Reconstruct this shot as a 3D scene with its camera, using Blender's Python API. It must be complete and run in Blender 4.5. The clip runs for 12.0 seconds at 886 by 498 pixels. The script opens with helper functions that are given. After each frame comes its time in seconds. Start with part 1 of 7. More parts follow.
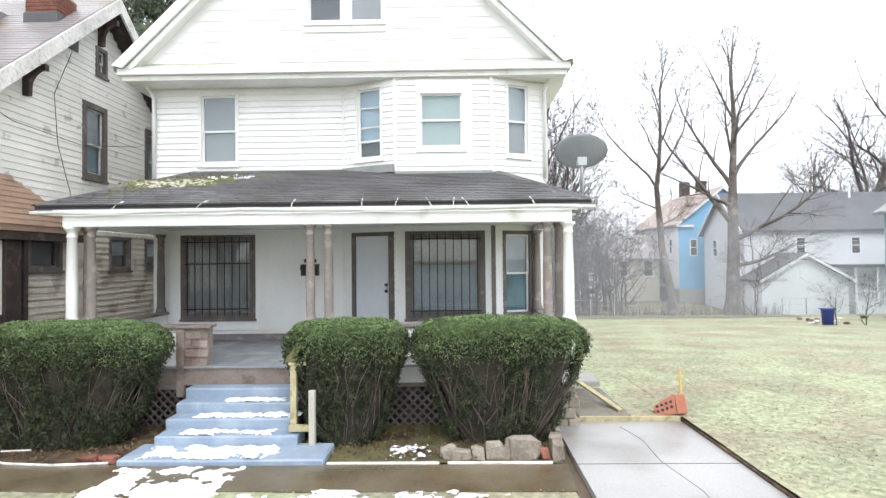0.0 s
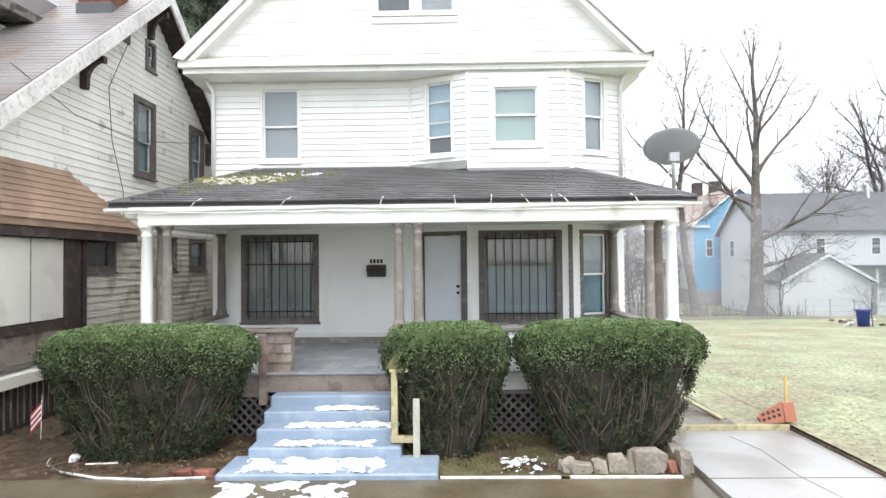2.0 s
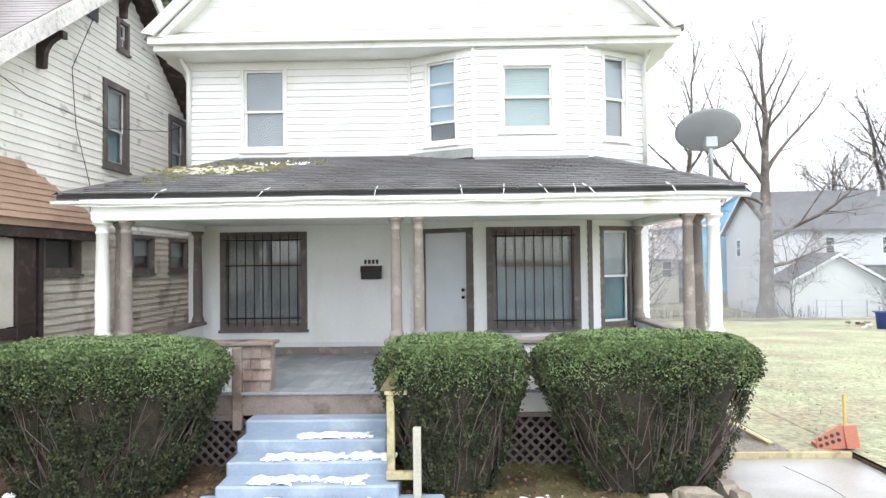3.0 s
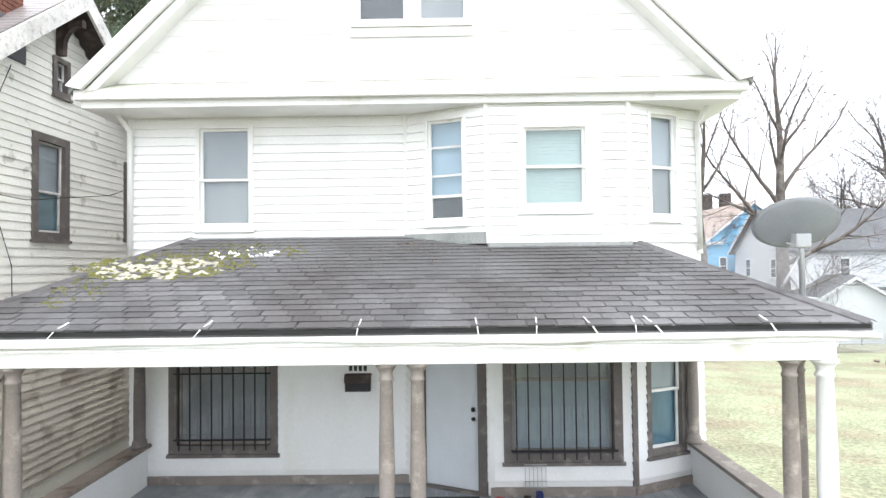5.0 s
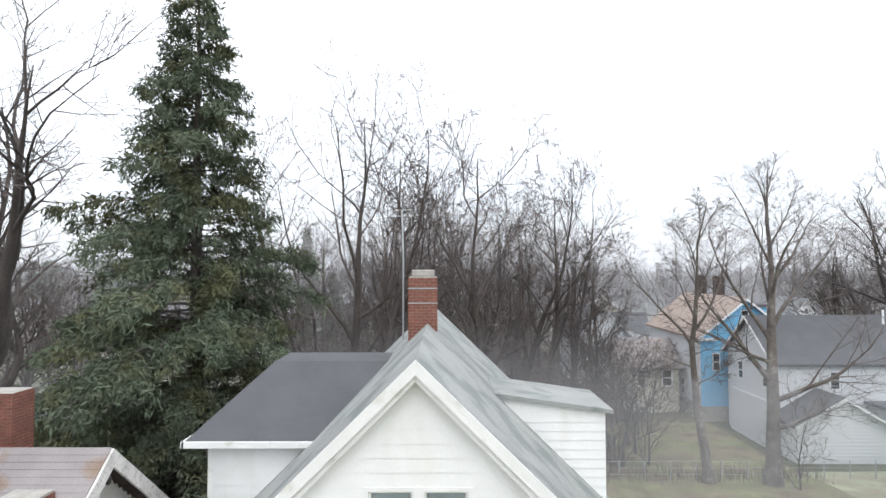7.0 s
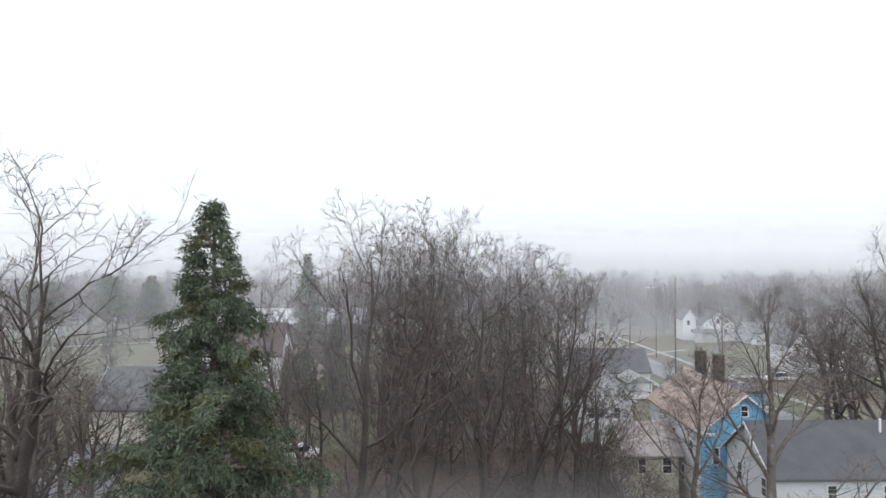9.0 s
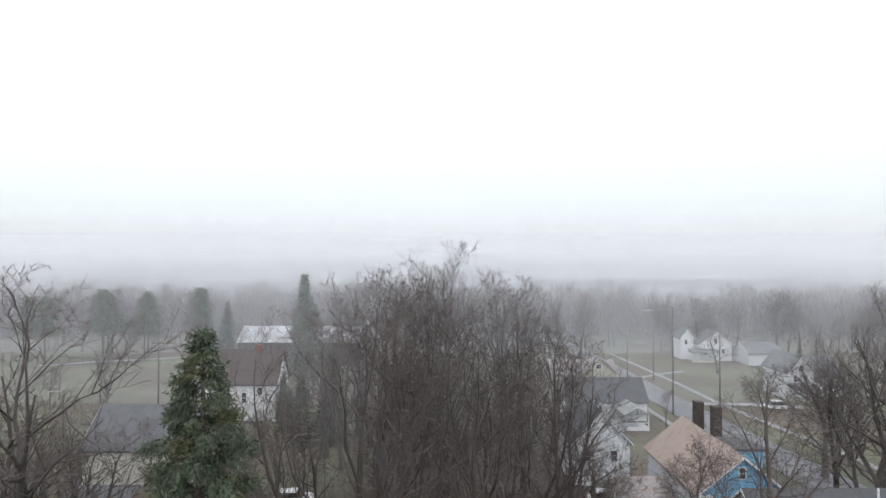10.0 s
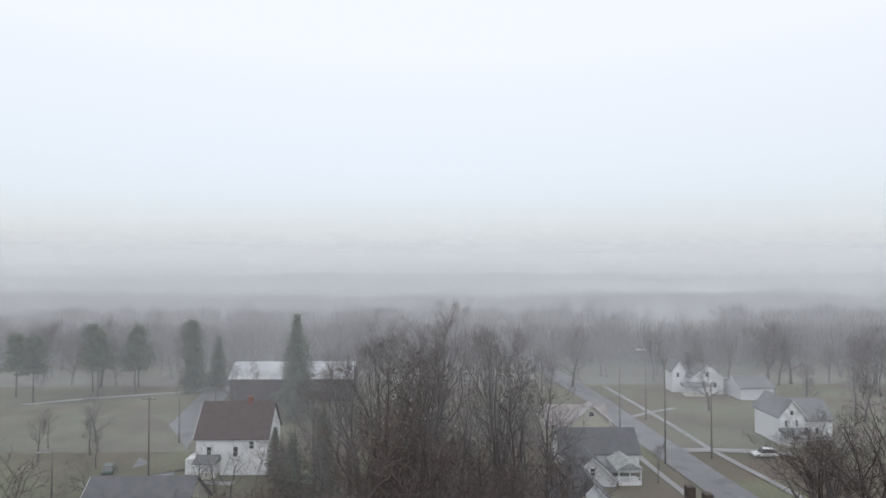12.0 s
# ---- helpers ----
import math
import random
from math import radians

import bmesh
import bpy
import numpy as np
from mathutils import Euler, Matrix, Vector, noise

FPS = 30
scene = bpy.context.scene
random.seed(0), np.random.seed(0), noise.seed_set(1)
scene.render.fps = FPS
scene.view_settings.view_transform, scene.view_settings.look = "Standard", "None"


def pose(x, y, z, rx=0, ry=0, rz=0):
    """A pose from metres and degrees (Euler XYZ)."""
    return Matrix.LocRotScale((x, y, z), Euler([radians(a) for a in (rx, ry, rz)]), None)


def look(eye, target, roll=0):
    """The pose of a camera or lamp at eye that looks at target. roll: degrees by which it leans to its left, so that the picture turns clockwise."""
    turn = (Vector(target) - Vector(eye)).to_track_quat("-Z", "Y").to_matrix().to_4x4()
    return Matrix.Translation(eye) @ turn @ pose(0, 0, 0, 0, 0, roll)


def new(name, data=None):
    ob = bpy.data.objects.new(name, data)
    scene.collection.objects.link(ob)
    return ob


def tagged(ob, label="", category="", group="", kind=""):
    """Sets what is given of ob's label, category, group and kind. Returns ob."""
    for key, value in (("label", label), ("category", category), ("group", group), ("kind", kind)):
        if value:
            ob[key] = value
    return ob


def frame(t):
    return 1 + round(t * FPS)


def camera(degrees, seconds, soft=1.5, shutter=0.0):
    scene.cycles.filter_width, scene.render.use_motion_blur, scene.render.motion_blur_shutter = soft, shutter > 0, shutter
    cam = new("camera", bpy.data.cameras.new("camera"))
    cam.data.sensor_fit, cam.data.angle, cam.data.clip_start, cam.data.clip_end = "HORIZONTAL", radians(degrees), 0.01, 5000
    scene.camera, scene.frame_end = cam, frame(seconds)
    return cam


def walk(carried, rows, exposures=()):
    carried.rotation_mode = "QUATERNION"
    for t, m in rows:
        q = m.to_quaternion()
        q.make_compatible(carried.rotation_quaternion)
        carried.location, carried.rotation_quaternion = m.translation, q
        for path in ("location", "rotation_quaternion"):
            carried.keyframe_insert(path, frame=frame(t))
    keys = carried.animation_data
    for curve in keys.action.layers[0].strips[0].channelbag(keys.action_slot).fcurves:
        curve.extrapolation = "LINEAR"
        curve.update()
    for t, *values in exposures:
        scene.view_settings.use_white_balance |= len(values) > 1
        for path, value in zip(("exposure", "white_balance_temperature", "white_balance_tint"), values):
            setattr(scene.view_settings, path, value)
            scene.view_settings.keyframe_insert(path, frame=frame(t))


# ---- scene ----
cam = camera(76.0, 12.0)
PATH = [
    (0, (2.038, -11.182, 2.485), (2.004, -9.183, 2.523), -0.6),
    (0.5, (1.509, -11.168, 2.464), (1.476, -9.168, 2.502), -0.7),
    (1, (0.994, -11.165, 2.467), (0.961, -9.165, 2.505), -0.6),
    (1.5, (0.784, -11.065, 2.482), (0.75, -9.066, 2.522), -0.6),
    (2, (0.659, -10.768, 2.491), (0.628, -8.769, 2.532), -0.6),
    (2.5, (0.596, -10.301, 2.452), (0.567, -8.301, 2.492), -0.7),
    (4.5, (0.539, -7.813, 3.293), (0.516, -5.814, 3.344), -0.6),
    (5, (0.466, -7.749, 3.899), (0.448, -5.75, 3.951), -0.7),
    (5.5, (0.461, -7.866, 5.039), (0.445, -5.867, 5.101), -0.6),
    (6, (0.504, -8.094, 6.957), (0.491, -6.095, 7.027), -0.5),
    (6.5, (0.429, -8.432, 9.29), (0.42, -6.433, 9.359), -0.3),
    (7, (0.413, -8.658, 11.667), (0.407, -6.66, 11.739), -0.1),
    (9, (-0.114, -9.396, 21.557), (-0.113, -7.396, 21.584), -0.2),
    (9.5, (-0.007, -9.177, 24.176), (-0.003, -7.177, 24.205), -0.0),
    (10, (0.037, -9.033, 26.771), (0.045, -7.033, 26.803), 0.1),
    (10.5, (0.034, -8.885, 28.976), (0.049, -6.885, 29.013), -0.0),
    (11, (0.173, -8.862, 31.383), (0.194, -6.863, 31.424), 0.1),
    (11.5, (0.198, -9.033, 33.331), (0.224, -7.033, 33.378), -0.0),
    (12, (0.101, -9.307, 35.625), (0.134, -7.308, 35.678), -0.0),
]
walk(cam, [(t, look(eye, target, roll)) for t, eye, target, roll in PATH],
     [(0, 1.06), (2.5, 1.2), (4.5, 1.5), (5.2, 1.3), (6.0, 0.93), (6.5, 0.67), (7.0, 0.56), (9.0, 0.33), (10.5, 0.03), (12.0, -0.19)])

# ---- light ----
world = bpy.data.worlds.new("overcast_sky")
scene.world = world
world.use_nodes = True
wn, wl = world.node_tree.nodes, world.node_tree.links
wn.clear()
w_out = wn.new("ShaderNodeOutputWorld")
w_sky = wn.new("ShaderNodeTexSky")
w_sky.sky_type, w_sky.sun_disc = "NISHITA", False
w_sky.sun_elevation, w_sky.sun_rotation = radians(55), radians(169)
w_bg = wn.new("ShaderNodeBackground")
w_bg.inputs["Strength"].default_value = 0.05
wl.new(w_sky.outputs["Color"], w_bg.inputs["Color"])
w_coord = wn.new("ShaderNodeTexCoord")
w_sep = wn.new("ShaderNodeSeparateXYZ")
wl.new(w_coord.outputs["Generated"], w_sep.inputs[0])
w_ramp = wn.new("ShaderNodeValToRGB")
w_ramp.color_ramp.elements[0].position, w_ramp.color_ramp.elements[0].color = 0.0, (0.49, 0.50, 0.535, 1)
w_ramp.color_ramp.elements[1].position, w_ramp.color_ramp.elements[1].color = 0.75, (1.06, 1.07, 1.08, 1)
for w_at, w_col in ((0.066, (0.62, 0.635, 0.67, 1)), (0.167, (0.78, 0.79, 0.81, 1)), (0.35, (0.95, 0.96, 0.97, 1))):
    w_ramp.color_ramp.elements.new(w_at).color = w_col
wl.new(w_sep.outputs["Z"], w_ramp.inputs["Fac"])
w_cloud = wn.new("ShaderNodeBackground")
w_cloud.inputs["Strength"].default_value = 1.0
wl.new(w_ramp.outputs["Color"], w_cloud.inputs["Color"])
w_add = wn.new("ShaderNodeAddShader")
wl.new(w_bg.outputs[0], w_add.inputs[0])
wl.new(w_cloud.outputs[0], w_add.inputs[1])
wl.new(w_add.outputs[0], w_out.inputs["Surface"])
sun_data = bpy.data.lights.new("sun", "SUN")
sun_data.energy, sun_data.angle, sun_data.color = 0.5, radians(40), (1.0, 0.97, 0.93)
sun = new("sun", sun_data)
sun.matrix_world = look((4, -20, 30), (0, 0, 0))


# ---- materials ----
def mat(name, col, rough=0.75, v1=0.15, s1=1.5, v2=0.12, s2=30.0, bump=0.15, metal=0.0, stain=None, stain_s=1.2, stain_at=0.56, stain_w=0.12,
        stretch=(1, 1, 1), rand=0.0, spec=0.4):
    """Base colour with slow and fine variation, an optional second colour in patches, fine relief."""
    m = bpy.data.materials.new(name)
    m.use_nodes = True
    n, l = m.node_tree.nodes, m.node_tree.links
    b = n["Principled BSDF"]
    b.inputs["Roughness"].default_value, b.inputs["Metallic"].default_value = rough, metal
    b.inputs["Specular IOR Level"].default_value = spec
    geo = n.new("ShaderNodeNewGeometry")
    mp = n.new("ShaderNodeMapping")
    mp.inputs["Scale"].default_value = stretch
    l.new(geo.outputs["Position"], mp.inputs["Vector"])

    def noisy(scale, detail):
        t = n.new("ShaderNodeTexNoise")
        t.inputs["Scale"].default_value, t.inputs["Detail"].default_value = scale, detail
        l.new(mp.outputs[0], t.inputs["Vector"])
        return t.outputs["Fac"]

    def span(src, lo, hi, a=0.0, c=1.0):
        r = n.new("ShaderNodeMapRange")
        r.inputs["From Min"].default_value, r.inputs["From Max"].default_value = lo, hi
        r.inputs["To Min"].default_value, r.inputs["To Max"].default_value = a, c
        l.new(src, r.inputs["Value"])
        return r.outputs[0]

    def times(a, c):
        x = n.new("ShaderNodeMath")
        x.operation = "MULTIPLY"
        l.new(a, x.inputs[0])
        l.new(c, x.inputs[1])
        return x.outputs[0]

    fine = noisy(s2, 4)
    tone = times(span(noisy(s1, 3), 0.3, 0.7, 1 - v1, 1 + v1), span(fine, 0.3, 0.7, 1 - v2, 1 + v2))
    if rand:
        info = n.new("ShaderNodeObjectInfo")
        tone = times(tone, span(info.outputs["Random"], 0, 1, 1 - rand, 1 + rand))
    rgb = n.new("ShaderNodeRGB")
    rgb.outputs[0].default_value = (*col, 1)
    src = rgb.outputs[0]
    if stain:
        mixc = n.new("ShaderNodeMix")
        mixc.data_type = "RGBA"
        l.new(span(noisy(stain_s, 5), stain_at - stain_w / 2, stain_at + stain_w / 2), mixc.inputs["Factor"])
        l.new(src, mixc.inputs["A"])
        mixc.inputs["B"].default_value = (*stain, 1)
        src = mixc.outputs["Result"]
    vm = n.new("ShaderNodeVectorMath")
    vm.operation = "SCALE"
    l.new(src, vm.inputs[0])
    l.new(tone, vm.inputs["Scale"])
    l.new(vm.outputs[0], b.inputs["Base Color"])
    if bump:
        bp = n.new("ShaderNodeBump")
        bp.inputs["Strength"].default_value, bp.inputs["Distance"].default_value = bump, 0.02
        l.new(fine, bp.inputs["Height"])
        l.new(bp.outputs[0], b.inputs["Normal"])
    return m


def glass_mat(name, tint, clear):
    """Window glass: a mirror-like coat over a clear pane."""
    m = bpy.data.materials.new(name)
    m.use_nodes = True
    n, l = m.node_tree.nodes, m.node_tree.links
    n.clear()
    o, mix, g, t, f, pw, rg = (n.new("ShaderNode" + k) for k in ("OutputMaterial", "MixShader", "BsdfGlossy", "BsdfTransparent", "LayerWeight", "Math", "MapRange"))
    g.inputs["Roughness"].default_value = 0.03
    g.inputs["Color"].default_value = (0.95, 0.97, 1, 1)
    t.inputs["Color"].default_value = (*tint, 1)
    f.inputs["Blend"].default_value = 0.5
    pw.operation = "POWER"
    pw.inputs[1].default_value = 4.0
    l.new(f.outputs["Facing"], pw.inputs[0])
    l.new(pw.outputs[0], rg.inputs["Value"])
    rg.inputs["To Min"].default_value, rg.inputs["To Max"].default_value = clear, 0.8
    l.new(rg.outputs[0], mix.inputs[0])
    l.new(t.outputs[0], mix.inputs[1])
    l.new(g.outputs[0], mix.inputs[2])
    l.new(mix.outputs[0], o.inputs["Surface"])
    return m


WHITE = mat("white_vinyl", (0.785, 0.785, 0.775), 0.5, 0.05, 1.1, 0.03, 50, 0.05, stain=(0.72, 0.715, 0.67), stain_s=1.6, stain_at=0.64, stain_w=0.2, stretch=(1, 1, 0.35))
WHITE_TRIM = mat("white_trim_paint", (0.77, 0.77, 0.75), 0.5, 0.06, 2, 0.04, 60, 0.08, stain=(0.56, 0.55, 0.48), stain_s=2.2, stain_at=0.67, stain_w=0.14)
PENT = mat("mossy_pent_roof", (0.60, 0.60, 0.56), 0.8, 0.15, 2, 0.12, 40, 0.2, stain=(0.46, 0.47, 0.39), stain_s=3, stain_at=0.52)
BROWN = mat("brown_trim_paint", (0.135, 0.118, 0.11), 0.7, 0.15, 3, 0.12, 50, 0.2, stain=(0.20, 0.18, 0.16), stain_s=6, stain_at=0.62)
TAUPE = mat("taupe_paint", (0.235, 0.205, 0.185), 0.65, 0.1, 3, 0.08, 40, 0.1, stain=(0.36, 0.32, 0.28), stain_s=5, stain_at=0.6)
TAUPE_WOOD = mat("weathered_taupe_wood", (0.24, 0.198, 0.172), 0.75, 0.18, 3, 0.12, 40, 0.2, stain=(0.15, 0.11, 0.09), stain_s=4, stain_at=0.58, rand=0.15)
DECK = mat("grey_blue_deck_paint", (0.24, 0.26, 0.285), 0.25, 0.12, 1.4, 0.06, 40, 0.05, stain=(0.32, 0.335, 0.35), stain_s=2.0, stain_at=0.55, rand=0.06)
STEP = mat("blue_step_paint", (0.25, 0.315, 0.40), 0.5, 0.1, 2, 0.06, 40, 0.1, stain=(0.30, 0.36, 0.43), stain_s=4, stain_at=0.57)
SNOW = mat("wet_snow", (0.86, 0.88, 0.91), 0.55, 0.05, 6, 0.05, 60, 0.6)
SHINGLE = mat("dark_asphalt_shingle", (0.088, 0.082, 0.082), 0.5, 0.22, 0.7, 0.35, 90, 0.6, stain=(0.14, 0.138, 0.143), stain_s=0.9, stain_at=0.52, stain_w=0.3, rand=0.25)
SHINGLE_DARK = mat("charcoal_shingle", (0.09, 0.092, 0.10), 0.7, 0.15, 0.8, 0.2, 60, 0.3, rand=0.1)
SHINGLE_GREY = mat("pale_grey_shingle", (0.30, 0.31, 0.30), 0.7, 0.15, 0.9, 0.2, 60, 0.3, stain=(0.20, 0.22, 0.21), stain_s=1.2, stain_at=0.55)
SHINGLE_BROWN = mat("faded_brown_shingle", (0.25, 0.225, 0.222), 0.3, 0.2, 0.8, 0.2, 60, 0.4, spec=0.6, stain=(0.21, 0.145, 0.105), stain_s=1.3, stain_at=0.62)
SHINGLE_TAN = mat("tan_shingle", (0.36, 0.29, 0.25), 0.75, 0.15, 0.8, 0.18, 40, 0.4, stain=(0.28, 0.22, 0.19), stain_s=0.8, stain_at=0.55)
SHINGLE_RUST = mat("rust_brown_shingle", (0.36, 0.245, 0.175), 0.8, 0.15, 0.8, 0.2, 60, 0.4, stain=(0.28, 0.19, 0.14), stain_s=1.5, stain_at=0.54)
CREAM = mat("peeling_cream_clapboard", (0.84, 0.82, 0.76), 0.7, 0.06, 1.2, 0.06, 40, 0.15, stain=(0.56, 0.54, 0.49), stain_s=3.0, stain_at=0.66, stain_w=0.05, rand=0.05)
TAN = mat("dirty_tan_clapboard", (0.62, 0.57, 0.50), 0.75, 0.12, 1.2, 0.1, 40, 0.2, stain=(0.38, 0.33, 0.28), stain_s=2.4, stain_at=0.58, rand=0.1)
OLD_TRIM = mat("peeling_old_trim", (0.66, 0.64, 0.61), 0.75, 0.15, 3, 0.15, 40, 0.3, stain=(0.40, 0.37, 0.35), stain_s=11, stain_at=0.62, stain_w=0.2)
GREY_EAVE = mat("weathered_grey_eave", (0.19, 0.175, 0.16), 0.85, 0.3, 4, 0.2, 40, 0.4, stain=(0.07, 0.06, 0.052), stain_s=5, stain_at=0.5)
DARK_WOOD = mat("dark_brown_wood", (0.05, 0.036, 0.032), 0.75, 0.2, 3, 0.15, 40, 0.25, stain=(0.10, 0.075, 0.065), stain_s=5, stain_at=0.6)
STUCCO = mat("cream_porch_panel", (0.70, 0.67, 0.60), 0.8, 0.06, 1.2, 0.05, 40, 0.15, stain=(0.58, 0.55, 0.49), stain_s=1.4, stain_at=0.6)
BRICK = mat("red_brick", (0.20, 0.082, 0.058), 0.85, 0.2, 5, 0.2, 50, 0.4, rand=0.15)
SOOTY = mat("sooty_brick", (0.075, 0.062, 0.056), 0.9, 0.25, 4, 0.2, 30, 0.3)
MORTAR = mat("grey_mortar", (0.38, 0.36, 0.33), 0.9, 0.15, 6, 0.15, 60, 0.3)
STONE = mat("grey_brown_stone", (0.27, 0.235, 0.19), 0.85, 0.2, 4, 0.2, 25, 0.5, rand=0.2)
CONCRETE = mat("wet_concrete", (0.35, 0.345, 0.335), 0.3, 0.1, 0.8, 0.1, 45, 0.15, stain=(0.25, 0.24, 0.222), stain_s=0.9, stain_at=0.56, stain_w=0.2)
WALKWAY = mat("muddy_wet_concrete", (0.14, 0.117, 0.08), 0.17, 0.2, 1.4, 0.12, 45, 0.2, stain=(0.11, 0.085, 0.05), stain_s=1.2, stain_at=0.52, stain_w=0.25)
ASPHALT = mat("wet_grey_road", (0.125, 0.125, 0.135), 0.45, 0.15, 0.12, 0.1, 3, 0.1, stain=(0.08, 0.08, 0.085), stain_s=0.25, stain_at=0.58)
MUD = mat("leaf_littered_mud", (0.075, 0.052, 0.033), 0.7, 0.3, 3, 0.3, 40, 0.8, stain=(0.15, 0.105, 0.06), stain_s=7, stain_at=0.55)
GRASS = mat("winter_lawn", (0.30, 0.32, 0.205), 0.9, 0.16, 0.6, 0.35, 13, 0.8, stain=(0.27, 0.24, 0.165), stain_s=0.5, stain_at=0.55, stain_w=0.2)
BED = mat("mossy_garden_bed", (0.125, 0.115, 0.05), 0.85, 0.3, 3, 0.35, 40, 0.8, stain=(0.07, 0.05, 0.032), stain_s=1.6, stain_at=0.55, stain_w=0.2)
GROUND = mat("winter_ground", (0.108, 0.112, 0.066), 0.9, 0.25, 0.05, 0.2, 1.5, 0.3, stain=(0.105, 0.08, 0.058), stain_s=0.045, stain_at=0.53, stain_w=0.2)
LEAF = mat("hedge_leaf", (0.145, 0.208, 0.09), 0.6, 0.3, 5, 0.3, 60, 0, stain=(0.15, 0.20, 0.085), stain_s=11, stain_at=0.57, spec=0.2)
# same leaf about four times darker: the lower hedge's shade put into colour
LEAF_SHADED = mat("hedge_leaf_shaded", (0.037, 0.047, 0.026), 0.65, 0.4, 6, 0.3, 60, 0, stain=(0.068, 0.075, 0.038), stain_s=12, stain_at=0.57, spec=0.2)
NEEDLE = mat("conifer_needle", (0.102, 0.125, 0.086), 0.8, 0.3, 0.5, 0.35, 6, 0, stain=(0.10, 0.104, 0.056), stain_s=0.6, stain_at=0.56, spec=0.1)
HERO_BARK = mat("pale_grey_bark", (0.118, 0.10, 0.09), 0.9, 0.3, 1.2, 0.3, 12, 0.9, stain=(0.165, 0.15, 0.135), stain_s=2.5, stain_at=0.56)
BARK = mat("grey_brown_bark", (0.082, 0.069, 0.063), 0.9, 0.2, 0.6, 0.2, 12, 0.5, rand=0.15)
TWIG = mat("brown_twig", (0.092, 0.071, 0.064), 0.9, 0.2, 0.2, 0.2, 10, 0, rand=0.2)
BLACK_IRON = mat("black_iron", (0.02, 0.02, 0.022), 0.45, 0.1, 4, 0.1, 60, 0.05, metal=0.3)
DISH_GREY = mat("grey_dish_enamel", (0.36, 0.375, 0.385), 0.45, 0.08, 3, 0.05, 60, 0.03)
GALV = mat("galvanised_metal", (0.42, 0.43, 0.44), 0.4, 0.1, 4, 0.1, 60, 0.05, metal=0.7)
DOOR_WHITE = mat("white_door_paint", (0.66, 0.69, 0.73), 0.4, 0.05, 2, 0.03, 50, 0.03)
YELLOW_WOOD = mat("yellowed_treated_timber", (0.44, 0.385, 0.23), 0.75, 0.15, 4, 0.12, 40, 0.2, stain=(0.24, 0.22, 0.10), stain_s=6, stain_at=0.6)
MOSSY_WOOD = mat("dark_mossy_timber", (0.13, 0.115, 0.06), 0.9, 0.25, 6, 0.2, 40, 0.4, stain=(0.10, 0.12, 0.045), stain_s=7, stain_at=0.52)
ORANGE = mat("orange_plastic", (0.46, 0.18, 0.12), 0.55, 0.08, 5, 0.08, 60, 0.05)
MOSS = mat("roof_moss", (0.16, 0.165, 0.055), 0.95, 0.3, 9, 0.3, 60, 0.8, stain=(0.11, 0.105, 0.03), stain_s=9, stain_at=0.52)
CURTAIN = mat("grey_curtain", (0.28, 0.285, 0.295), 0.9, 0.12, 4, 0.06, 50, 0.05, stretch=(1, 1, 0.25))
BLIND = mat("pale_green_blind", (0.38, 0.46, 0.445), 0.7, 0.05, 3, 0.03, 50, 0.02)
BLUE_CURTAIN = mat("blue_curtain", (0.10, 0.19, 0.25), 0.8, 0.3, 3, 0.1, 30, 0.05, stretch=(1, 1, 0.3))
SHEER = mat("pale_sheer", (0.37, 0.40, 0.43), 0.8, 0.12, 4, 0.06, 50, 0.03, stretch=(1, 1, 0.4))
# near-black colour standing for the unlit inside of rooms and holes
UNLIT_INSIDE = mat("unlit_inside", (0.055, 0.055, 0.058), 0.9, 0.2, 2, 0.1, 30, 0)
BLUE_SHADE = mat("pale_blue_shade", (0.30, 0.40, 0.48), 0.8, 0.15, 3, 0.06, 40, 0.02)
# window back tinted for the grey-blue reflection in the old panes
TEAL_DARK = mat("dark_teal_pane_back", (0.15, 0.23, 0.27), 0.7, 0.2, 3, 0.1, 30, 0)
GLASS = glass_mat("window_glass", (0.93, 0.95, 0.95), 0.045)
BLUE_SIDING = mat("bright_blue_siding", (0.19, 0.48, 0.72), 0.6, 0.06, 0.6, 0.05, 12, 0.05)
GREY_SIDING = mat("pale_grey_siding", (0.63, 0.64, 0.66), 0.6, 0.06, 0.4, 0.05, 10, 0.05)
FAR_WHITE = mat("far_white_siding", (0.77, 0.78, 0.79), 0.6, 0.06, 0.4, 0.05, 10, 0.05)
FAR_CREAM = mat("far_cream_siding", (0.50, 0.48, 0.40), 0.6, 0.06, 0.4, 0.05, 10, 0.05)
POLE_WOOD = mat("grey_pole_wood", (0.13, 0.11, 0.095), 0.85, 0.15, 1, 0.15, 12, 0.3)
CAR_WHITE = mat("white_car_paint", (0.72, 0.73, 0.74), 0.25, 0.03, 2, 0.02, 20, 0)
CAR_GREEN = mat("dark_green_car_paint", (0.09, 0.13, 0.115), 0.25, 0.05, 2, 0.02, 20, 0)
CAR_GLASS = mat("dark_car_glass", (0.02, 0.022, 0.025), 0.08, 0.05, 2, 0.02, 20, 0, spec=0.7)
RUBBER = mat("black_rubber", (0.02, 0.02, 0.02), 0.8, 0.1, 4, 0.1, 30, 0.1)
PALE_POST = mat("pale_weathered_post", (0.42, 0.40, 0.34), 0.8, 0.15, 3, 0.12, 40, 0.2)
LITTER = mat("snowy_leaf_litter", (0.43, 0.41, 0.33), 0.8, 0.25, 8, 0.2, 50, 0.5)
FOOTWAY = mat("far_wet_concrete", (0.215, 0.21, 0.205), 0.5, 0.15, 0.3, 0.1, 6, 0.1)
FAR_ROOF = mat("far_grey_shingle", (0.15, 0.155, 0.16), 0.8, 0.15, 0.3, 0.15, 5, 0.2)
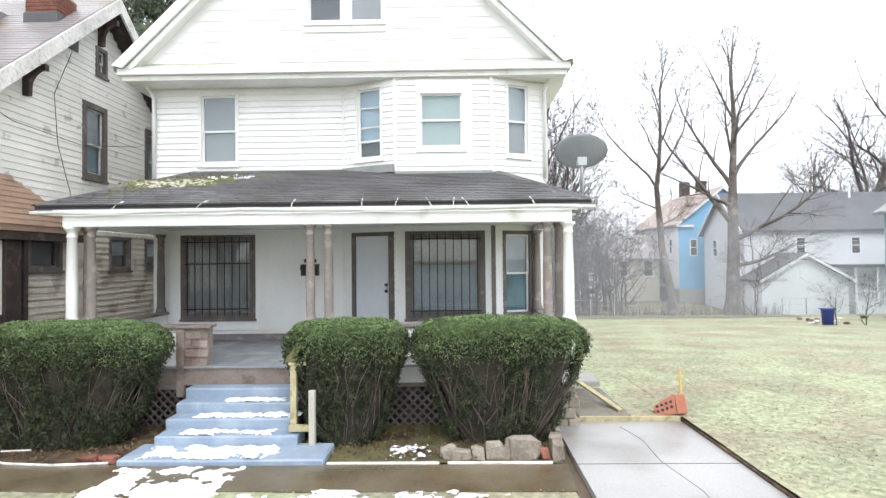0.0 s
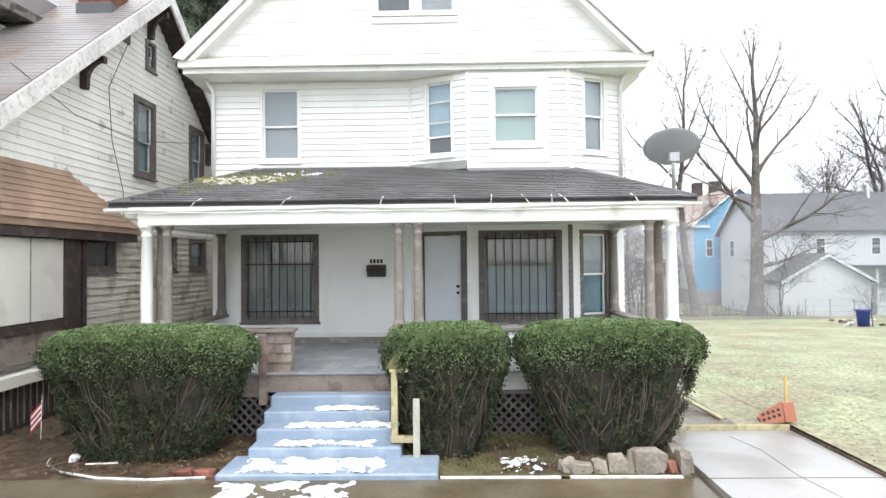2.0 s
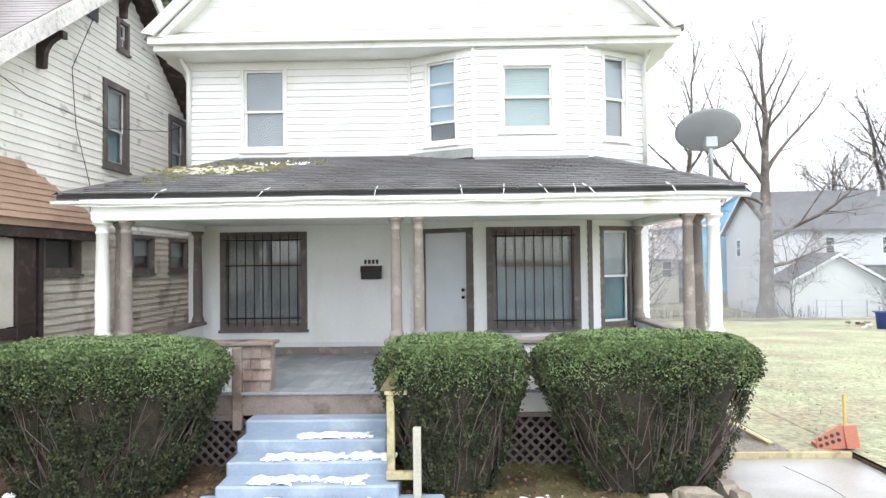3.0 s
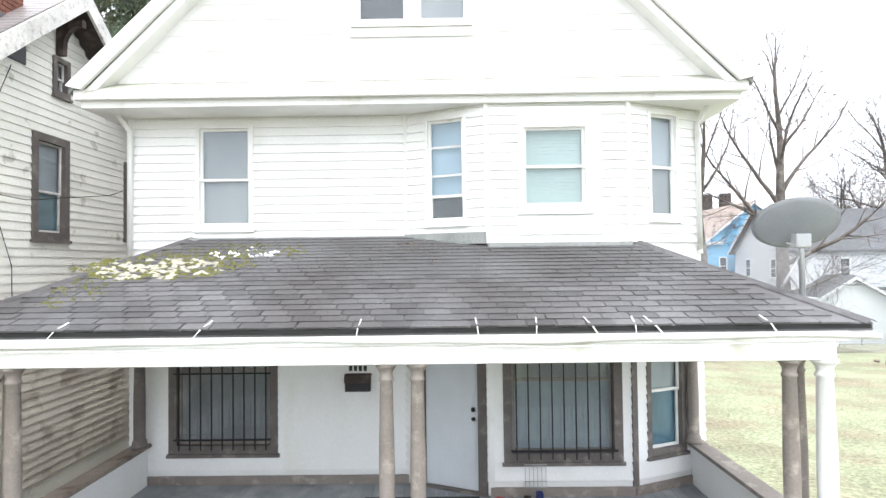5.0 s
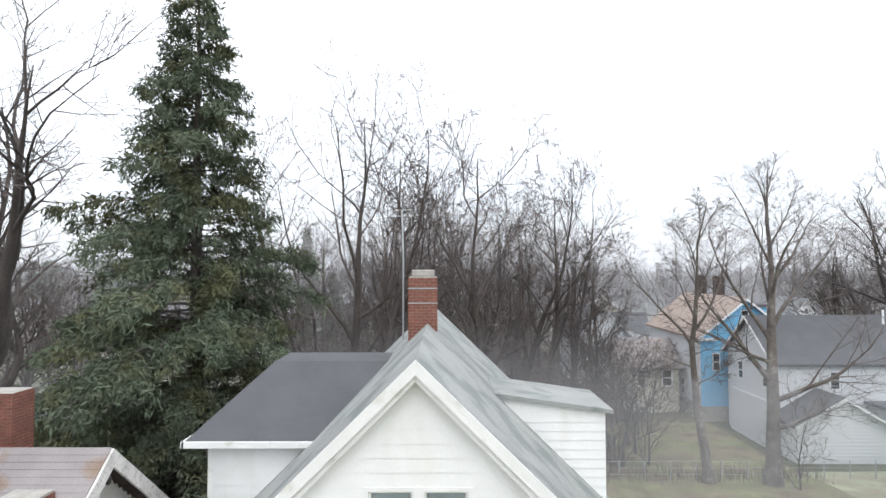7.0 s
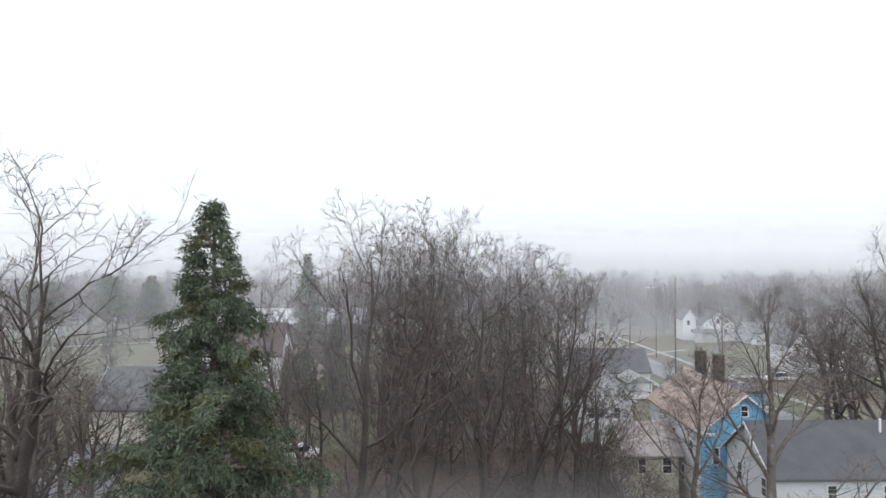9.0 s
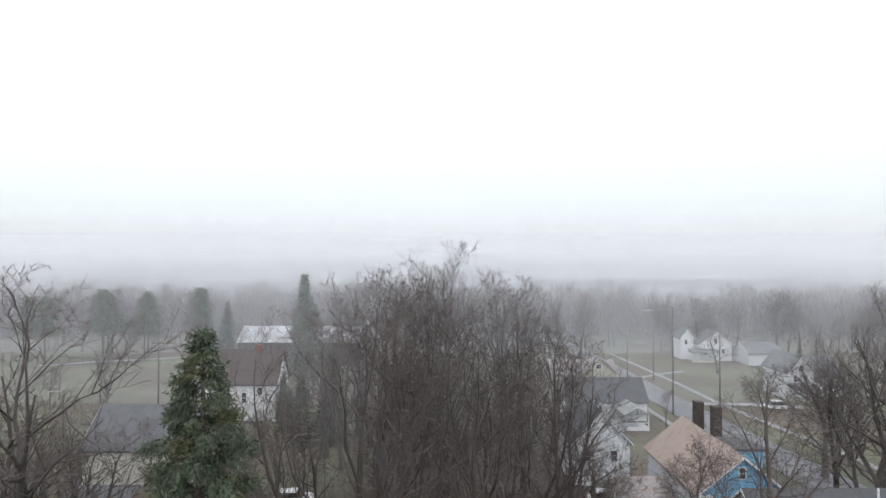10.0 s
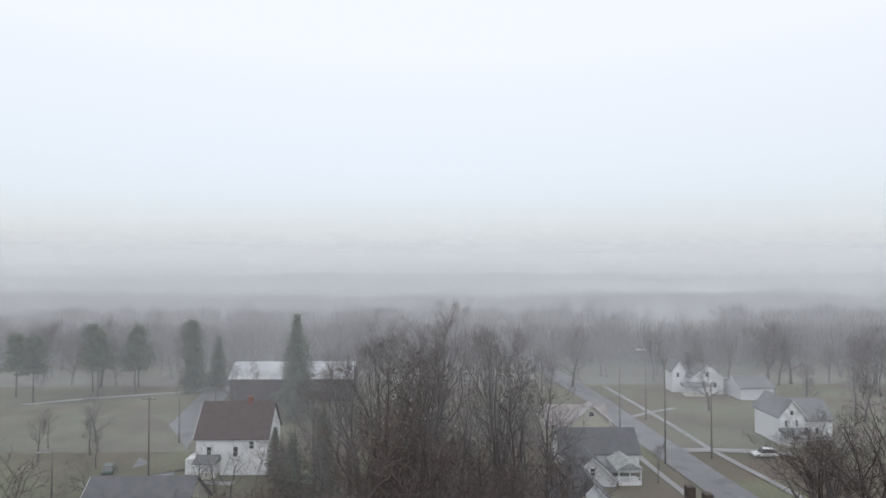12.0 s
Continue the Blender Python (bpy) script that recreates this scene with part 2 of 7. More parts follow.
RED_CLOTH = mat("red_cloth", (0.38, 0.03, 0.035), 0.85, 0.1, 8, 0.1, 60, 0.1)
NAVY = mat("navy_cloth", (0.03, 0.04, 0.14), 0.85, 0.1, 8, 0.1, 60, 0.1)
BIN_BLUE = mat("blue_plastic_bin", (0.035, 0.06, 0.24), 0.5, 0.1, 4, 0.08, 40, 0.05)


# ---- mesh helpers ----
def box(bm, x0, x1, y0, y1, z0, z1):
    vs = [bm.verts.new((x, y, z)) for z in (z0, z1) for y in (y0, y1) for x in (x0, x1)]
    for f in ((0, 2, 3, 1), (4, 5, 7, 6), (0, 1, 5, 4), (2, 6, 7, 3), (0, 4, 6, 2), (1, 3, 7, 5)):
        bm.faces.new([vs[i] for i in f])


def prism(bm, poly, a, b, at):
    """Extrudes the polygon between a and b; at(p, q, h) gives the place of (p, q) at height h."""
    lo = [bm.verts.new(at(p, q, a)) for p, q in poly]
    hi = [bm.verts.new(at(p, q, b)) for p, q in poly]
    n = len(poly)
    bm.faces.new(lo[::-1])
    bm.faces.new(hi)
    for i in range(n):
        bm.faces.new((lo[i], lo[(i + 1) % n], hi[(i + 1) % n], hi[i]))


def lathe(bm, cx, cy, prof, sides=20):
    """Turned shape from rows of radius, height."""
    rings = [[bm.verts.new((cx + r * math.cos(2 * math.pi * i / sides), cy + r * math.sin(2 * math.pi * i / sides), z)) for i in range(sides)] for r, z in prof]
    for a, b in zip(rings, rings[1:]):
        for i in range(sides):
            j = (i + 1) % sides
            bm.faces.new((a[i], a[j], b[j], b[i]))
    bm.faces.new(rings[0][::-1])
    bm.faces.new(rings[-1])


def tube(bm, pts, radii, sides=6):
    pts = [Vector(p) for p in pts]
    rings = []
    for i, p in enumerate(pts):
        d = (pts[min(i + 1, len(pts) - 1)] - pts[max(i - 1, 0)]).normalized()
        u = d.orthogonal().normalized()
        v = d.cross(u)
        r = radii[i] if isinstance(radii, (list, tuple)) else radii
        rings.append([bm.verts.new(p + r * (math.cos(2 * math.pi * k / sides) * u + math.sin(2 * math.pi * k / sides) * v)) for k in range(sides)])
    for a, b in zip(rings, rings[1:]):
        for k in range(sides):
            j = (k + 1) % sides
            bm.faces.new((a[k], a[j], b[j], b[k]))
    bm.faces.new(rings[0][::-1])
    bm.faces.new(rings[-1])


def mesh_of(bm, name, material, smooth=False, bevel=0.0):
    if bevel:
        bmesh.ops.bevel(bm, geom=bm.edges[:], offset=bevel, segments=1, affect="EDGES", clamp_overlap=True)
    bmesh.ops.recalc_face_normals(bm, faces=bm.faces[:])
    me = bpy.data.meshes.new(name)
    bm.to_mesh(me)
    bm.free()
    me.materials.append(material)
    if smooth:
        me.polygons.foreach_set("use_smooth", [True] * len(me.polygons))
    return me


def part(name, bm, material, parent=None, label="", smooth=False, bevel=0.0):
    ob = new(name, mesh_of(bm, name, material, smooth, bevel))
    ob.parent = parent
    return tagged(ob, label) if label else ob


def thing(name, label, category, group="", kind="", at=(0, 0, 0)):
    e = new(name)
    e.location = at
    return tagged(e, label, category, group, kind)


def boxpart(name, dims, material, parent, label="", bevel=0.0):
    bm = bmesh.new()
    box(bm, *dims)
    return part(name, bm, material, parent, label, bevel=bevel)


class Side:
    """A wall line from p to q: u runs along it, n outwards to its right, z up."""

    def __init__(self, p, q):
        self.p, d = Vector((*p, 0)), Vector((q[0] - p[0], q[1] - p[1], 0))
        self.length = d.length
        self.u = d.normalized()
        self.n = Vector((self.u.y, -self.u.x, 0))

    def at(self, u, n, z):
        v = self.p + self.u * u + self.n * n
        return (v.x, v.y, z)

    def box(self, bm, u0, u1, n0, n1, z0, z1):
        vs = [bm.verts.new(self.at(u, n, z)) for z in (z0, z1) for n in (n0, n1) for u in (u0, u1)]
        for f in ((0, 2, 3, 1), (4, 5, 7, 6), (0, 1, 5, 4), (2, 6, 7, 3), (0, 4, 6, 2), (1, 3, 7, 5)):
            bm.faces.new([vs[i] for i in f])

    def part(self, name, dims, material, parent, label="", bevel=0.0):
        bm = bmesh.new()
        self.box(bm, *dims)
        return part(name, bm, material, parent, label, bevel=bevel)


def free_runs(lo, hi, blocks):
    runs, a = [], lo
    for b0, b1 in sorted(blocks):
        if b0 > a + 1e-4:
            runs.append((a, min(b0, hi)))
        a = max(a, b1)
    if a < hi - 1e-4:
        runs.append((a, hi))
    return [(a, b) for a, b in runs if b - a > 0.01]


def wall_of(side, name, z0, z1, holes, material, parent, thick=0.14, outline=None, label=""):
    """A wall with thickness and real openings (u0, u1, z0, z1)."""
    bm = bmesh.new()
    cuts = sorted({0.0, side.length, *[c for h in holes for c in h[:2]]})
    for a, b in zip(cuts, cuts[1:]):
        blocks = [(h[2], h[3]) for h in holes if h[0] < b - 1e-4 and h[1] > a + 1e-4]
        for c, d in free_runs(z0, z1, blocks):
            side.box(bm, a, b, -thick, 0, c, d)
    return part(name, bm, material, parent, label)


def clapboards(side, z0, z1, exposure, holes, material, parent, bounds=None, name="clapboard", lap=0.017):
    """Lapped boards, each an object, cut at openings. bounds(z) gives the run along u at a height."""
    z = z0
    while z < z1 - 0.02:
        top = min(z + exposure + 0.006, z1)
        lo, hi = bounds((z + top) / 2) if bounds else (0.0, side.length)
        blocks = [(h[0], h[1]) for h in holes if h[2] < top - 0.03 and h[3] > z + 0.03]
        for a, b in free_runs(lo, hi, blocks):
            bm = bmesh.new()
            prism(bm, [(0.002, z), (lap + 0.004, z), (0.004, top), (0.002, top)], a, b, lambda p, q, h: side.at(h, p, q))
            part(name, bm, material, parent)
        z += exposure


def window(parent, side, u0, u1, z0, z1, trim, sash, back_top, back_low, trim_w=0.06, mid=0.5, depth=0.07, label="", sill=True, single=False, out=0.03):
    """Double-hung window in its opening: casing, two sashes with panes, a coloured back (curtain, drape or dark-room
    panel), a sill.
    """
    bm = bmesh.new()
    for a, b, c, d in ((u0, u0 + trim_w, z0, z1), (u1 - trim_w, u1, z0, z1), (u0 + trim_w, u1 - trim_w, z1 - trim_w, z1), (u0 + trim_w, u1 - trim_w, z0, z0 + trim_w)):
        side.box(bm, a, b, -depth - 0.05, out, c, d)
    w = part("window", bm, trim, parent, label)
    a, b, c, d = u0 + trim_w, u1 - trim_w, z0 + trim_w, z1 - trim_w
    m = c + (d - c) * mid
    s = 0.035
    halves = ((c, d, -0.035),) if single else ((m - s / 2, d, -0.02), (c, m + s / 2, -0.045))
    for c0, d0, n in halves:
        bm = bmesh.new()
        for q in ((a, a + s, c0, d0), (b - s, b, c0, d0), (a + s, b - s, d0 - s, d0), (a + s, b - s, c0, c0 + s)):
            side.box(bm, q[0], q[1], n - 0.025, n, q[2], q[3])
        part("sash", bm, sash, w)
        side.part("pane", (a + s, b - s, n - 0.016, n - 0.010, c0 + s, d0 - s), GLASS, w).visible_shadow = False
    # where a room shows, the back is a flat panel coloured as unlit interior
    side.part("blind", (u0 + 0.01, u1 - 0.01, -depth - 0.035, -depth - 0.02, m, d + 0.02), back_top, w)
    side.part("blind", (u0 + 0.01, u1 - 0.01, -depth - 0.036, -depth - 0.021, c - 0.02, m - 0.002), back_low, w)
    if sill:
        side.part("sill", (u0 - 0.02, u1 + 0.02, -0.02, out + 0.03, z0 - 0.045, z0 - 0.002), trim, w)
    return w


def bars_on(w, side, u0, u1, z0, z1, count, rails):
    """Iron bars before a window."""
    for i in range(count):
        u = u0 + (u1 - u0) * i / (count - 1)
        side.part("iron_bar", (u - 0.008, u + 0.008, 0.06, 0.076, z0, z1), BLACK_IRON, w)
    for z in rails:
        side.part("iron_rail", (u0 - 0.07, u1 + 0.07, 0.052, 0.082, z - 0.01, z + 0.01), BLACK_IRON, w)


# ---- the ground ----
PROFILE = ((-60, 0), (2, 0), (26, -1.45), (32, -1.95), (45, -1.8), (60, -3.0), (100, -4.4), (200, -5.5), (700, -12), (1500, 4), (2600, 26), (4200, 36))


def ground_z(x, y):
    hills = 11 * min(1.0, max(0.0, (y - 260) / 500)) * noise.noise((x * 0.0035, y * 0.0028, 4.0))
    for (a, za), (b, zb) in zip(PROFILE, PROFILE[1:]):
        if y <= b:
            return za + (zb - za) * max(0.0, (y - a) / (b - a)) + hills
    return PROFILE[-1][1]


def axis(near, step, far):
    vals = list(np.arange(-near, near + 0.01, step))
    v, s = near, step
    while v < far:
        s *= 1.5
        v += s
        vals = [-v] + vals + [v]
    return vals


def build_ground():
    xs, ys = axis(60, 1.5, 4000), [y + 30 for y in axis(60, 1.5, 4000)]
    verts, faces = [], []
    for y in ys:
        for x in xs:
            bump_z = 0.0 if (abs(x) < 7 and y < 1) else 0.10 * noise.noise((x * 0.12, y * 0.12, 0))
            verts.append((x, y, ground_z(x, y) + bump_z - 0.03))
    n = len(xs)
    for j in range(len(ys) - 1):
        for i in range(n - 1):
            k = j * n + i
            faces.append((k, k + 1, k + n + 1, k + n))
    me = bpy.data.meshes.new("ground")
    me.from_pydata(verts, [], faces)
    me.materials.append(GROUND)
    me.polygons.foreach_set("use_smooth", [True] * len(me.polygons))
    tagged(new("ground", me), "flat winter ground of dull grass and bare earth", "ground", kind="structure")


build_ground()


def sheet(name, outline, z, material, label, category, thick=0.06, kind="structure"):
    bm = bmesh.new()
    prism(bm, outline, z - thick, z, lambda p, q, h: (p, q, h))
    ob = part(name, bm, material, None)
    return tagged(ob, label, category, kind=kind)


def strip_on_ground(name, pts, width, material, label, category, lift=0.05):
    """A road or path laid over the ground along a line of points."""
    bm = bmesh.new()
    fine = []
    for a, b in zip(pts, pts[1:]):
        n = max(1, int(math.dist(a, b) / 4))
        fine += [tuple(a[k] + (b[k] - a[k]) * i / n for k in (0, 1)) for i in range(n)]
    fine.append(pts[-1])
    rows = []
    for i, p in enumerate(fine):
        a, b = Vector(fine[max(i - 1, 0)]), Vector(fine[min(i + 1, len(fine) - 1)])
        d = (b - a).normalized()
        nrm = Vector((-d.y, d.x)) * width / 2
        zz = ground_z(*p) + lift
        rows.append([bm.verts.new((p[0] + nrm.x, p[1] + nrm.y, zz)), bm.verts.new((p[0] - nrm.x, p[1] - nrm.y, zz))])
    for a, b in zip(rows, rows[1:]):
        bm.faces.new((a[0], a[1], b[1], b[0]))
    ob = part(name, bm, material)
    return tagged(ob, label, category, kind="structure")


def lawn_grid(name, x0, x1, y0, y1, material, label, lift):
    verts, faces = [], []
    nx, ny = int((x1 - x0) / 0.5) + 1, int((y1 - y0) / 0.5) + 1
    for j in range(ny + 1):
        for i in range(nx + 1):
            x, y = x0 + (x1 - x0) * i / nx, y0 + (y1 - y0) * j / ny
            verts.append((x, y, ground_z(x, y) + lift + 0.03 * noise.noise((x * 0.7, y * 0.7, 3))))
    for j in range(ny):
        for i in range(nx):
            k = j * (nx + 1) + i
            faces.append((k, k + 1, k + nx + 2, k + nx + 1))
    me = bpy.data.meshes.new(name)
    me.from_pydata(verts, [], faces)
    me.materials.append(material)
    me.polygons.foreach_set("use_smooth", [True] * len(me.polygons))
    return tagged(new(name, me), label, "lawn", kind="structure")


LEAFY = mat("leaf_strewn_rough_grass", (0.17, 0.145, 0.09), 0.95, 0.25, 0.8, 0.35, 9, 0.8, stain=(0.155, 0.165, 0.075), stain_s=0.35, stain_at=0.54, stain_w=0.2)
lawn_grid("rough_grass", 5.2, 23.5, 23.2, 41.5, LEAFY, "brown leaf-strewn rough grass behind the lot", 0.15)
# both front lawns reach y -24, unseen, to bounce light into the porch
lawn_grid("lawn", 5.43, 46, -24, 29, GRASS, "patchy pale green winter lawn of the empty side lot", 0.11)
lawn_grid("lawn", 3.95, 5.52, -2.63, 12, GRASS, "worn pale grass beside the house", 0.104)
lawn_grid("lawn", -14, 3.3, -24, -5.15, GRASS, "wet front grass with patches of snow", 0.05)
lawn_grid("garden_bed", -6.2, -0.1, -4.34, -2.7, MUD, "dark muddy garden bed under the hedge", 0.05)
lawn_grid("garden_bed", -0.1, 3.3, -4.34, -2.7, BED, "dark muddy garden bed under the hedges", 0.05)
lawn_grid("garden_bed", -16, -5.0, -9, -1.2, MUD, "dark muddy ground before the neighbouring porch", 0.06)
sheet("driveway", [(3.36, -12.5), (5.408, -12.5), (5.408, -2.655), (3.52, -2.655)], 0.05, CONCRETE, "wet grey concrete driveway slab", "driveway", 0.12)
sheet("pavement", [(-6.5, -5.12), (3.32, -5.2), (3.36, -4.42), (-6.5, -4.36)], 0.06, WALKWAY, "muddy wet concrete walk along the house front", "walk", 0.1)
sheet("pavement", [(-1.95, -12.5), (-0.45, -12.5), (-0.5, -5.14), (-1.95, -5.14)], 0.055, WALKWAY, "wet concrete path to the front steps", "path", 0.1)


# ---- the white house ----
house = thing("white_house", "white two-and-a-half-storey timber house with a deep front porch", "house")
A, B = Side((-3.9, 0), (-0.1, 0)), Side((-0.1, 0), (0.97, -0.48))
C, D = Side((0.97, -0.48), (2.79, -0.48)), Side((2.79, -0.48), (3.9, 0))
RIGHT, LEFT = Side((3.9, 0.145), (3.9, 11.5)), Side((-3.9, 11.5), (-3.9, 0.145))
BACK = Side((3.75, 11.5), (-3.75, 11.5))
FLOOR_Z, WALL_TOP = 0.95, 5.95


def along(side, x):
    return (x - side.p.x) / side.u.x


holes = {
    "A": [(along(A, -2.99), along(A, -2.20), 4.41, 5.85), (along(A, -3.36), along(A, -1.87), 1.36, 3.02)],
    "B": [(along(B, 0.17), along(B, 0.72), 4.43, 5.86), (along(B, 0.07), along(B, 0.94), 0.96, 3.03)],
    "C": [(along(C, 1.38), along(C, 2.31), 4.56, 5.71), (along(C, 1.14), along(C, 2.65), 1.38, 3.03)],
    "D": [(along(D, 3.08), along(D, 3.56), 4.45, 5.88), (along(D, 2.98), along(D, 3.58), 1.40, 3.03)],
}
for key, side in (("A", A), ("B", B), ("C", C), ("D", D)):
    w = wall_of(side, "wall", 0.0, WALL_TOP, holes[key], WHITE, house)
    clapboards(side, 1.14, 3.15, 0.118, holes[key], WHITE, w, lap=0.026)
    clapboards(side, 4.15, WALL_TOP, 0.118, holes[key], WHITE, w, lap=0.022)
for side in (RIGHT, LEFT):
    w = wall_of(side, "wall", 0.0, WALL_TOP, [], WHITE, house)
    clapboards(side, 0.6, WALL_TOP, 0.236, [], WHITE, w)
wall_of(BACK, "wall", 0.0, WALL_TOP, [], WHITE, house)
# corner boards
for x, y in ((-3.9, 0), (3.9, 0)):
    s = 1 if x > 0 else -1
    boxpart("corner_board", (x - 0.055 if s > 0 else x - 0.025, x + 0.025 if s > 0 else x + 0.055, y - 0.026, y - 0.002, 4.0, WALL_TOP), WHITE_TRIM, house)
for side, u in ((B, 0.0), (C, 0.0), (D, 0.0)):
    side.part("corner_board", (u - 0.03, u + 0.03, 0.0, 0.028, 4.15, WALL_TOP), WHITE_TRIM, house)
    side.part("corner_board", (u - 0.03, u + 0.05, 0.0, 0.03, 1.0, 3.12), BROWN if side is D else WHITE_TRIM, house)

# storey windows
window(house, A, *holes["A"][0], WHITE_TRIM, WHITE_TRIM, CURTAIN, CURTAIN, 0.05, 0.47, label="white double-hung upper window with grey curtain")
wb = window(house, B, *holes["B"][0], WHITE_TRIM, WHITE_TRIM, BLUE_SHADE, UNLIT_INSIDE, 0.045, 0.24, label="narrow upper window with lowered pale blue shade")
for z in (5.06, 5.44):
    B.part("shade_rail", (along(B, 0.22), along(B, 0.67), -0.05, -0.03, z, z + 0.03), WHITE_TRIM, wb)
w3 = window(house, C, *holes["C"][0], WHITE_TRIM, WHITE_TRIM, BLIND, BLIND, 0.07, 0.5, label="wide upper window with pale green blinds")
for i in range(22):
    z = 4.66 + i * 0.046
    C.part("blind_slat", (along(C, 1.46), along(C, 2.23), -0.098, -0.085, z, z + 0.03), BLIND, w3)
C.part("casing_panel", (along(C, 1.36), along(C, 2.44), 0.016, 0.03, 4.26, 4.51), WHITE_TRIM, house)
C.part("casing_panel", (along(C, 1.36), along(C, 2.44), 0.016, 0.03, 5.715, 5.9), WHITE_TRIM, house)
C.part("casing_panel", (along(C, 2.315), along(C, 2.44), 0.016, 0.03, 4.515, 5.71), WHITE_TRIM, house)
window(house, D, *holes["D"][0], WHITE_TRIM, WHITE_TRIM, SHEER, CURTAIN, 0.045, 0.48, label="narrow upper window with pale drape")
w1 = window(house, A, *holes["A"][1], BROWN, TAUPE, CURTAIN, CURTAIN, 0.11, 0.7, label="brown-framed porch window behind iron bars")
bars_on(w1, A, along(A, -3.20), along(A, -2.02), 1.42, 2.98, 9, (1.56, 2.45, 2.88))
w2 = window(house, C, *holes["C"][1], BROWN, TAUPE, CURTAIN, SHEER, 0.11, 0.64, label="brown-framed bay window behind iron bars")
bars_on(w2, C, along(C, 1.30), along(C, 2.50), 1.42, 2.98, 9, (1.53, 2.88))
window(house, D, *holes["D"][1], BROWN, WHITE_TRIM, SHEER, BLUE_CURTAIN, 0.07, 0.5, label="narrow porch window with blue curtain")

# front door
h = holes["B"][1]
bm = bmesh.new()
for q in ((h[0], h[0] + 0.07, h[2], h[3]), (h[1] - 0.12, h[1], h[2], h[3]), (h[0] + 0.07, h[1] - 0.12, h[3] - 0.07, h[3])):
    B.box(bm, q[0], q[1], -0.12, 0.035, q[2], q[3])
door_frame = part("door_frame", bm, BROWN, house)
door = B.part("door", (h[0] + 0.075, h[1] - 0.125, -0.06, -0.015, h[2] + 0.02, h[3] - 0.075), DOOR_WHITE, house, "plain white front door, closed")
for z, r in ((2.02, 0.03), (1.90, 0.028)):
    bm = bmesh.new()
    lathe(bm, 0, 0, ((0.018, 0), (0.022, 0.012), (r, 0.03), (r * 0.9, 0.05), (0.012, 0.062)), 14)
    k = part("door_knob", bm, BLACK_IRON, door, "dark door knob" if r < 0.03 else "dark dead-bolt", smooth=True)
    k.matrix_basis = Matrix.Translation(B.at(h[1] - 0.185, -0.015, z)) @ Matrix(((B.u.x, 0, B.n.x, 0), (B.u.y, 0, B.n.y, 0), (0, 1, 0, 0), (0, 0, 0, 1)))
B.part("threshold", (h[0], h[1], -0.1, 0.06, 0.93, 0.975), BROWN, house)

# base board along the porch wall
for side in (A, C, D):
    side.part("base_board", (0, side.length, 0.019, 0.045, 0.951, 1.065), TAUPE, house)

# gable, eaves and main roof
EAVE_Z, PEAK_Z, EAVE_X = 6.17, 10.28, 4.28
SLOPE = (PEAK_Z - EAVE_Z) / EAVE_X
GABLE = Side((-3.9, -0.43), (3.9, -0.43))
g_holes = [(along(GABLE, -0.745), along(GABLE, 0.012), 7.03, 8.56), (along(GABLE, 0.052), along(GABLE, 0.80), 7.03, 8.56)]
def gable_run(z):
    half = max(0.02, (PEAK_Z - 0.16 - z) / SLOPE)
    return max(0.0, 3.9 - half), min(7.8, 3.9 + half)
bm = bmesh.new()
cuts = [0.0, *g_holes[0][:2], *g_holes[1][:2], 7.8]
def gable_top(u):
    return PEAK_Z - 0.14 - abs(u - 3.9) * SLOPE
for a, b in zip(cuts, cuts[1:]):
    isw = any(abs(a - q[0]) < 1e-6 for q in g_holes)
    mids = [a, 3.9, b] if a < 3.9 < b else [a, b]
    if isw:
        GABLE.box(bm, a, b, -0.14, 0, 6.2, 7.03)
    base = 8.56 if isw else 6.2
    poly = [(a, base), (b, base)] + [(m, max(base + 0.01, gable_top(m))) for m in reversed(mids)]
    prism(bm, poly, -0.14, 0.0, lambda p, q, hh: GABLE.at(p, hh, q))
gable = part("gable_wall", bm, WHITE, house)
clapboards(GABLE, 6.30, PEAK_Z - 0.2, 0.205, g_holes, WHITE, gable, gable_run, lap=0.011)
window(house, GABLE, *g_holes[0], WHITE_TRIM, WHITE_TRIM, SHEER, UNLIT_INSIDE, 0.06, 0.33, label="attic window with half-lowered sheer")
window(house, GABLE, *g_holes[1], WHITE_TRIM, WHITE_TRIM, SHEER, CURTAIN, 0.06, 0.47, label="attic window with pale shade")
for a, b in ((along(GABLE, 0.012), along(GABLE, 0.052)),):
    GABLE.part("mullion", (a, b, 0.0, 0.032, 7.0, 8.58), WHITE_TRIM, house)
GABLE.part("casing_panel", (along(GABLE, -0.78), along(GABLE, 0.83), 0.02, 0.034, 6.86, 6.98), WHITE_TRIM, house)
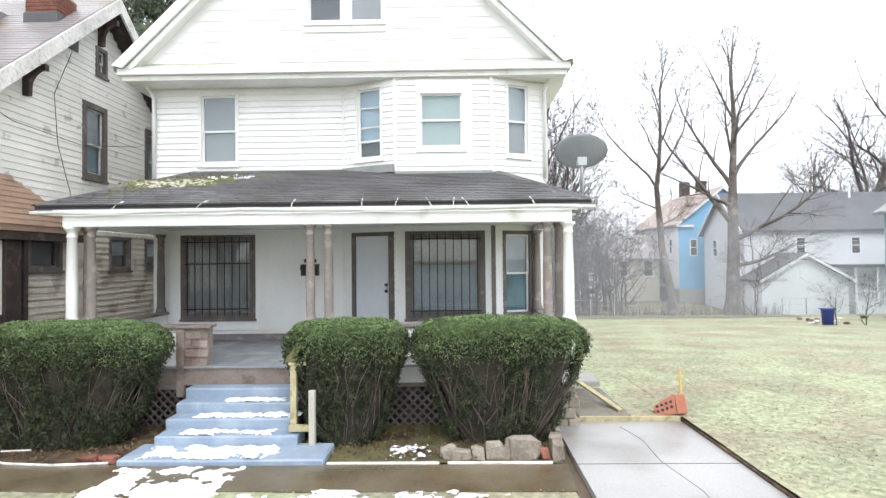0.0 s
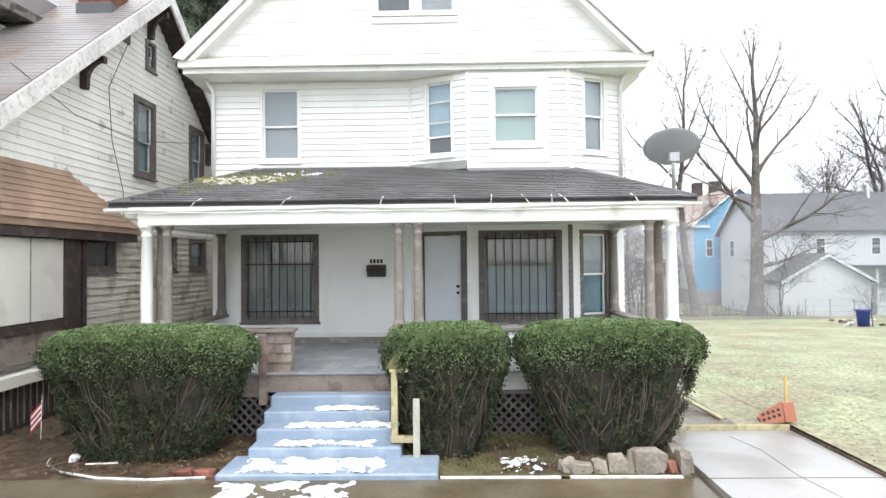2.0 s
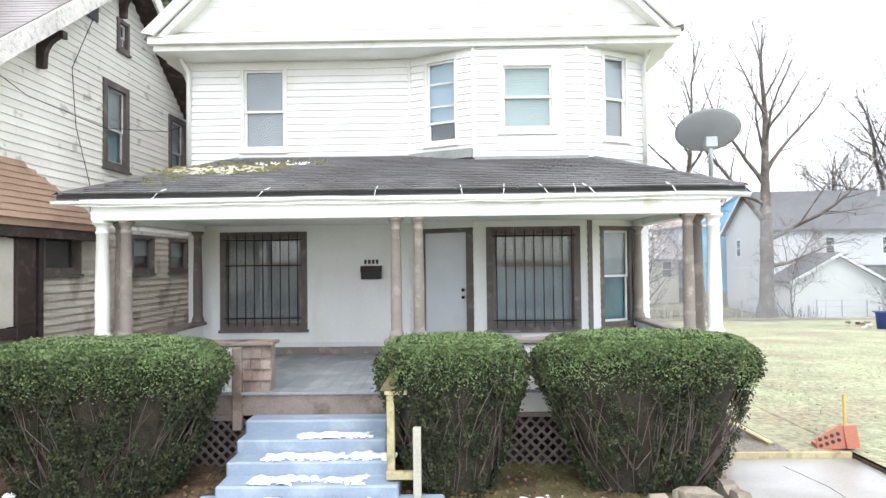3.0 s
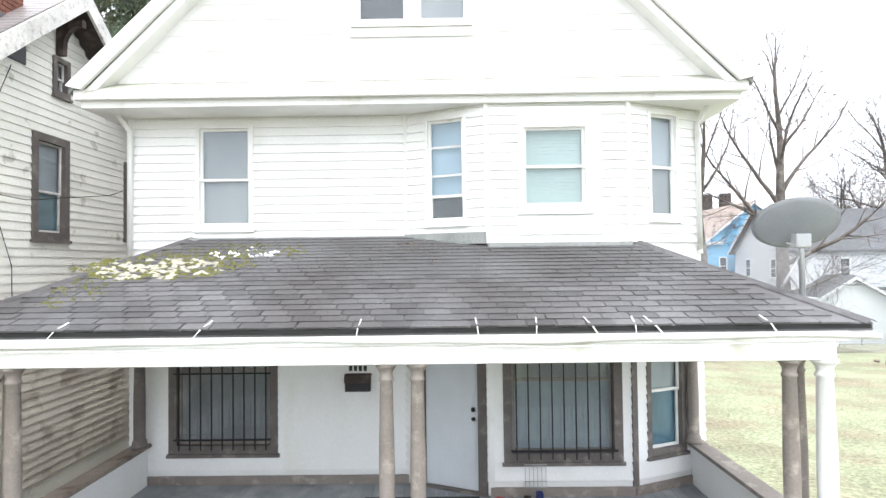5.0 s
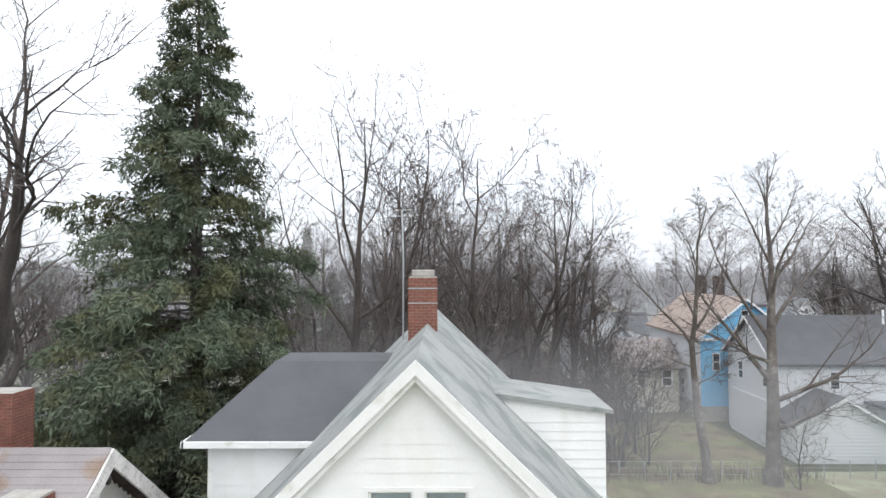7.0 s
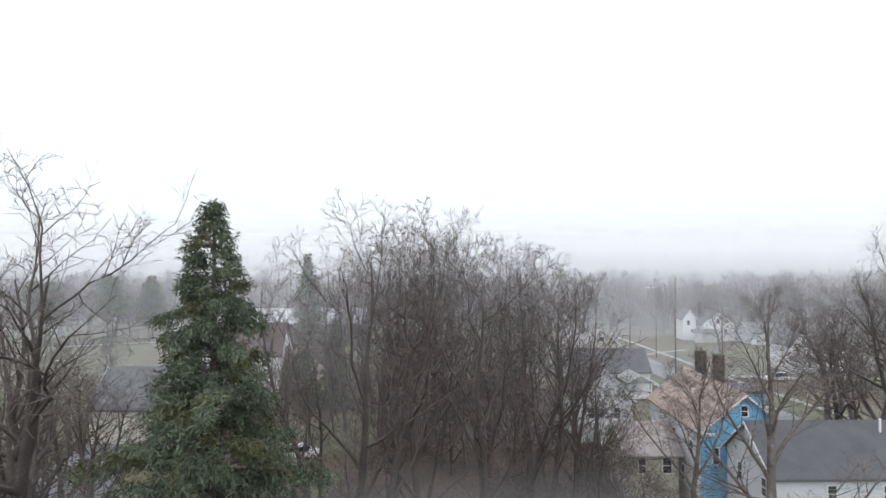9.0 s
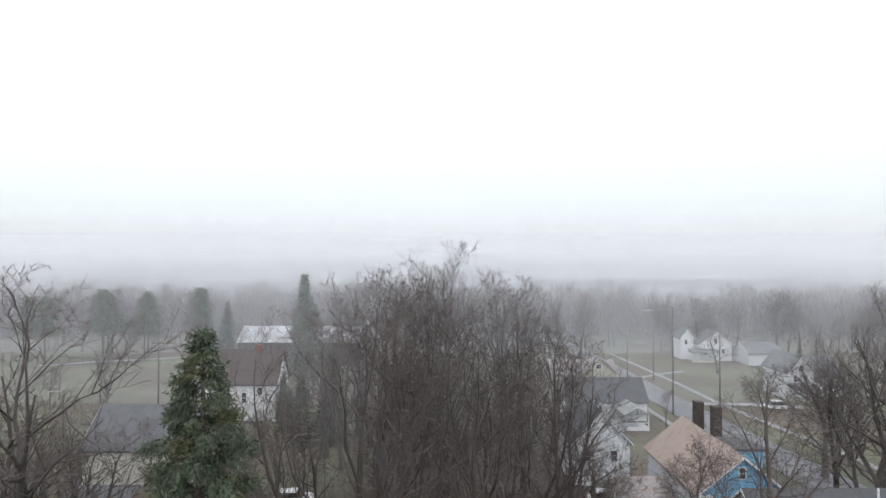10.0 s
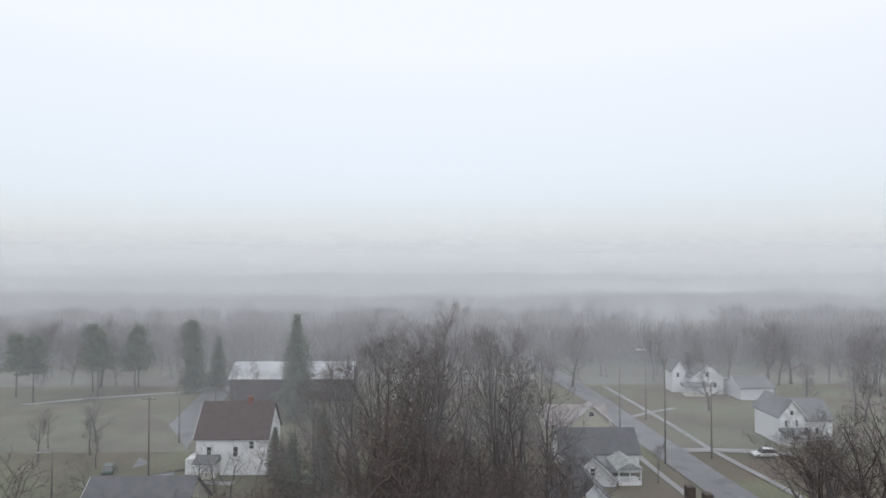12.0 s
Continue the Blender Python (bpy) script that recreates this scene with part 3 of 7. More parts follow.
# cornice box below the gable
boxpart("cornice", (-4.22, 4.22, -0.56, -0.002, 5.95, 6.04), WHITE_TRIM, house)
boxpart("fascia", (-4.28, 4.28, -0.64, -0.565, 6.04, 6.17), WHITE_TRIM, house, bevel=0.008)
bm = bmesh.new()
prism(bm, [(-0.64, 6.172), (-0.42, 6.30), (-0.42, 6.18), (-0.60, 6.09)], -4.2, 4.2, lambda p, q, hh: (hh, p, q))
part("pent_roof", bm, PENT, house, "narrow mossy pent roof below the gable")
boxpart("soffit", (-4.25, 4.25, -0.60, -0.002, 6.042, 6.07), WHITE_TRIM, house)
for s in (-1, 1):
    # side eaves
    boxpart("eave_board", (*sorted((s * 3.93, s * 4.28)), 0.02, 11.6, 5.96, 6.05), WHITE_TRIM, house)
    # roof slab with shallow thickness
    bm = bmesh.new()
    nrm = 0.11
    poly = [(s * 4.32, EAVE_Z - 0.06), (0.0, PEAK_Z), (0.0, PEAK_Z + nrm), (s * 4.32, EAVE_Z - 0.06 + nrm)]
    prism(bm, poly, -0.66, 11.8, lambda p, q, hh: (p, hh, q))
    part("roof", bm, SHINGLE_GREY, house, "weathered pale grey shingle roof slope")
    # rake board on the gable edge
    bm = bmesh.new()
    poly = [(s * 4.33, EAVE_Z + 0.03), (0.0, PEAK_Z + 0.125), (0.0, PEAK_Z - 0.085), (s * 4.14, EAVE_Z - 0.02)]
    prism(bm, poly, -0.72, -0.662, lambda p, q, hh: (p, hh, q))
    part("rake_board", bm, WHITE_TRIM, house, "white rake board")
    bm = bmesh.new()
    poly = [(s * 4.12, EAVE_Z - 0.02), (0.0, PEAK_Z - 0.06), (0.0, PEAK_Z - 0.19), (s * 3.98, EAVE_Z - 0.02)]
    prism(bm, poly, -0.655, -0.42, lambda p, q, hh: (p, hh, q))
    part("rake_soffit", bm, WHITE_TRIM, house)
# downspouts
for x in (-3.86, 3.86):
    bm = bmesh.new()
    tube(bm, [(x, -0.09, 4.05), (x, -0.09, 5.75), (x * 1.02, -0.25, 5.95)], 0.035, 8)
    part("downspout", bm, WHITE_TRIM, house, "white downspout", smooth=True)

# hipped dormer on one slope, shed dormer on the other
bm = bmesh.new()
box(bm, -4.38, -1.2, 3.0, 8.4, 6.1, 8.2)
dl = part("dormer", bm, WHITE, house, "white clapboard side dormer with dark hipped roof")
clapboards(Side((-4.38, 3.0), (-1.2, 3.0)), 6.5, 8.2, 0.2, [], WHITE, dl, lambda z: (0.0, max(0.05, 4.38 - (PEAK_Z - z) / SLOPE + 0.1)))
clapboards(Side((-4.38, 8.4), (-4.38, 3.0)), 6.2, 8.2, 0.2, [], WHITE, dl)
bm = bmesh.new()
ez, rz = 8.24, 9.48
vs = [bm.verts.new(p) for p in ((-4.78, 2.7, ez), (-4.78, 8.7, ez), (0.0, 8.7, ez), (0.0, 2.7, ez), (-3.65, 5.0, rz), (-3.65, 6.4, rz), (0.0, 5.0, rz), (0.0, 6.4, rz))]
for f in ((0, 3, 6, 4), (1, 0, 4, 5), (2, 1, 5, 7), (4, 6, 7, 5), (0, 1, 2, 3)):
    bm.faces.new([vs[i] for i in f])
part("dormer_roof", bm, SHINGLE_DARK, dl, "charcoal shingle hipped roof")
bm = bmesh.new()
box(bm, -4.80, -2.05, 2.66, 2.72, ez - 0.10, ez + 0.02)
box(bm, -4.82, -4.76, 2.66, 8.7, ez - 0.10, ez + 0.02)
part("dormer_fascia", bm, WHITE_TRIM, dl)
boxpart("dormer_corner_board", (-4.40, -4.31, 2.975, 3.0, 6.3, 8.16), WHITE_TRIM, dl)
bm = bmesh.new()
box(bm, 1.0, 3.95, 4.0, 5.8, 6.2, 8.5)
dr = part("dormer", bm, WHITE, house, "white clapboard shed dormer")
clapboards(Side((1.0, 4.0), (3.95, 4.0)), 6.3, 8.5, 0.2, [], WHITE, dr, lambda z: (max(0.0, (PEAK_Z - z) / SLOPE - 1.05), 2.95 - 0.0) if z < 8.45 else (0.8, 2.9))
bm = bmesh.new()
prism(bm, [(1.5, 8.85), (4.1, 8.50), (4.1, 8.59), (1.5, 8.95)], 3.88, 5.95, lambda p, q, hh: (p, hh, q))
part("dormer_roof", bm, SHINGLE_GREY, dr, "pale grey shed dormer roof")
bm = bmesh.new()
prism(bm, [(1.5, 8.3), (3.95, 8.3), (3.95, 8.50), (1.5, 8.84)], 3.985, 4.05, lambda p, q, hh: (p, hh, q))
part("dormer_gusset", bm, WHITE, dr)


def brick_stack(name, label, x0, x1, y0, y1, z0, z1, category="chimney", parent=None):
    """A chimney of proud bricks with recessed joints and a cap."""
    c = thing(name, label, category) if parent is None else parent
    bm = bmesh.new()
    box(bm, x0 + 0.008, x1 - 0.008, y0 + 0.008, y1 - 0.008, z0, z1)
    core = part("mortar_core", bm, MORTAR, c)
    bm = bmesh.new()
    rows = int((z1 - z0) / 0.075)
    for r in range(rows):
        z = z0 + r * 0.075
        off = 0.1 if r % 2 else 0.0
        for fixed, lo, hi, ax in ((y0, x0, x1, 0), (y1, x0, x1, 0), (x0, y0, y1, 1), (x1, y0, y1, 1)):
            u = lo - off
            while u < hi:
                a, b = max(u, lo), min(u + 0.19, hi)
                if b - a > 0.03:
                    d = 0.006 + random.random() * 0.006
                    if ax == 0:
                        box(bm, a, b, fixed - d, fixed + d, z, z + 0.064)
                    else:
                        box(bm, fixed - d, fixed + d, a, b, z, z + 0.064)
                u += 0.2
    tagged(part("bricks", bm, BRICK, c), kind="stuff")
    return c


chim = brick_stack("chimney", "red brick chimney with wire straps behind the roof ridge", -0.45, 0.22, 4.9, 5.55, 9.6, 11.5)
boxpart("flue_cap", (-0.38, 0.16, 4.96, 5.5, 11.5, 11.66), MORTAR, chim, "pale crumbling flue cap", bevel=0.02)
for z in (10.85, 11.2):
    boxpart("strap", (-0.47, 0.24, 4.88, 4.9, z, z + 0.03), GALV, chim)
bm = bmesh.new()
tube(bm, [(-0.58, 4.95, 10.0), (-0.58, 4.95, 12.0), (-0.62, 4.95, 13.1)], 0.022, 6)
tube(bm, [(-0.85, 4.95, 12.95), (-0.35, 4.95, 12.95)], 0.008, 4)
tube(bm, [(-0.8, 4.95, 13.1), (-0.4, 4.95, 13.1)], 0.008, 4)
part("aerial_mast", bm, GALV, chim, "thin aerial mast strapped to the chimney")

# ---- porch ----
PF = -2.72
for i in range(56):
    x0 = -3.85 + i * 0.1375
    boxpart("floor_board", (x0, x0 + 0.134, PF - 0.13, -0.02, FLOOR_Z - 0.03, FLOOR_Z), DECK, house)
boxpart("porch_skirt", (-3.88, -0.16, PF - 0.10, PF - 0.05, 0.67, FLOOR_Z - 0.032), TAUPE_WOOD, house, "taupe skirt board below the porch floor")
boxpart("porch_ceiling", (-3.88, 3.88, PF, -0.02, 3.13, 3.16), WHITE_TRIM, house)
boxpart("porch_beam", (-3.79, 3.80, PF - 0.10, PF + 0.10, 3.03, 3.27), WHITE_TRIM, house, "white porch beam", 0.006)
for s in (-1, 1):
    boxpart("porch_beam", (*sorted((s * 3.61, s * 3.79)), PF + 0.10, -0.02, 3.03, 3.27), WHITE_TRIM, house)


def low_wall(side, z0, z1, cap=TAUPE):
    w = side.part("half_wall", (0, side.length, -0.07, 0.05, z0, z1), WHITE, house)
    clapboards(Side(side.at(0, 0.05, 0)[:2], side.at(side.length, 0.05, 0)[:2]), z0, z1, 0.118, [], WHITE, w)
    side.part("wall_cap", (-0.04, side.length + 0.04, -0.12, 0.11, z1, z1 + 0.05), cap, house, "painted cap on the porch half wall", 0.006)


low_wall(Side((-3.78, PF), (-1.98, PF)), 0.68, 1.50, TAUPE_WOOD)
low_wall(Side((-0.2, PF), (3.79, PF)), 0.68, 1.50)
low_wall(Side((3.73, PF + 0.1), (3.73, -0.03)), 0.5, 1.46)
low_wall(Side((-3.71, -0.03), (-3.71, PF + 0.1)), 0.5, 1.46, TAUPE_WOOD)
# shingled end pier beside the steps
pier = boxpart("stair_pier", (-1.97, -1.62, PF - 0.06, PF + 0.12, 0.67, 1.50), TAUPE_WOOD, house, "pier clad with taupe wood shingles")
for r in range(6):
    for c in range(3):
        x0 = -1.97 + 0.117 * c + (0.02 if r % 2 else 0)
        z0 = 0.69 + r * 0.135
        bm = bmesh.new()
        prism(bm, [(PF - 0.062, z0 + 0.13), (PF - 0.062, z0), (PF - 0.085 - random.random() * 0.01, z0 - 0.01)], x0, min(x0 + 0.112, -1.60), lambda p, q, hh: (hh, p, q))
        part("wood_shingle", bm, TAUPE_WOOD, pier)
boxpart("pier_cap", (-2.02, -1.57, PF - 0.12, PF + 0.14, 1.505, 1.55), TAUPE_WOOD, house, bevel=0.006)
boxpart("newel_post", (-2.06, -1.95, PF - 0.14, PF - 0.06, 0.5, 1.49), TAUPE_WOOD, house, "taupe post beside the steps", 0.006)
boxpart("lattice_rail", (-3.85, -1.98, PF - 0.08, PF - 0.02, 0.60, 0.67), TAUPE, house)
boxpart("lattice_rail", (-0.2, 3.35, PF - 0.08, PF - 0.02, 0.62, 0.67), TAUPE, house)

# lattice below the porch
for x0, x1 in ((-3.82, -1.9), (-0.1, 3.34)):
    lo, hi = 0.03, 0.61
    for lean, yy in ((1, PF - 0.05), (-1, PF - 0.062)):
        u = x0 - (hi - lo)
        while u < x1:
            a, b = (u, u + hi - lo) if lean > 0 else (u + hi - lo, u)
            pa, pb = Vector((a, lo)), Vector((b, hi))
            d = pb - pa
            t0, t1 = 0.0, 1.0
            for bound, sgn in ((x0, 1), (x1, -1)):
                fa, fb = sgn * (pa.x - bound), sgn * (pb.x - bound)
                if fa < 0 and fb < 0:
                    t1 = -1
                elif fa < 0:
                    t0 = max(t0, fa / (fa - fb))
                elif fb < 0:
                    t1 = min(t1, fa / (fa - fb))
            if t1 - t0 > 0.08:
                qa, qb = pa + d * t0, pa + d * t1
                nn = Vector((-d.y, d.x)).normalized() * 0.017
                bm = bmesh.new()
                prism(bm, [tuple(qa - nn), tuple(qa + nn), tuple(qb + nn), tuple(qb - nn)], yy - 0.005, yy + 0.005, lambda p, q, hh: (p, hh, q))
                part("lattice_strip", bm, BROWN, house)
            u += 0.135
# dark sheet added behind the lattice for the shade under the porch
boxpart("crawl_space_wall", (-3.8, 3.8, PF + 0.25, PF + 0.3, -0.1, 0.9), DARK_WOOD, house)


def column(x, y, z0, z1, r, material, label):
    bm = bmesh.new()
    h = z1 - z0
    lathe(bm, x, y, ((r * 1.45, z0), (r * 1.45, z0 + 0.035), (r * 1.3, z0 + 0.05), (r * 1.32, z0 + 0.08), (r * 1.1, z0 + 0.1), (r * 1.04, z0 + 0.13), (r * 1.06, z0 + h * 0.4),
                     (r * 0.86, z1 - 0.16), (r * 1.0, z1 - 0.15), (r * 1.0, z1 - 0.13), (r * 0.86, z1 - 0.12), (r * 0.88, z1 - 0.08), (r * 1.25, z1 - 0.035), (r * 1.4, z1 - 0.03), (r * 1.4, z1)), 20)
    part("porch_column", bm, material, house, label, smooth=True)


for x, y, r, m, lab in ((-3.705, PF, 0.078, WHITE_TRIM, "white turned porch column"), (-3.41, PF, 0.066, TAUPE, "taupe turned porch column"), (-3.62, PF + 0.24, 0.066, TAUPE, "taupe turned porch column"), (-0.095, PF, 0.066, TAUPE, "taupe turned porch column"),
                        (0.18, PF, 0.066, TAUPE, "taupe turned porch column"), (3.445, PF, 0.066, TAUPE, "taupe turned porch column"), (3.66, PF + 0.24, 0.066, TAUPE, "taupe turned porch column"),
                        (3.755, PF, 0.078, WHITE_TRIM, "white turned porch column")):
    column(x, y, 1.551, 3.03, r, m, lab)
column(3.665, -0.20, 1.511, 3.03, 0.07, TAUPE, "taupe pilaster at the wall end of the porch")
column(-3.66, -0.20, 1.511, 3.03, 0.07, BROWN, "brown pilaster at the wall end of the porch")

# porch roof
EY, EZ, TZ = -2.85, 3.355, 4.29
XL0, XL1, XR0, XR1 = -4.19, -3.05, 4.09, 2.72
RUN = -EY
SL = math.hypot(RUN, TZ - EZ)
bm = bmesh.new()
tl, tr = (XL1, 0.0, TZ), (XR1, 0.0, TZ)
vs = [bm.verts.new(p) for p in ((XL0, EY, EZ), (XR0, EY, EZ), tr, tl, (XL0, 0.0, EZ), (XR0, 0.0, EZ))]
vl = [bm.verts.new((p.co.x, p.co.y, p.co.z - 0.07)) for p in vs]
for f in ((0, 1, 2, 3), (0, 3, 4), (1, 5, 2), (3, 2, 5, 4)):
    bm.faces.new([vs[i] for i in f])
for a, b in ((0, 1), (1, 5), (5, 4), (4, 0)):
    bm.faces.new((vs[a], vs[b], vl[b], vl[a]))
bm.faces.new((vl[0], vl[4], vl[5], vl[1]))
proof = part("porch_roof", bm, SHINGLE, house, "hipped porch roof of worn dark grey shingles")


def roof_spot(x, s, lift=0.0):
    """A place on the porch roof's front slope, s metres up from the eave."""
    f = s / SL
    ny, nz = -(TZ - EZ) / SL, RUN / SL
    return Vector((x, EY + RUN * f + ny * lift, EZ + (TZ - EZ) * f + nz * lift))


def tab_mesh(width):
    bm = bmesh.new()
    prism(bm, [(0.0, 0.002), (0.0, 0.017), (0.16, 0.005), (0.16, 0.001)], -width / 2 + 0.006, width / 2 - 0.006, lambda p, q, hh: (hh, p, q))
    return mesh_of(bm, "shingle", SHINGLE)


tab = tab_mesh(0.25)
tilt = Matrix(((1, 0, 0, 0), (0, RUN / SL, -(TZ - EZ) / SL, 0), (0, (TZ - EZ) / SL, RUN / SL, 0), (0, 0, 0, 1)))
EXPO = 0.135
rest_v, rest_f, placed = [], [], 0
tab_v = [tuple(v.co) for v in tab.vertices]
tab_f = [tuple(p.vertices) for p in tab.polygons]
for c in range(int(SL / EXPO)):
    s = c * EXPO - 0.02
    f = (s + 0.14) / SL
    xa, xb = XL0 + (XL1 - XL0) * f + 0.1, XR0 + (XR1 - XR0) * f - 0.1
    x = xa + 0.06 + 0.125 * (c % 2)
    while x < xb:
        m = Matrix.Translation(roof_spot(x + random.uniform(-0.006, 0.006), s + random.uniform(-0.008, 0.004), 0.002)) @ tilt @ Matrix.Rotation(random.gauss(0, 0.008), 4, "Z") @ Matrix.Rotation(abs(random.gauss(0, 0.006)), 4, "X")
        if placed < 300:
            ob = new("shingle", tab)
            ob.parent = proof
            ob.matrix_basis = m
            placed += 1
        else:
            k = len(rest_v)
            rest_v += [tuple(m @ Vector(v)) for v in tab_v]
            rest_f += [tuple(k + i for i in q) for q in tab_f]
        x += 0.25
me = bpy.data.meshes.new("shingle_field")
me.from_pydata(rest_v, [], rest_f)
me.materials.append(SHINGLE)
rest = new("shingle_field", me)
rest.parent = proof
tagged(rest, kind="stuff")
for (x0, x1) in ((XL0, XL1), (XR0, XR1)):
    for i in range(19):
        f = i / 19
        a = Vector((x0 + (x1 - x0) * f, EY + RUN * f, EZ + (TZ - EZ) * f + 0.012))
        b = Vector((x0 + (x1 - x0) * (f + 0.07), EY + RUN * (f + 0.07), EZ + (TZ - EZ) * (f + 0.07) + 0.018))
        bm = bmesh.new()
        d = (b - a).normalized()
        n = d.cross(Vector((0, 0, 1))).normalized() * 0.09
        q = [bm.verts.new(p) for p in (a - n - Vector((0, 0, 0.02)), a + Vector((0, 0, 0.014)), a + n - Vector((0, 0, 0.02)), b - n - Vector((0, 0, 0.022)), b + Vector((0, 0, 0.006)), b + n - Vector((0, 0, 0.022)))]
        bm.faces.new((q[0], q[1], q[4], q[3]))
        bm.faces.new((q[1], q[2], q[5], q[4]))
        part("hip_shingle", bm, SHINGLE, proof)
# flashing along the wall
A.part("flashing", (along(A, -3.05), A.length, 0.03, 0.11, 4.25, 4.285), SHINGLE_GREY, house, "pale weathered flashing")
B.part("flashing", (0.03, B.length, 0.03, 0.12, 4.15, 4.30), SHINGLE_GREY, house, "pale weathered flashing")
C.part("flashing", (0, C.length, 0.035, 0.13, 4.10, 4.155), SHINGLE_GREY, house, "pale weathered flashing")

# edge strip, gutter and its hangers
# roof edge coloured near-black to stand for the shaded gap over the gutter
boxpart("drip_edge", (XL0 + 0.02, XR0 - 0.02, EY - 0.012, EY + 0.03, EZ - 0.05, EZ - 0.012), RUBBER, house, "roof edge strip, near-black for the shaded gap above the gutter")
bm = bmesh.new()
rows = []
for i in range(41):
    x = XL0 - 0.04 + (XR0 - XL0 + 0.08) * i / 40
    sag = 0.006 * math.sin(i * 0.9) - 0.014 * math.sin(i * 0.31)
    prof = ((0.0, 0.0), (-0.006, -0.06), (-0.05, -0.066), (-0.08, -0.045), (-0.088, -0.012), (-0.082, -0.012), (-0.074, -0.04), (-0.048, -0.058), (-0.012, -0.052), (-0.006, 0.0))
    rows.append([bm.verts.new((x, EY + 0.03 + p, EZ - 0.075 + q + sag)) for p, q in prof])
for a, b in zip(rows, rows[1:]):
    for k in range(len(a)):
        j = (k + 1) % len(a)
        bm.faces.new((a[k], a[j], b[j], b[k]))
part("gutter", bm, WHITE_TRIM, house, "sagging white gutter along the porch eave")
for x, lean in ((-3.0, 0.09), (-1.75, 0.12), (-0.33, 0.02), (0.72, -0.02), (1.2, 0.03), (1.75, -0.1), (2.05, 0.02), (2.3, -0.12), (3.25, -0.06)):
    bm = bmesh.new()
    tube(bm, [(x, EY - 0.08, EZ - 0.10), (x + lean * 0.6, EY - 0.02, EZ + 0.0), (x + lean, EY + 0.12, EZ + 0.062)], 0.007, 5)
    part("gutter_strap", bm, WHITE_TRIM, house)
bm = bmesh.new()
tube(bm, [(-3.9 + 0.4 * i, EY - 0.098, EZ - 0.15 - 0.02 * abs(math.sin(i * 1.3))) for i in range(20)], 0.006, 5)
part("light_cable", bm, WHITE_TRIM, house, "white cable hung along the gutter")
boxpart("porch_frieze", (-3.9, 3.88, PF - 0.14, PF - 0.102, 3.20, 3.285), WHITE_TRIM, house)


def clump_mesh(name, spots, material, size, flat=0.5, squash=1.0, level=0):
    """Many small bent leaves in one mesh."""
    vs, fs = [], []
    for k_leaf, (p, sc) in enumerate(spots):
        u = Vector((random.gauss(0, 1), random.gauss(0, 1), random.gauss(0, flat))).normalized()
        w = u.orthogonal().normalized()
        w.rotate(Matrix.Rotation(random.uniform(0, 6.28), 3, u))
        if k_leaf < level:
            w = (u.cross(Vector((random.gauss(0, 0.45), random.gauss(0, 0.45), 1)))).normalized()
        k = len(vs)
        L, W = size * sc, size * sc * 0.42
        p = Vector(p)
        vs += [tuple(p - u * L * 0.5), tuple(p + w * W), tuple(p + u * L * 0.5 + Vector((0, 0, squash * 0.2 * L))), tuple(p - w * W)]
        fs += [(k, k + 1, k + 2), (k, k + 2, k + 3)]
    me = bpy.data.meshes.new(name)
    me.from_pydata(vs, [], fs)
    me.materials.append(material)
    return me


# moss and leaf litter on the roof, with a little snow
def roof_patch(name, material, label, cx, cs, rx, rs, count, size):
    bm = bmesh.new()
    for _ in range(count):
        a, r = random.uniform(0, 6.28), math.sqrt(random.random())
        x, s = cx + rx * r * math.cos(a) + random.gauss(0, 0.05), cs + rs * r * math.sin(a)
        c = roof_spot(x, s, 0.012)
        q = [bm.verts.new(roof_spot(x + size * random.uniform(0.5, 1.3) * math.cos(k * 1.047), s + size * 0.8 * random.uniform(0.5, 1.2) * math.sin(k * 1.047), 0.008)) for k in range(6)]
        top = bm.verts.new(c + Vector((0, 0, random.uniform(0.01, 0.03))))
        for k in range(6):
            bm.faces.new((q[k], q[(k + 1) % 6], top))
    ob = part(name, bm, material)
    tagged(ob, label, name.replace("_", " "), kind="stuff")


roof_patch("roof_moss", MOSS, "yellow-green moss on the porch roof shingles", -2.8, 1.75, 1.0, 0.5, 230, 0.05)
roof_patch("roof_moss", MOSS, "thin moss along the top of the porch roof", -2.2, 2.3, 0.9, 0.35, 80, 0.04)
roof_patch("roof_snow", LITTER, "patch of wet snow and litter lying in roof moss", -2.85, 1.65, 0.72, 0.36, 120, 0.075)
roof_patch("roof_snow", SNOW, "specks of snow high on the porch roof", -2.1, 2.25, 0.5, 0.25, 34, 0.04)
roof_patch("roof_moss", MOSS, "thin moss streak towards the roof corner", -3.35, 1.0, 0.3, 0.5, 60, 0.03)
roof_patch("roof_debris", MUD, "dead leaves scattered over the porch roof", -0.6, 2.0, 2.2, 0.7, 40, 0.016)
roof_patch("roof_debris", MUD, "few dead leaves on the porch roof", -2.5, 1.75, 0.12, 0.08, 8, 0.03)
roof_patch("roof_debris", MUD, "few dead leaves on the porch roof", -0.05, 2.55, 0.1, 0.05, 6, 0.03)

# steps
steps = thing("front_steps", "blue painted concrete front steps with melting snow", "steps")
STEPS = ((-2.02, 0.48, -4.43, -3.80, 0.0, 0.128), (-1.83, 0.02, -3.92, -3.5, 0.02, 0.255), (-1.83, -0.10, -3.63, -3.2, 0.02, 0.395), (-1.83, -0.16, -3.34, -2.9, 0.02, 0.535), (-1.83, -0.18, -3.06, -2.8, 0.02, 0.675))
for i, s in enumerate(STEPS):
    boxpart("step", s, STEP, steps, bevel=0.02)


STEP_SNOW = []
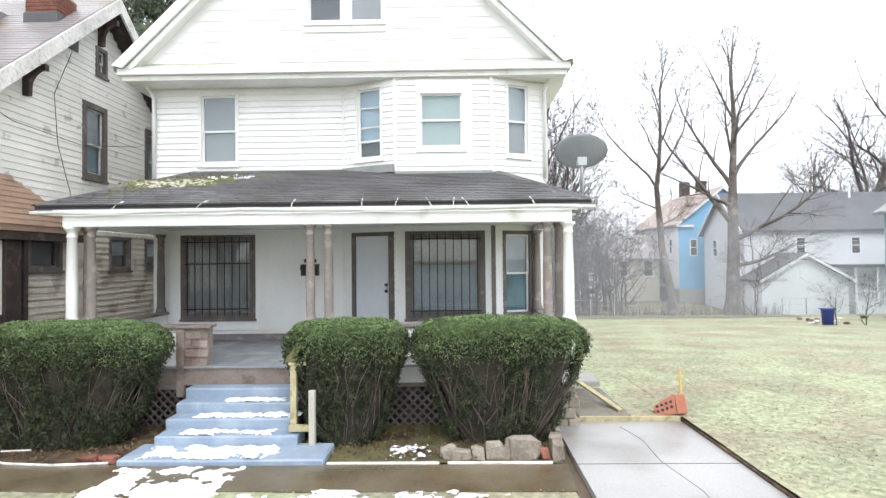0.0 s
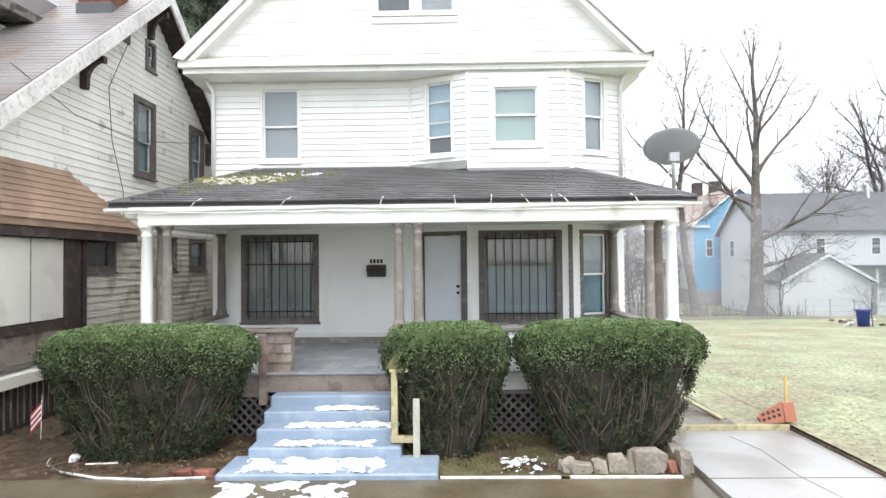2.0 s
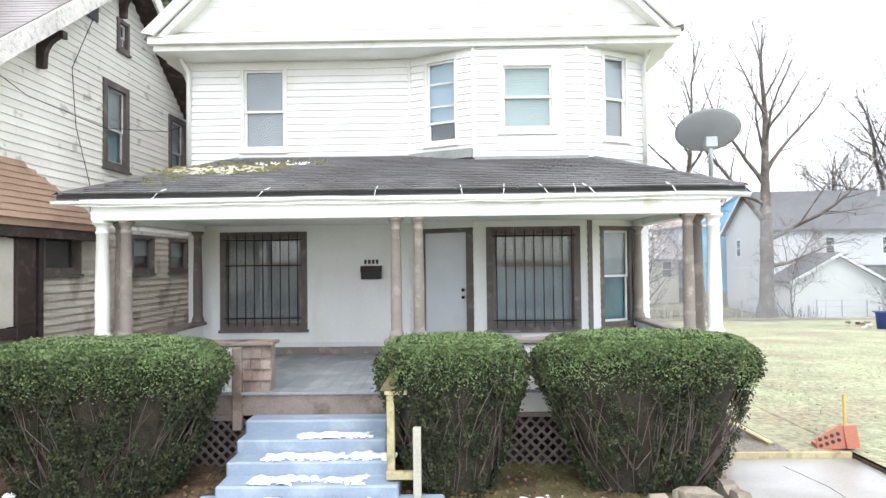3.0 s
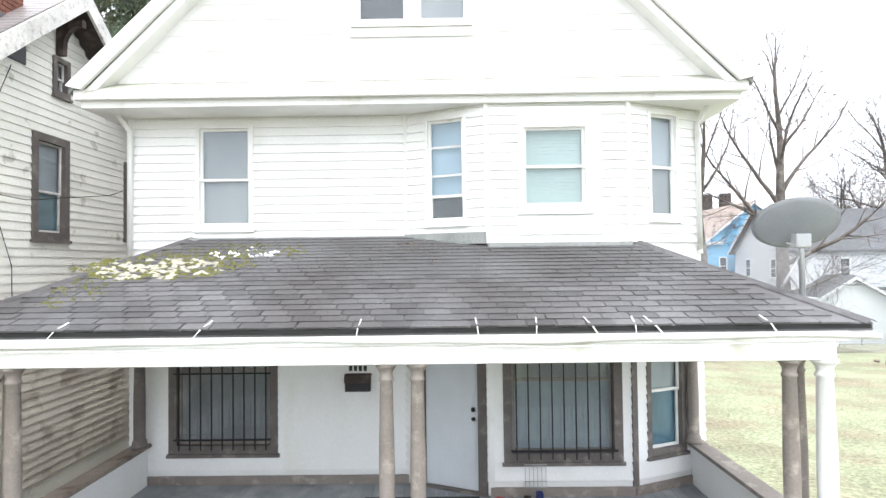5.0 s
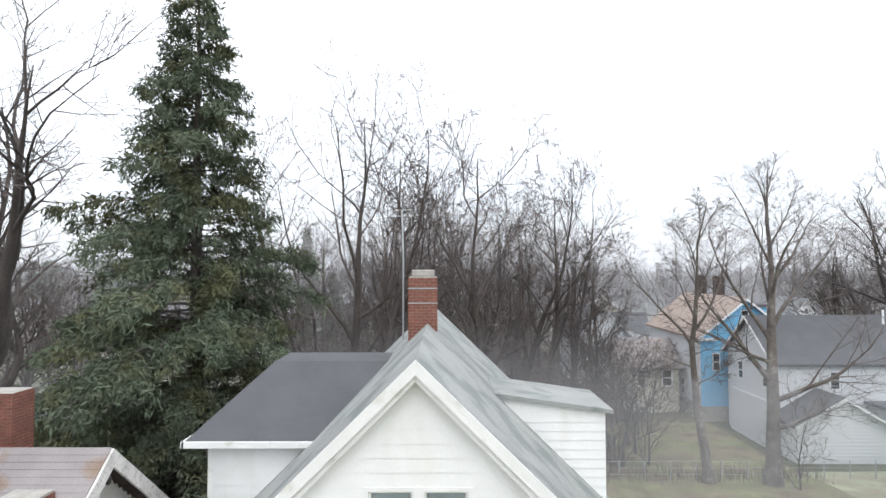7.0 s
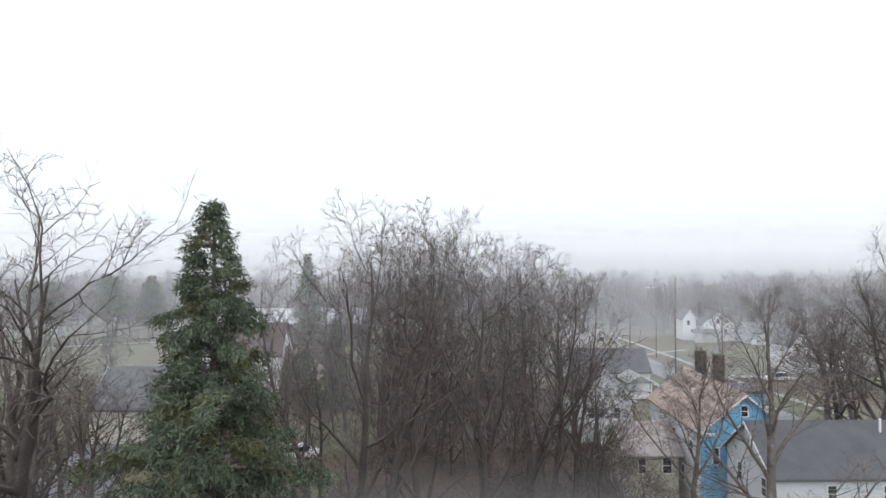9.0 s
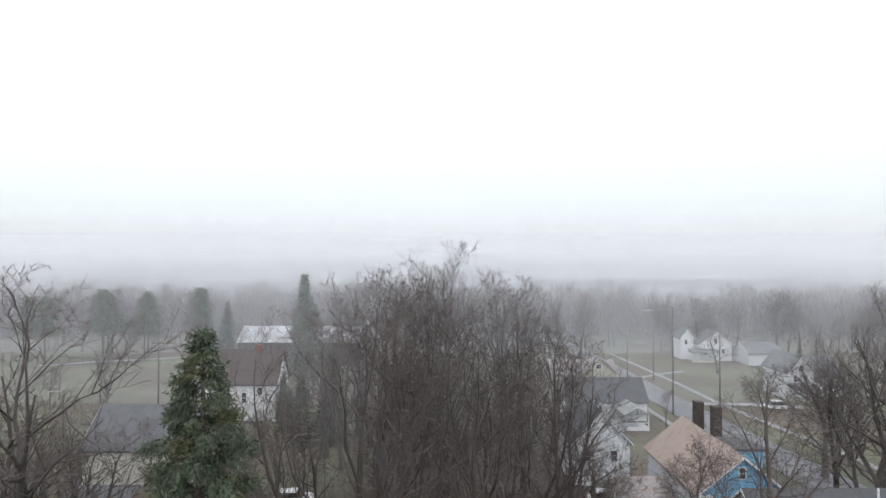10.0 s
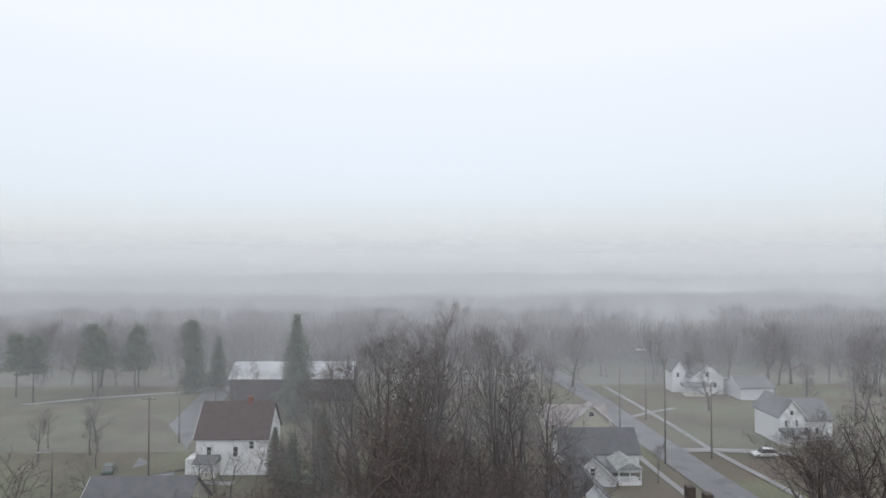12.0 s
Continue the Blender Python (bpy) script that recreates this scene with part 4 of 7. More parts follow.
for i, (cx, rx) in enumerate(((-0.95, 0.85), (-0.9, 0.62), (-0.75, 0.72), (-0.8, 0.5))):
    s = STEPS[i]
    STEP_SNOW.append((cx - rx, cx + rx, s[2] + 0.01, s[2] + (0.5 if i == 0 else 0.27), s[5] + 0.010, i))


def snow_field(x0, x1, y0, y1, z, level, label, seed, cell=0.025, scale=2.6):
    """Broken wet snow: a fine sheet that is left out where it has melted."""
    vs, fs, seen = [], [], {}

    def depth(x, y):
        e = min(x - x0, x1 - x, y - y0, y1 - y)
        return noise.noise((x * scale, y * scale, seed)) + 0.5 * noise.noise((x * scale * 3, y * scale * 3, seed)) + 0.25 * noise.noise((x * 20, y * 20, seed)) + level - max(0, 0.12 - e) * 4

    def vert(i, j):
        if (i, j) not in seen:
            x, y = x0 + i * cell, y0 + j * cell
            seen[(i, j)] = len(vs)
            vs.append((x, y, z + max(-0.012, min(0.03, depth(x, y) * 0.05))))
        return seen[(i, j)]

    for i in range(int((x1 - x0) / cell)):
        for j in range(int((y1 - y0) / cell)):
            if depth(x0 + (i + 0.5) * cell, y0 + (j + 0.5) * cell) > -0.08:
                fs.append((vert(i, j), vert(i + 1, j), vert(i + 1, j + 1), vert(i, j + 1)))
    me = bpy.data.meshes.new("snow")
    me.from_pydata(vs, [], fs)
    me.materials.append(SNOW)
    me.polygons.foreach_set("use_smooth", [True] * len(me.polygons))
    tagged(new("snow_patch", me), label, "snow", kind="stuff")


for x0, x1, y0, y1, z, i in STEP_SNOW:
    snow_field(x0, x1, y0, y1, z, 0.28, "thin melting snow on a blue step", 11 + i, 0.02, 4.5)
snow_field(-1.95, -0.42, -6.6, -4.46, 0.062, 0.24, "trodden melting snow on the front path", 2)
snow_field(-0.3, 2.7, -7.2, -5.2, 0.075, -0.12, "melting snow on the front grass", 4)
snow_field(-6.4, -4.4, -6.4, -4.4, 0.075, -0.35, "last streaks of snow on muddy ground", 7)
snow_field(1.15, 1.75, -4.3, -3.7, 0.085, -0.16, "small heap of snow in the garden bed", 9, 0.015, 9.0)

# timber hand rail by the steps
rail = thing("hand_rail", "rough yellowed timber hand rail beside the steps", "hand rail")
boxpart("post", (-0.11, -0.03, -3.76, -3.68, 0.30, 1.12), YELLOW_WOOD, rail, bevel=0.005)
boxpart("post", (0.17, 0.25, -3.92, -3.84, 0.0, 0.82), PALE_POST, rail, "pale post of the hand rail", bevel=0.005)
boxpart("bottom_rail", (-0.11, 0.18, -3.84, -3.78, 0.28, 0.36), YELLOW_WOOD, rail, bevel=0.004)
bm = bmesh.new()
prism(bm, [(-0.18, 1.165), (-0.05, 1.165), (0.06, 1.40), (-0.02, 1.42)], -3.77, -3.69, lambda p, q, hh: (p, hh, q))
boxpart("top_rail", (-0.13, 0.10, -3.77, -3.67, 1.12, 1.16), YELLOW_WOOD, rail, bevel=0.004)
part("slanted_board", bm, MOSSY_WOOD, rail, "mossy slanted end board")

# mail box with plain number bars above
mail = thing("mail_box", "small dark metal letter box on the porch wall", "mail box")
bm = bmesh.new()
prism(bm, [(-0.017, 2.20), (-0.13, 2.20), (-0.13, 2.33), (-0.10, 2.40), (-0.017, 2.41)], -0.94, -0.60, lambda p, q, hh: (hh, p, q))
part("box", bm, BLACK_IRON, mail, bevel=0.006)
bm = bmesh.new()
prism(bm, [(-0.132, 2.315), (-0.142, 2.32), (-0.105, 2.415), (-0.017, 2.425), (-0.017, 2.412), (-0.10, 2.402)], -0.95, -0.59, lambda p, q, hh: (hh, p, q))
part("flap", bm, DARK_WOOD, mail, "hinged lid of the letter box")
for i in range(4):
    boxpart("number_bar", (-0.90 + i * 0.066, -0.855 + i * 0.066, -0.026, -0.017, 2.445, 2.53), BLACK_IRON, mail)

# shoes, mat, wire crate on the porch
matt = boxpart("door_mat", (-0.62, 0.82, -1.15, -0.52, 0.951, 0.963), RUBBER, None)
tagged(matt, "black rubber mat before the front door", "mat")


def shoe(x, y, rz, material, label):
    s = thing("shoe", label, "shoe", group="shoes on the porch", at=(x, y, FLOOR_Z))
    bm = bmesh.new()
    prism(bm, [(-0.14, -0.04), (0.1, -0.05), (0.15, -0.02), (0.15, 0.02), (0.1, 0.05), (-0.14, 0.04)], 0.0, 0.025, lambda p, q, hh: (p, q, hh))
    part("sole", bm, FAR_WHITE, s, "white sole", bevel=0.006)
    bm = bmesh.new()
    prism(bm, [(-0.14, 0.025), (0.14, 0.025), (0.12, 0.06), (0.0, 0.10), (-0.05, 0.13), (-0.14, 0.12)], -0.038, 0.038, lambda p, q, hh: (p, hh, q))
    part("upper", bm, material, s, bevel=0.012)
    s.rotation_euler = (0, 0, rz)


shoe(1.06, -0.78, 1.2, RED_CLOTH, "red and white trainer resting on the porch floor")
shoe(1.22, -0.82, 1.8, RED_CLOTH, "red and white trainer resting on the porch floor")
shoe(1.40, -0.74, 1.5, RUBBER, "black shoe resting on the porch floor")
crate = thing("wire_rack", "white wire rack against the bay wall", "wire rack")
bm = bmesh.new()
for i in range(6):
    x = 1.40 + i * 0.052
    box(bm, x - 0.003, x + 0.003, -0.545, -0.539, 1.07, 1.36)
for z in (1.08, 1.15, 1.36):
    box(bm, 1.39, 1.67, -0.548, -0.54, z - 0.004, z + 0.004)
part("wire_grid", bm, GALV, crate)
box_t = boxpart("toy_block", (1.52, 1.60, -0.72, -0.62, 0.951, 1.07), NAVY, None, bevel=0.01)
tagged(box_t, "small dark cloth bag on the porch floor", "bag")

# satellite dish
dish = thing("satellite_dish", "grey oval satellite dish on a mast beside the porch roof", "satellite dish")
bm = bmesh.new()
rings = []
for i in range(9):
    r = i / 8
    rings.append([bm.verts.new((0.44 * r * math.cos(2 * math.pi * k / 40), 0.33 * r * math.sin(2 * math.pi * k / 40), 0.085 * r * r)) for k in range(40)])
for a, b in zip(rings, rings[1:]):
    for k in range(40):
        j = (k + 1) % 40
        if a is rings[0]:
            if k == 0:
                bmesh.ops.pointmerge(bm, verts=a, merge_co=(0, 0, 0))
                centre = [v for v in bm.verts if v.co.length < 1e-6][0]
            bm.faces.new((centre, b[k], b[j]))
        else:
            bm.faces.new((a[k], b[k], b[j], a[j]))
ret = bmesh.ops.solidify(bm, geom=bm.faces[:], thickness=0.012)
bowl = part("reflector", bm, DISH_GREY, dish, smooth=True)
bowl.matrix_basis = Matrix.Translation((4.21, -1.66, 4.24)) @ Matrix.Rotation(radians(-10), 4, "Z") @ Matrix.Rotation(radians(-52), 4, "X")
bm = bmesh.new()
tube(bm, [(4.20, -1.72, 3.50), (4.20, -1.72, 4.05), (4.20, -1.70, 4.16)], 0.028, 10)
part("mast", bm, GALV, dish, "galvanised mast", smooth=True)
bm = bmesh.new()
tube(bm, [(3.92, -1.74, 3.52), (4.19, -1.72, 3.95)], 0.014, 8)
part("strut", bm, GALV, dish, smooth=True)
boxpart("bracket", (4.12, 4.28, -1.78, -1.66, 4.02, 4.17), GALV, dish, "clamp behind the reflector", 0.012)
bm = bmesh.new()
tube(bm, [(4.2, -1.60, 4.05), (4.2, -1.35, 4.12), (4.21, -1.12, 4.42)], 0.014, 8)
part("feed_arm", bm, GALV, dish, smooth=True)
boxpart("mast_foot", (4.10, 4.30, -1.84, -1.60, 3.44, 3.50), GALV, dish, bevel=0.004)
bm = bmesh.new()
tube(bm, [(4.2, -1.72, 3.48), (4.13, -1.72, 3.30), (3.93, -1.72, 3.20)], 0.025, 8)
part("mast_arm", bm, GALV, dish, "bent arm to the porch beam", smooth=True)


STEM = mat("grey_brown_stem", (0.115, 0.092, 0.078), 0.9, 0.3, 5, 0.2, 40, 0)
CORE = mat("hedge_inner_shade", (0.035, 0.032, 0.022), 0.95, 0.4, 8, 0.4, 50, 0.8)


# hedges
def hedge(cx, half, y0, y1, top, label, lean_l, lean_r, seed, thin, foot):
    random.seed(seed)
    h = thing("hedge", label, "hedge", group="clipped hedges before the porch")
    cy, hy = (y0 + y1) / 2, (y1 - y0) / 2

    def shell(ang, f, jitter=0.0):
        """A point on the outline at height fraction f; wider near the top."""
        wide = foot + (0.92 - foot) * min(1.0, f / 0.66) ** 0.8 + 0.08 * min(1.0, max(0.0, (f - 0.6) / 0.16))
        if f > 0.82:
            wide *= 1 - 0.22 * ((f - 0.82) / 0.18) ** 2
        ca, sa = math.cos(ang), math.sin(ang)
        p = 3.2
        r = (abs(ca) ** p + abs(sa) ** p) ** (-1 / p)
        off = lean_l if ca < 0 else lean_r
        lump = 1 + 0.05 * noise.noise((cx + 2.3 * ca, 2.3 * sa, f * 3 + seed)) + jitter
        return Vector((cx + half * r * ca * (wide if f > 0.6 else wide * off + (1 - off) * wide) * lump, cy + hy * r * sa * (0.55 + 0.45 * wide) * lump, f * top))

    # solid core, coloured near-black for the shade inside the hedge
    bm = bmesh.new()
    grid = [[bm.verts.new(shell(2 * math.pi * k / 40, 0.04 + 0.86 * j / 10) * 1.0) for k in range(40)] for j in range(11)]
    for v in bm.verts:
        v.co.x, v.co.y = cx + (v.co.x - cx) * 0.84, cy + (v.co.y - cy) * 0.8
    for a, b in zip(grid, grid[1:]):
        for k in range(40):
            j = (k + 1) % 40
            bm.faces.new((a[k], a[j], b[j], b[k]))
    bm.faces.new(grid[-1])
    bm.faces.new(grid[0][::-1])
    part("twig_core", bm, CORE, h, "solid near-black core standing for the hedge's inner shade")
    area = half * 2
    spots = []
    for _ in range(int(23000 * area)):
        r = math.sqrt(random.random())
        q = shell(random.uniform(0, 6.283), 0.97)
        x, y = cx + (q.x - cx) * r, cy + (q.y - cy) * r
        edge = max(0, r - 0.7) / 0.3
        z = top * (1.0 - 0.13 * edge ** 2) + 0.035 * noise.noise((x * 2.2, y * 2.2, seed)) + random.gauss(0, 0.018) - 0.02
        spots.append(((x, y, z), random.uniform(0.7, 1.3)))
    crown_top = len(spots)
    for _ in range(int(12000 * area)):
        f = 0.985 - 0.33 * random.random() * random.random()
        spots.append((shell(random.uniform(0, 6.283), f, random.gauss(-0.005, 0.02)), random.uniform(0.7, 1.3)))
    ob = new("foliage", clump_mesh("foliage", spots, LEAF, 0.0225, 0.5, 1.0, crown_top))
    ob.parent = h
    tagged(ob, "fresh green clipped crown", kind="stuff")
    spots = []
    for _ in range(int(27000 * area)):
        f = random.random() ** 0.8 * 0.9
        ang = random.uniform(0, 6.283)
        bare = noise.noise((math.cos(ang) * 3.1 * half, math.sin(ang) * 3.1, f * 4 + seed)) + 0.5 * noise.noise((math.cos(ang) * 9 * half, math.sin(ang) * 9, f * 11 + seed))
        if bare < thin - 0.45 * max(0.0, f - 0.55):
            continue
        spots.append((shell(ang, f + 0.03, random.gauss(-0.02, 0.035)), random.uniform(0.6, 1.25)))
    ob = new("lower_foliage", clump_mesh("lower_foliage", spots, LEAF_SHADED, 0.029, 1.6, 0.0))
    ob.parent = h
    tagged(ob, "thin lower leaves, coloured darker for shade", kind="stuff")
    bm = bmesh.new()
    for _ in range(int(70 * area)):
        ang = random.uniform(0, 6.283)
        f0 = random.choice((0.02, 0.02, 0.2, 0.35))
        a, b = shell(ang, f0), shell(ang + random.gauss(0, 0.22), min(0.86, f0 + random.uniform(0.3, 0.6)))
        k = 0.8 if f0 < 0.1 else 0.95
        a = Vector((cx + (a.x - cx) * k, cy + (a.y - cy) * k, a.z))
        m = (a + b) / 2 + Vector((random.gauss(0, 0.05), random.gauss(0, 0.04), 0))
        tube(bm, [a, m, b], [0.0065, 0.005, 0.0025], 3)
    tagged(part("stem_mass", bm, STEM, h, "bare grey-brown stems"), kind="stuff")


hedge(-3.26, 1.31, -3.95, -2.88, 1.66, "wide clipped evergreen hedge before the porch", 0.9, 1.0, 3, -0.18, 0.58)
hedge(0.57, 0.80, -3.85, -2.92, 1.66, "narrow clipped evergreen hedge beside the steps", 1.0, 1.0, 5, -0.12, 0.50)
hedge(2.66, 1.17, -3.85, -2.92, 1.68, "wide clipped evergreen hedge with bare lower twigs", 1.0, 0.9, 8, -0.02, 0.50)
random.seed(21)


# garden edging, stones and bricks
def rock(name, x, y, z, sx, sy, sz, material, label, category, rz=0.0, group=""):
    bm = bmesh.new()
    bmesh.ops.create_cube(bm, size=1.0)
    bmesh.ops.bevel(bm, geom=bm.edges[:], offset=0.16, segments=1, affect="EDGES")
    for v in bm.verts:
        v.co += Vector((random.gauss(0, 0.085), random.gauss(0, 0.085), random.gauss(0, 0.085)))
        v.co = Vector((v.co.x * sx, v.co.y * sy, (v.co.z + 0.42) * sz))
    ob = tagged(part(name, bm, material), label, category, group)
    ob.matrix_basis = pose(x, y, z, random.uniform(-4, 4), random.uniform(-4, 4), rz)
    return ob


for x, y, sx, sy, sz in ((2.85, -4.2, 0.36, 0.16, 0.30), (2.52, -4.18, 0.22, 0.14, 0.2), (2.33, -4.2, 0.16, 0.12, 0.16), (2.12, -4.2, 0.2, 0.14, 0.12), (1.95, -4.18, 0.17, 0.14, 0.16), (2.68, -4.15, 0.14, 0.12, 0.14),
                         (3.28, -4.2, 0.16, 0.2, 0.24), (3.32, -3.85, 0.15, 0.26, 0.2), (3.36, -3.5, 0.15, 0.24, 0.22), (3.4, -3.15, 0.14, 0.24, 0.26)):
    rock("stone", x, y, 0.05, sx, sy, sz, STONE, "rough grey-brown stone edging the garden bed", "stone", random.uniform(-12, 12), "stones of the bed edging")
rock("brick", 3.12, -4.2, 0.05, 0.1, 0.2, 0.16, BRICK, "old red brick set in the bed edging", "brick", 8, "bricks of the bed edging")
for i in range(2):
    rock("brick", -2.2 - i * 0.24, -4.27 + 0.012 * i * i, 0.05, 0.22, 0.11, 0.09, BRICK, "worn red brick edging the garden bed", "brick", random.uniform(-6, 6), "bricks of the bed edging")
bm = bmesh.new()
tube(bm, [(-2.15, -4.36, 0.07), (-2.8, -4.42, 0.07), (-3.4, -4.36, 0.07), (-3.9, -4.2, 0.075), (-4.25, -3.95, 0.08), (-4.35, -3.75, 0.08)], 0.018, 8)
tagged(part("bed_edging", bm, OLD_TRIM, smooth=True), "pale curved edging strip round the garden bed", "edging", kind="structure")
for x0, x1 in ((0.5, 1.85), (1.95, 3.2)):
    ob = boxpart("bed_edging", (x0, x1, -4.40, -4.35, 0.0, 0.075), OLD_TRIM, None, bevel=0.006)
    tagged(ob, "pale timber edging of the garden bed", "edging", kind="structure")
rock("stone", -4.05, -3.75, 0.05, 0.11, 0.09, 0.08, FAR_WHITE, "small white stone in the garden bed", "stone", 20)
bm = bmesh.new()
tube(bm, [(-3.75, -4.0, 0.10), (-3.35, -4.02, 0.12)], 0.012, 6)
tagged(part("stick", bm, OLD_TRIM), "pale stick on the muddy bed", "stick")
# leaf litter in the beds
spots = [((random.uniform(-4.3, 3.2), random.uniform(-4.3, -2.9), 0.085 + random.random() * 0.02), random.uniform(0.6, 1.5)) for _ in range(2600)]
spots += [((random.uniform(-8, -4.6), random.uniform(-5.5, -1.4), 0.09), random.uniform(0.6, 1.5)) for _ in range(1200)]
tagged(new("leaf_litter", clump_mesh("leaf_litter", spots, mat("dead_leaf", (0.12, 0.076, 0.042), 0.8, 0.4, 6, 0.3, 40, 0), 0.032, 0.25, 0.3)), "dead brown leaves on the muddy beds", "leaf litter", kind="stuff")

# stone pier at the porch corner
spier = thing("stone_pier", "rough grey stone pier under the porch corner", "stone pier")
for r in range(4):
    for c in range(3):
        bm = bmesh.new()
        x0 = 3.36 + c * 0.17 - (0.06 if r % 2 else 0)
        box(bm, max(3.36, x0), min(3.88, x0 + 0.165), PF - 0.13 - random.random() * 0.02, PF + 0.10, r * 0.155, r * 0.155 + 0.148)
        part("stone", bm, STONE, spier, bevel=0.012)

# things at the head of the driveway
board = boxpart("plank", (-0.045, 0.045, -0.8, 0.8, 0.0, 0.035), YELLOW_WOOD, None, bevel=0.004)
tagged(board, "pale yellow timber plank lying on worn ground", "plank")
board.matrix_basis = pose(4.42, -1.55, 0.19, 6, 0, 14)
slab = boxpart("cellar_hatch", (4.0, 4.75, -0.55, 0.25, 0.10, 0.2), CONCRETE, None, bevel=0.01)
tagged(slab, "low concrete hatch slab beside the house wall", "hatch")
slab = boxpart("paving_slab", (3.9, 4.7, -2.605, -0.75, 0.03, 0.12), WALKWAY, None, bevel=0.01)
tagged(slab, "worn concrete slab beside the house", "slab")
kerb = boxpart("timber_edging", (3.9, 5.40, -2.65, -2.61, 0.03, 0.125), YELLOW_WOOD, None, bevel=0.006)
tagged(kerb, "weathered timber across the head of the driveway", "edging")
k = boxpart("kerb", (5.41, 5.434, -12.5, -2.6, 0.0, 0.09), MUD, None, bevel=0.01)
tagged(k, "dark soil edge beside the driveway", "kerb", kind="structure")
for y in (-4.4, -6.3, -8.2):
    g = boxpart("joint", (3.4, 5.40, y, y + 0.012, 0.048, 0.0525), MUD, None)
    tagged(g, "dark joint across the driveway slabs", "joint", kind="structure")
bm = bmesh.new()
tube(bm, [(4.42, -2.9, 0.05), (4.55, -3.5, 0.05), (4.5, -4.3, 0.05), (4.62, -5.2, 0.05), (4.5, -6.5, 0.05)], 0.004, 4)
tagged(part("crack", bm, MUD), "long crack along the driveway", "crack", kind="structure")
stepg = thing("orange_block", "orange plastic block with round holes at the driveway head", "plastic block")
bm = bmesh.new()
prism(bm, [(0.0, 0.0), (0.46, 0.0), (0.46, 0.44), (0.0, 0.22)], 0.0, 0.045, lambda p, q, hh: (p, hh, q))
front = part("front_panel", bm, ORANGE, stepg, bevel=0.006)
# each hole is a flat disc, its inner dark put into the colour
for r in range(2):
    for c in range(4):
        bm = bmesh.new()
        lathe(bm, 0, 0, ((0.034, 0), (0.034, 0.004)), 14)
        k = part("hole", bm, UNLIT_INSIDE, front)
        k.matrix_basis = pose(0.07 + c * 0.1, -0.001, 0.09 + r * 0.11 + c * 0.025, 90, 0, 0)
boxpart("end_panel", (0.465, 0.68, -0.03, 0.02, 0.0, 0.42), ORANGE, stepg, bevel=0.01)
boxpart("base", (0.0, 0.68, 0.05, 0.30, 0.0, 0.10), ORANGE, stepg, bevel=0.01)
stepg.matrix_basis = pose(5.08, -2.5, 0.09, 0, -9, -14) @ Matrix.Scale(0.68, 4)
stick = boxpart("marker_stake", (-0.013, 0.013, -0.013, 0.013, 0.0, 0.55), mat("yellow_marker", (0.66, 0.42, 0.12), 0.6), None)
tagged(stick, "thin yellow marker stake in the lawn", "stake")
stick.matrix_basis = pose(5.52, -2.35, 0.2, 0, 0, 0)

# ---- neighbouring house ----
nb = thing("neighbour_house", "old cream clapboard house with peeling trim and brown roof", "house")
NX = -5.98
NS = Side((NX, -3.3), (NX, 6.6))
def nv(y):
    return y + 3.3
n_holes = [(nv(0.93), nv(1.78), 4.36, 6.05), (nv(3.42), nv(4.25), 4.45, 6.0), (nv(1.38), nv(1.79), 6.76, 7.40), (nv(-0.68), nv(0.28), 2.34, 3.12), (nv(1.86), nv(2.75), 2.30, 3.12), (nv(3.4), nv(4.35), 2.30, 3.10)]
NTOP, NRY, NSL = 8.30, 1.5, 0.815
def n_run(z):
    half = max(0.03, (NTOP - z) / NSL)
    return max(0.0, nv(NRY) - half), min(NS.length, nv(NRY) + half)
bm = bmesh.new()
cuts = sorted({0.0, NS.length, nv(NRY), *[c for h in n_holes for c in h[:2]]})
for a, b in zip(cuts, cuts[1:]):
    blocks = [(h[2], h[3]) for h in n_holes if h[0] < b - 1e-4 and h[1] > a + 1e-4]
    low_top = NTOP - NSL * max(abs(a - nv(NRY)), abs(b - nv(NRY)))
    for c, d in free_runs(0.0, low_top, blocks):
        NS.box(bm, a, b, -0.15, 0, c, d)
    ta, tb = NTOP - NSL * abs(a - nv(NRY)), NTOP - NSL * abs(b - nv(NRY))
    poly = [(a, low_top), (b, low_top), (b, tb)] if tb > ta else [(a, low_top), (b, low_top), (a, ta)]
    prism(bm, poly, -0.15, 0.0, lambda p, q, hh: NS.at(p, hh, q))
bmesh.ops.remove_doubles(bm, verts=bm.verts[:], dist=0.002)
nwall = part("wall", bm, CREAM, nb)
clapboards(NS, 3.16, NTOP - 0.1, 0.132, n_holes, CREAM, nwall, n_run, lap=0.018)
clapboards(NS, 0.6, 3.16, 0.132, n_holes, TAN, nwall, lambda z: (nv(-0.9), NS.length), name="tan_clapboard", lap=0.032)
NS.part("belt_board", (nv(-1.0), NS.length, 0.0, 0.04, 3.12, 3.2), OLD_TRIM, nb)
for i, hh in enumerate(n_holes):
    window(nb, NS, *hh, BROWN, OLD_TRIM if i < 3 else BROWN, SHEER if i != 3 else UNLIT_INSIDE, TEAL_DARK if i < 2 else (CURTAIN if i == 2 else UNLIT_INSIDE), 0.12 if i < 2 else 0.08, 0.45, label="old double-hung window in brown casing", single=i > 2, out=0.045)
boxpart("end_wall", (-14.0, NX - 0.16, 6.45, 6.6, 0, 4.2), CREAM, nb)
boxpart("end_wall", (-14.0, NX - 0.16, -3.3, -3.15, 0, 4.3), CREAM, nb)
boxpart("end_wall", (-14.0, -13.85, -3.14, 6.44, 0, 4.3), CREAM, nb)

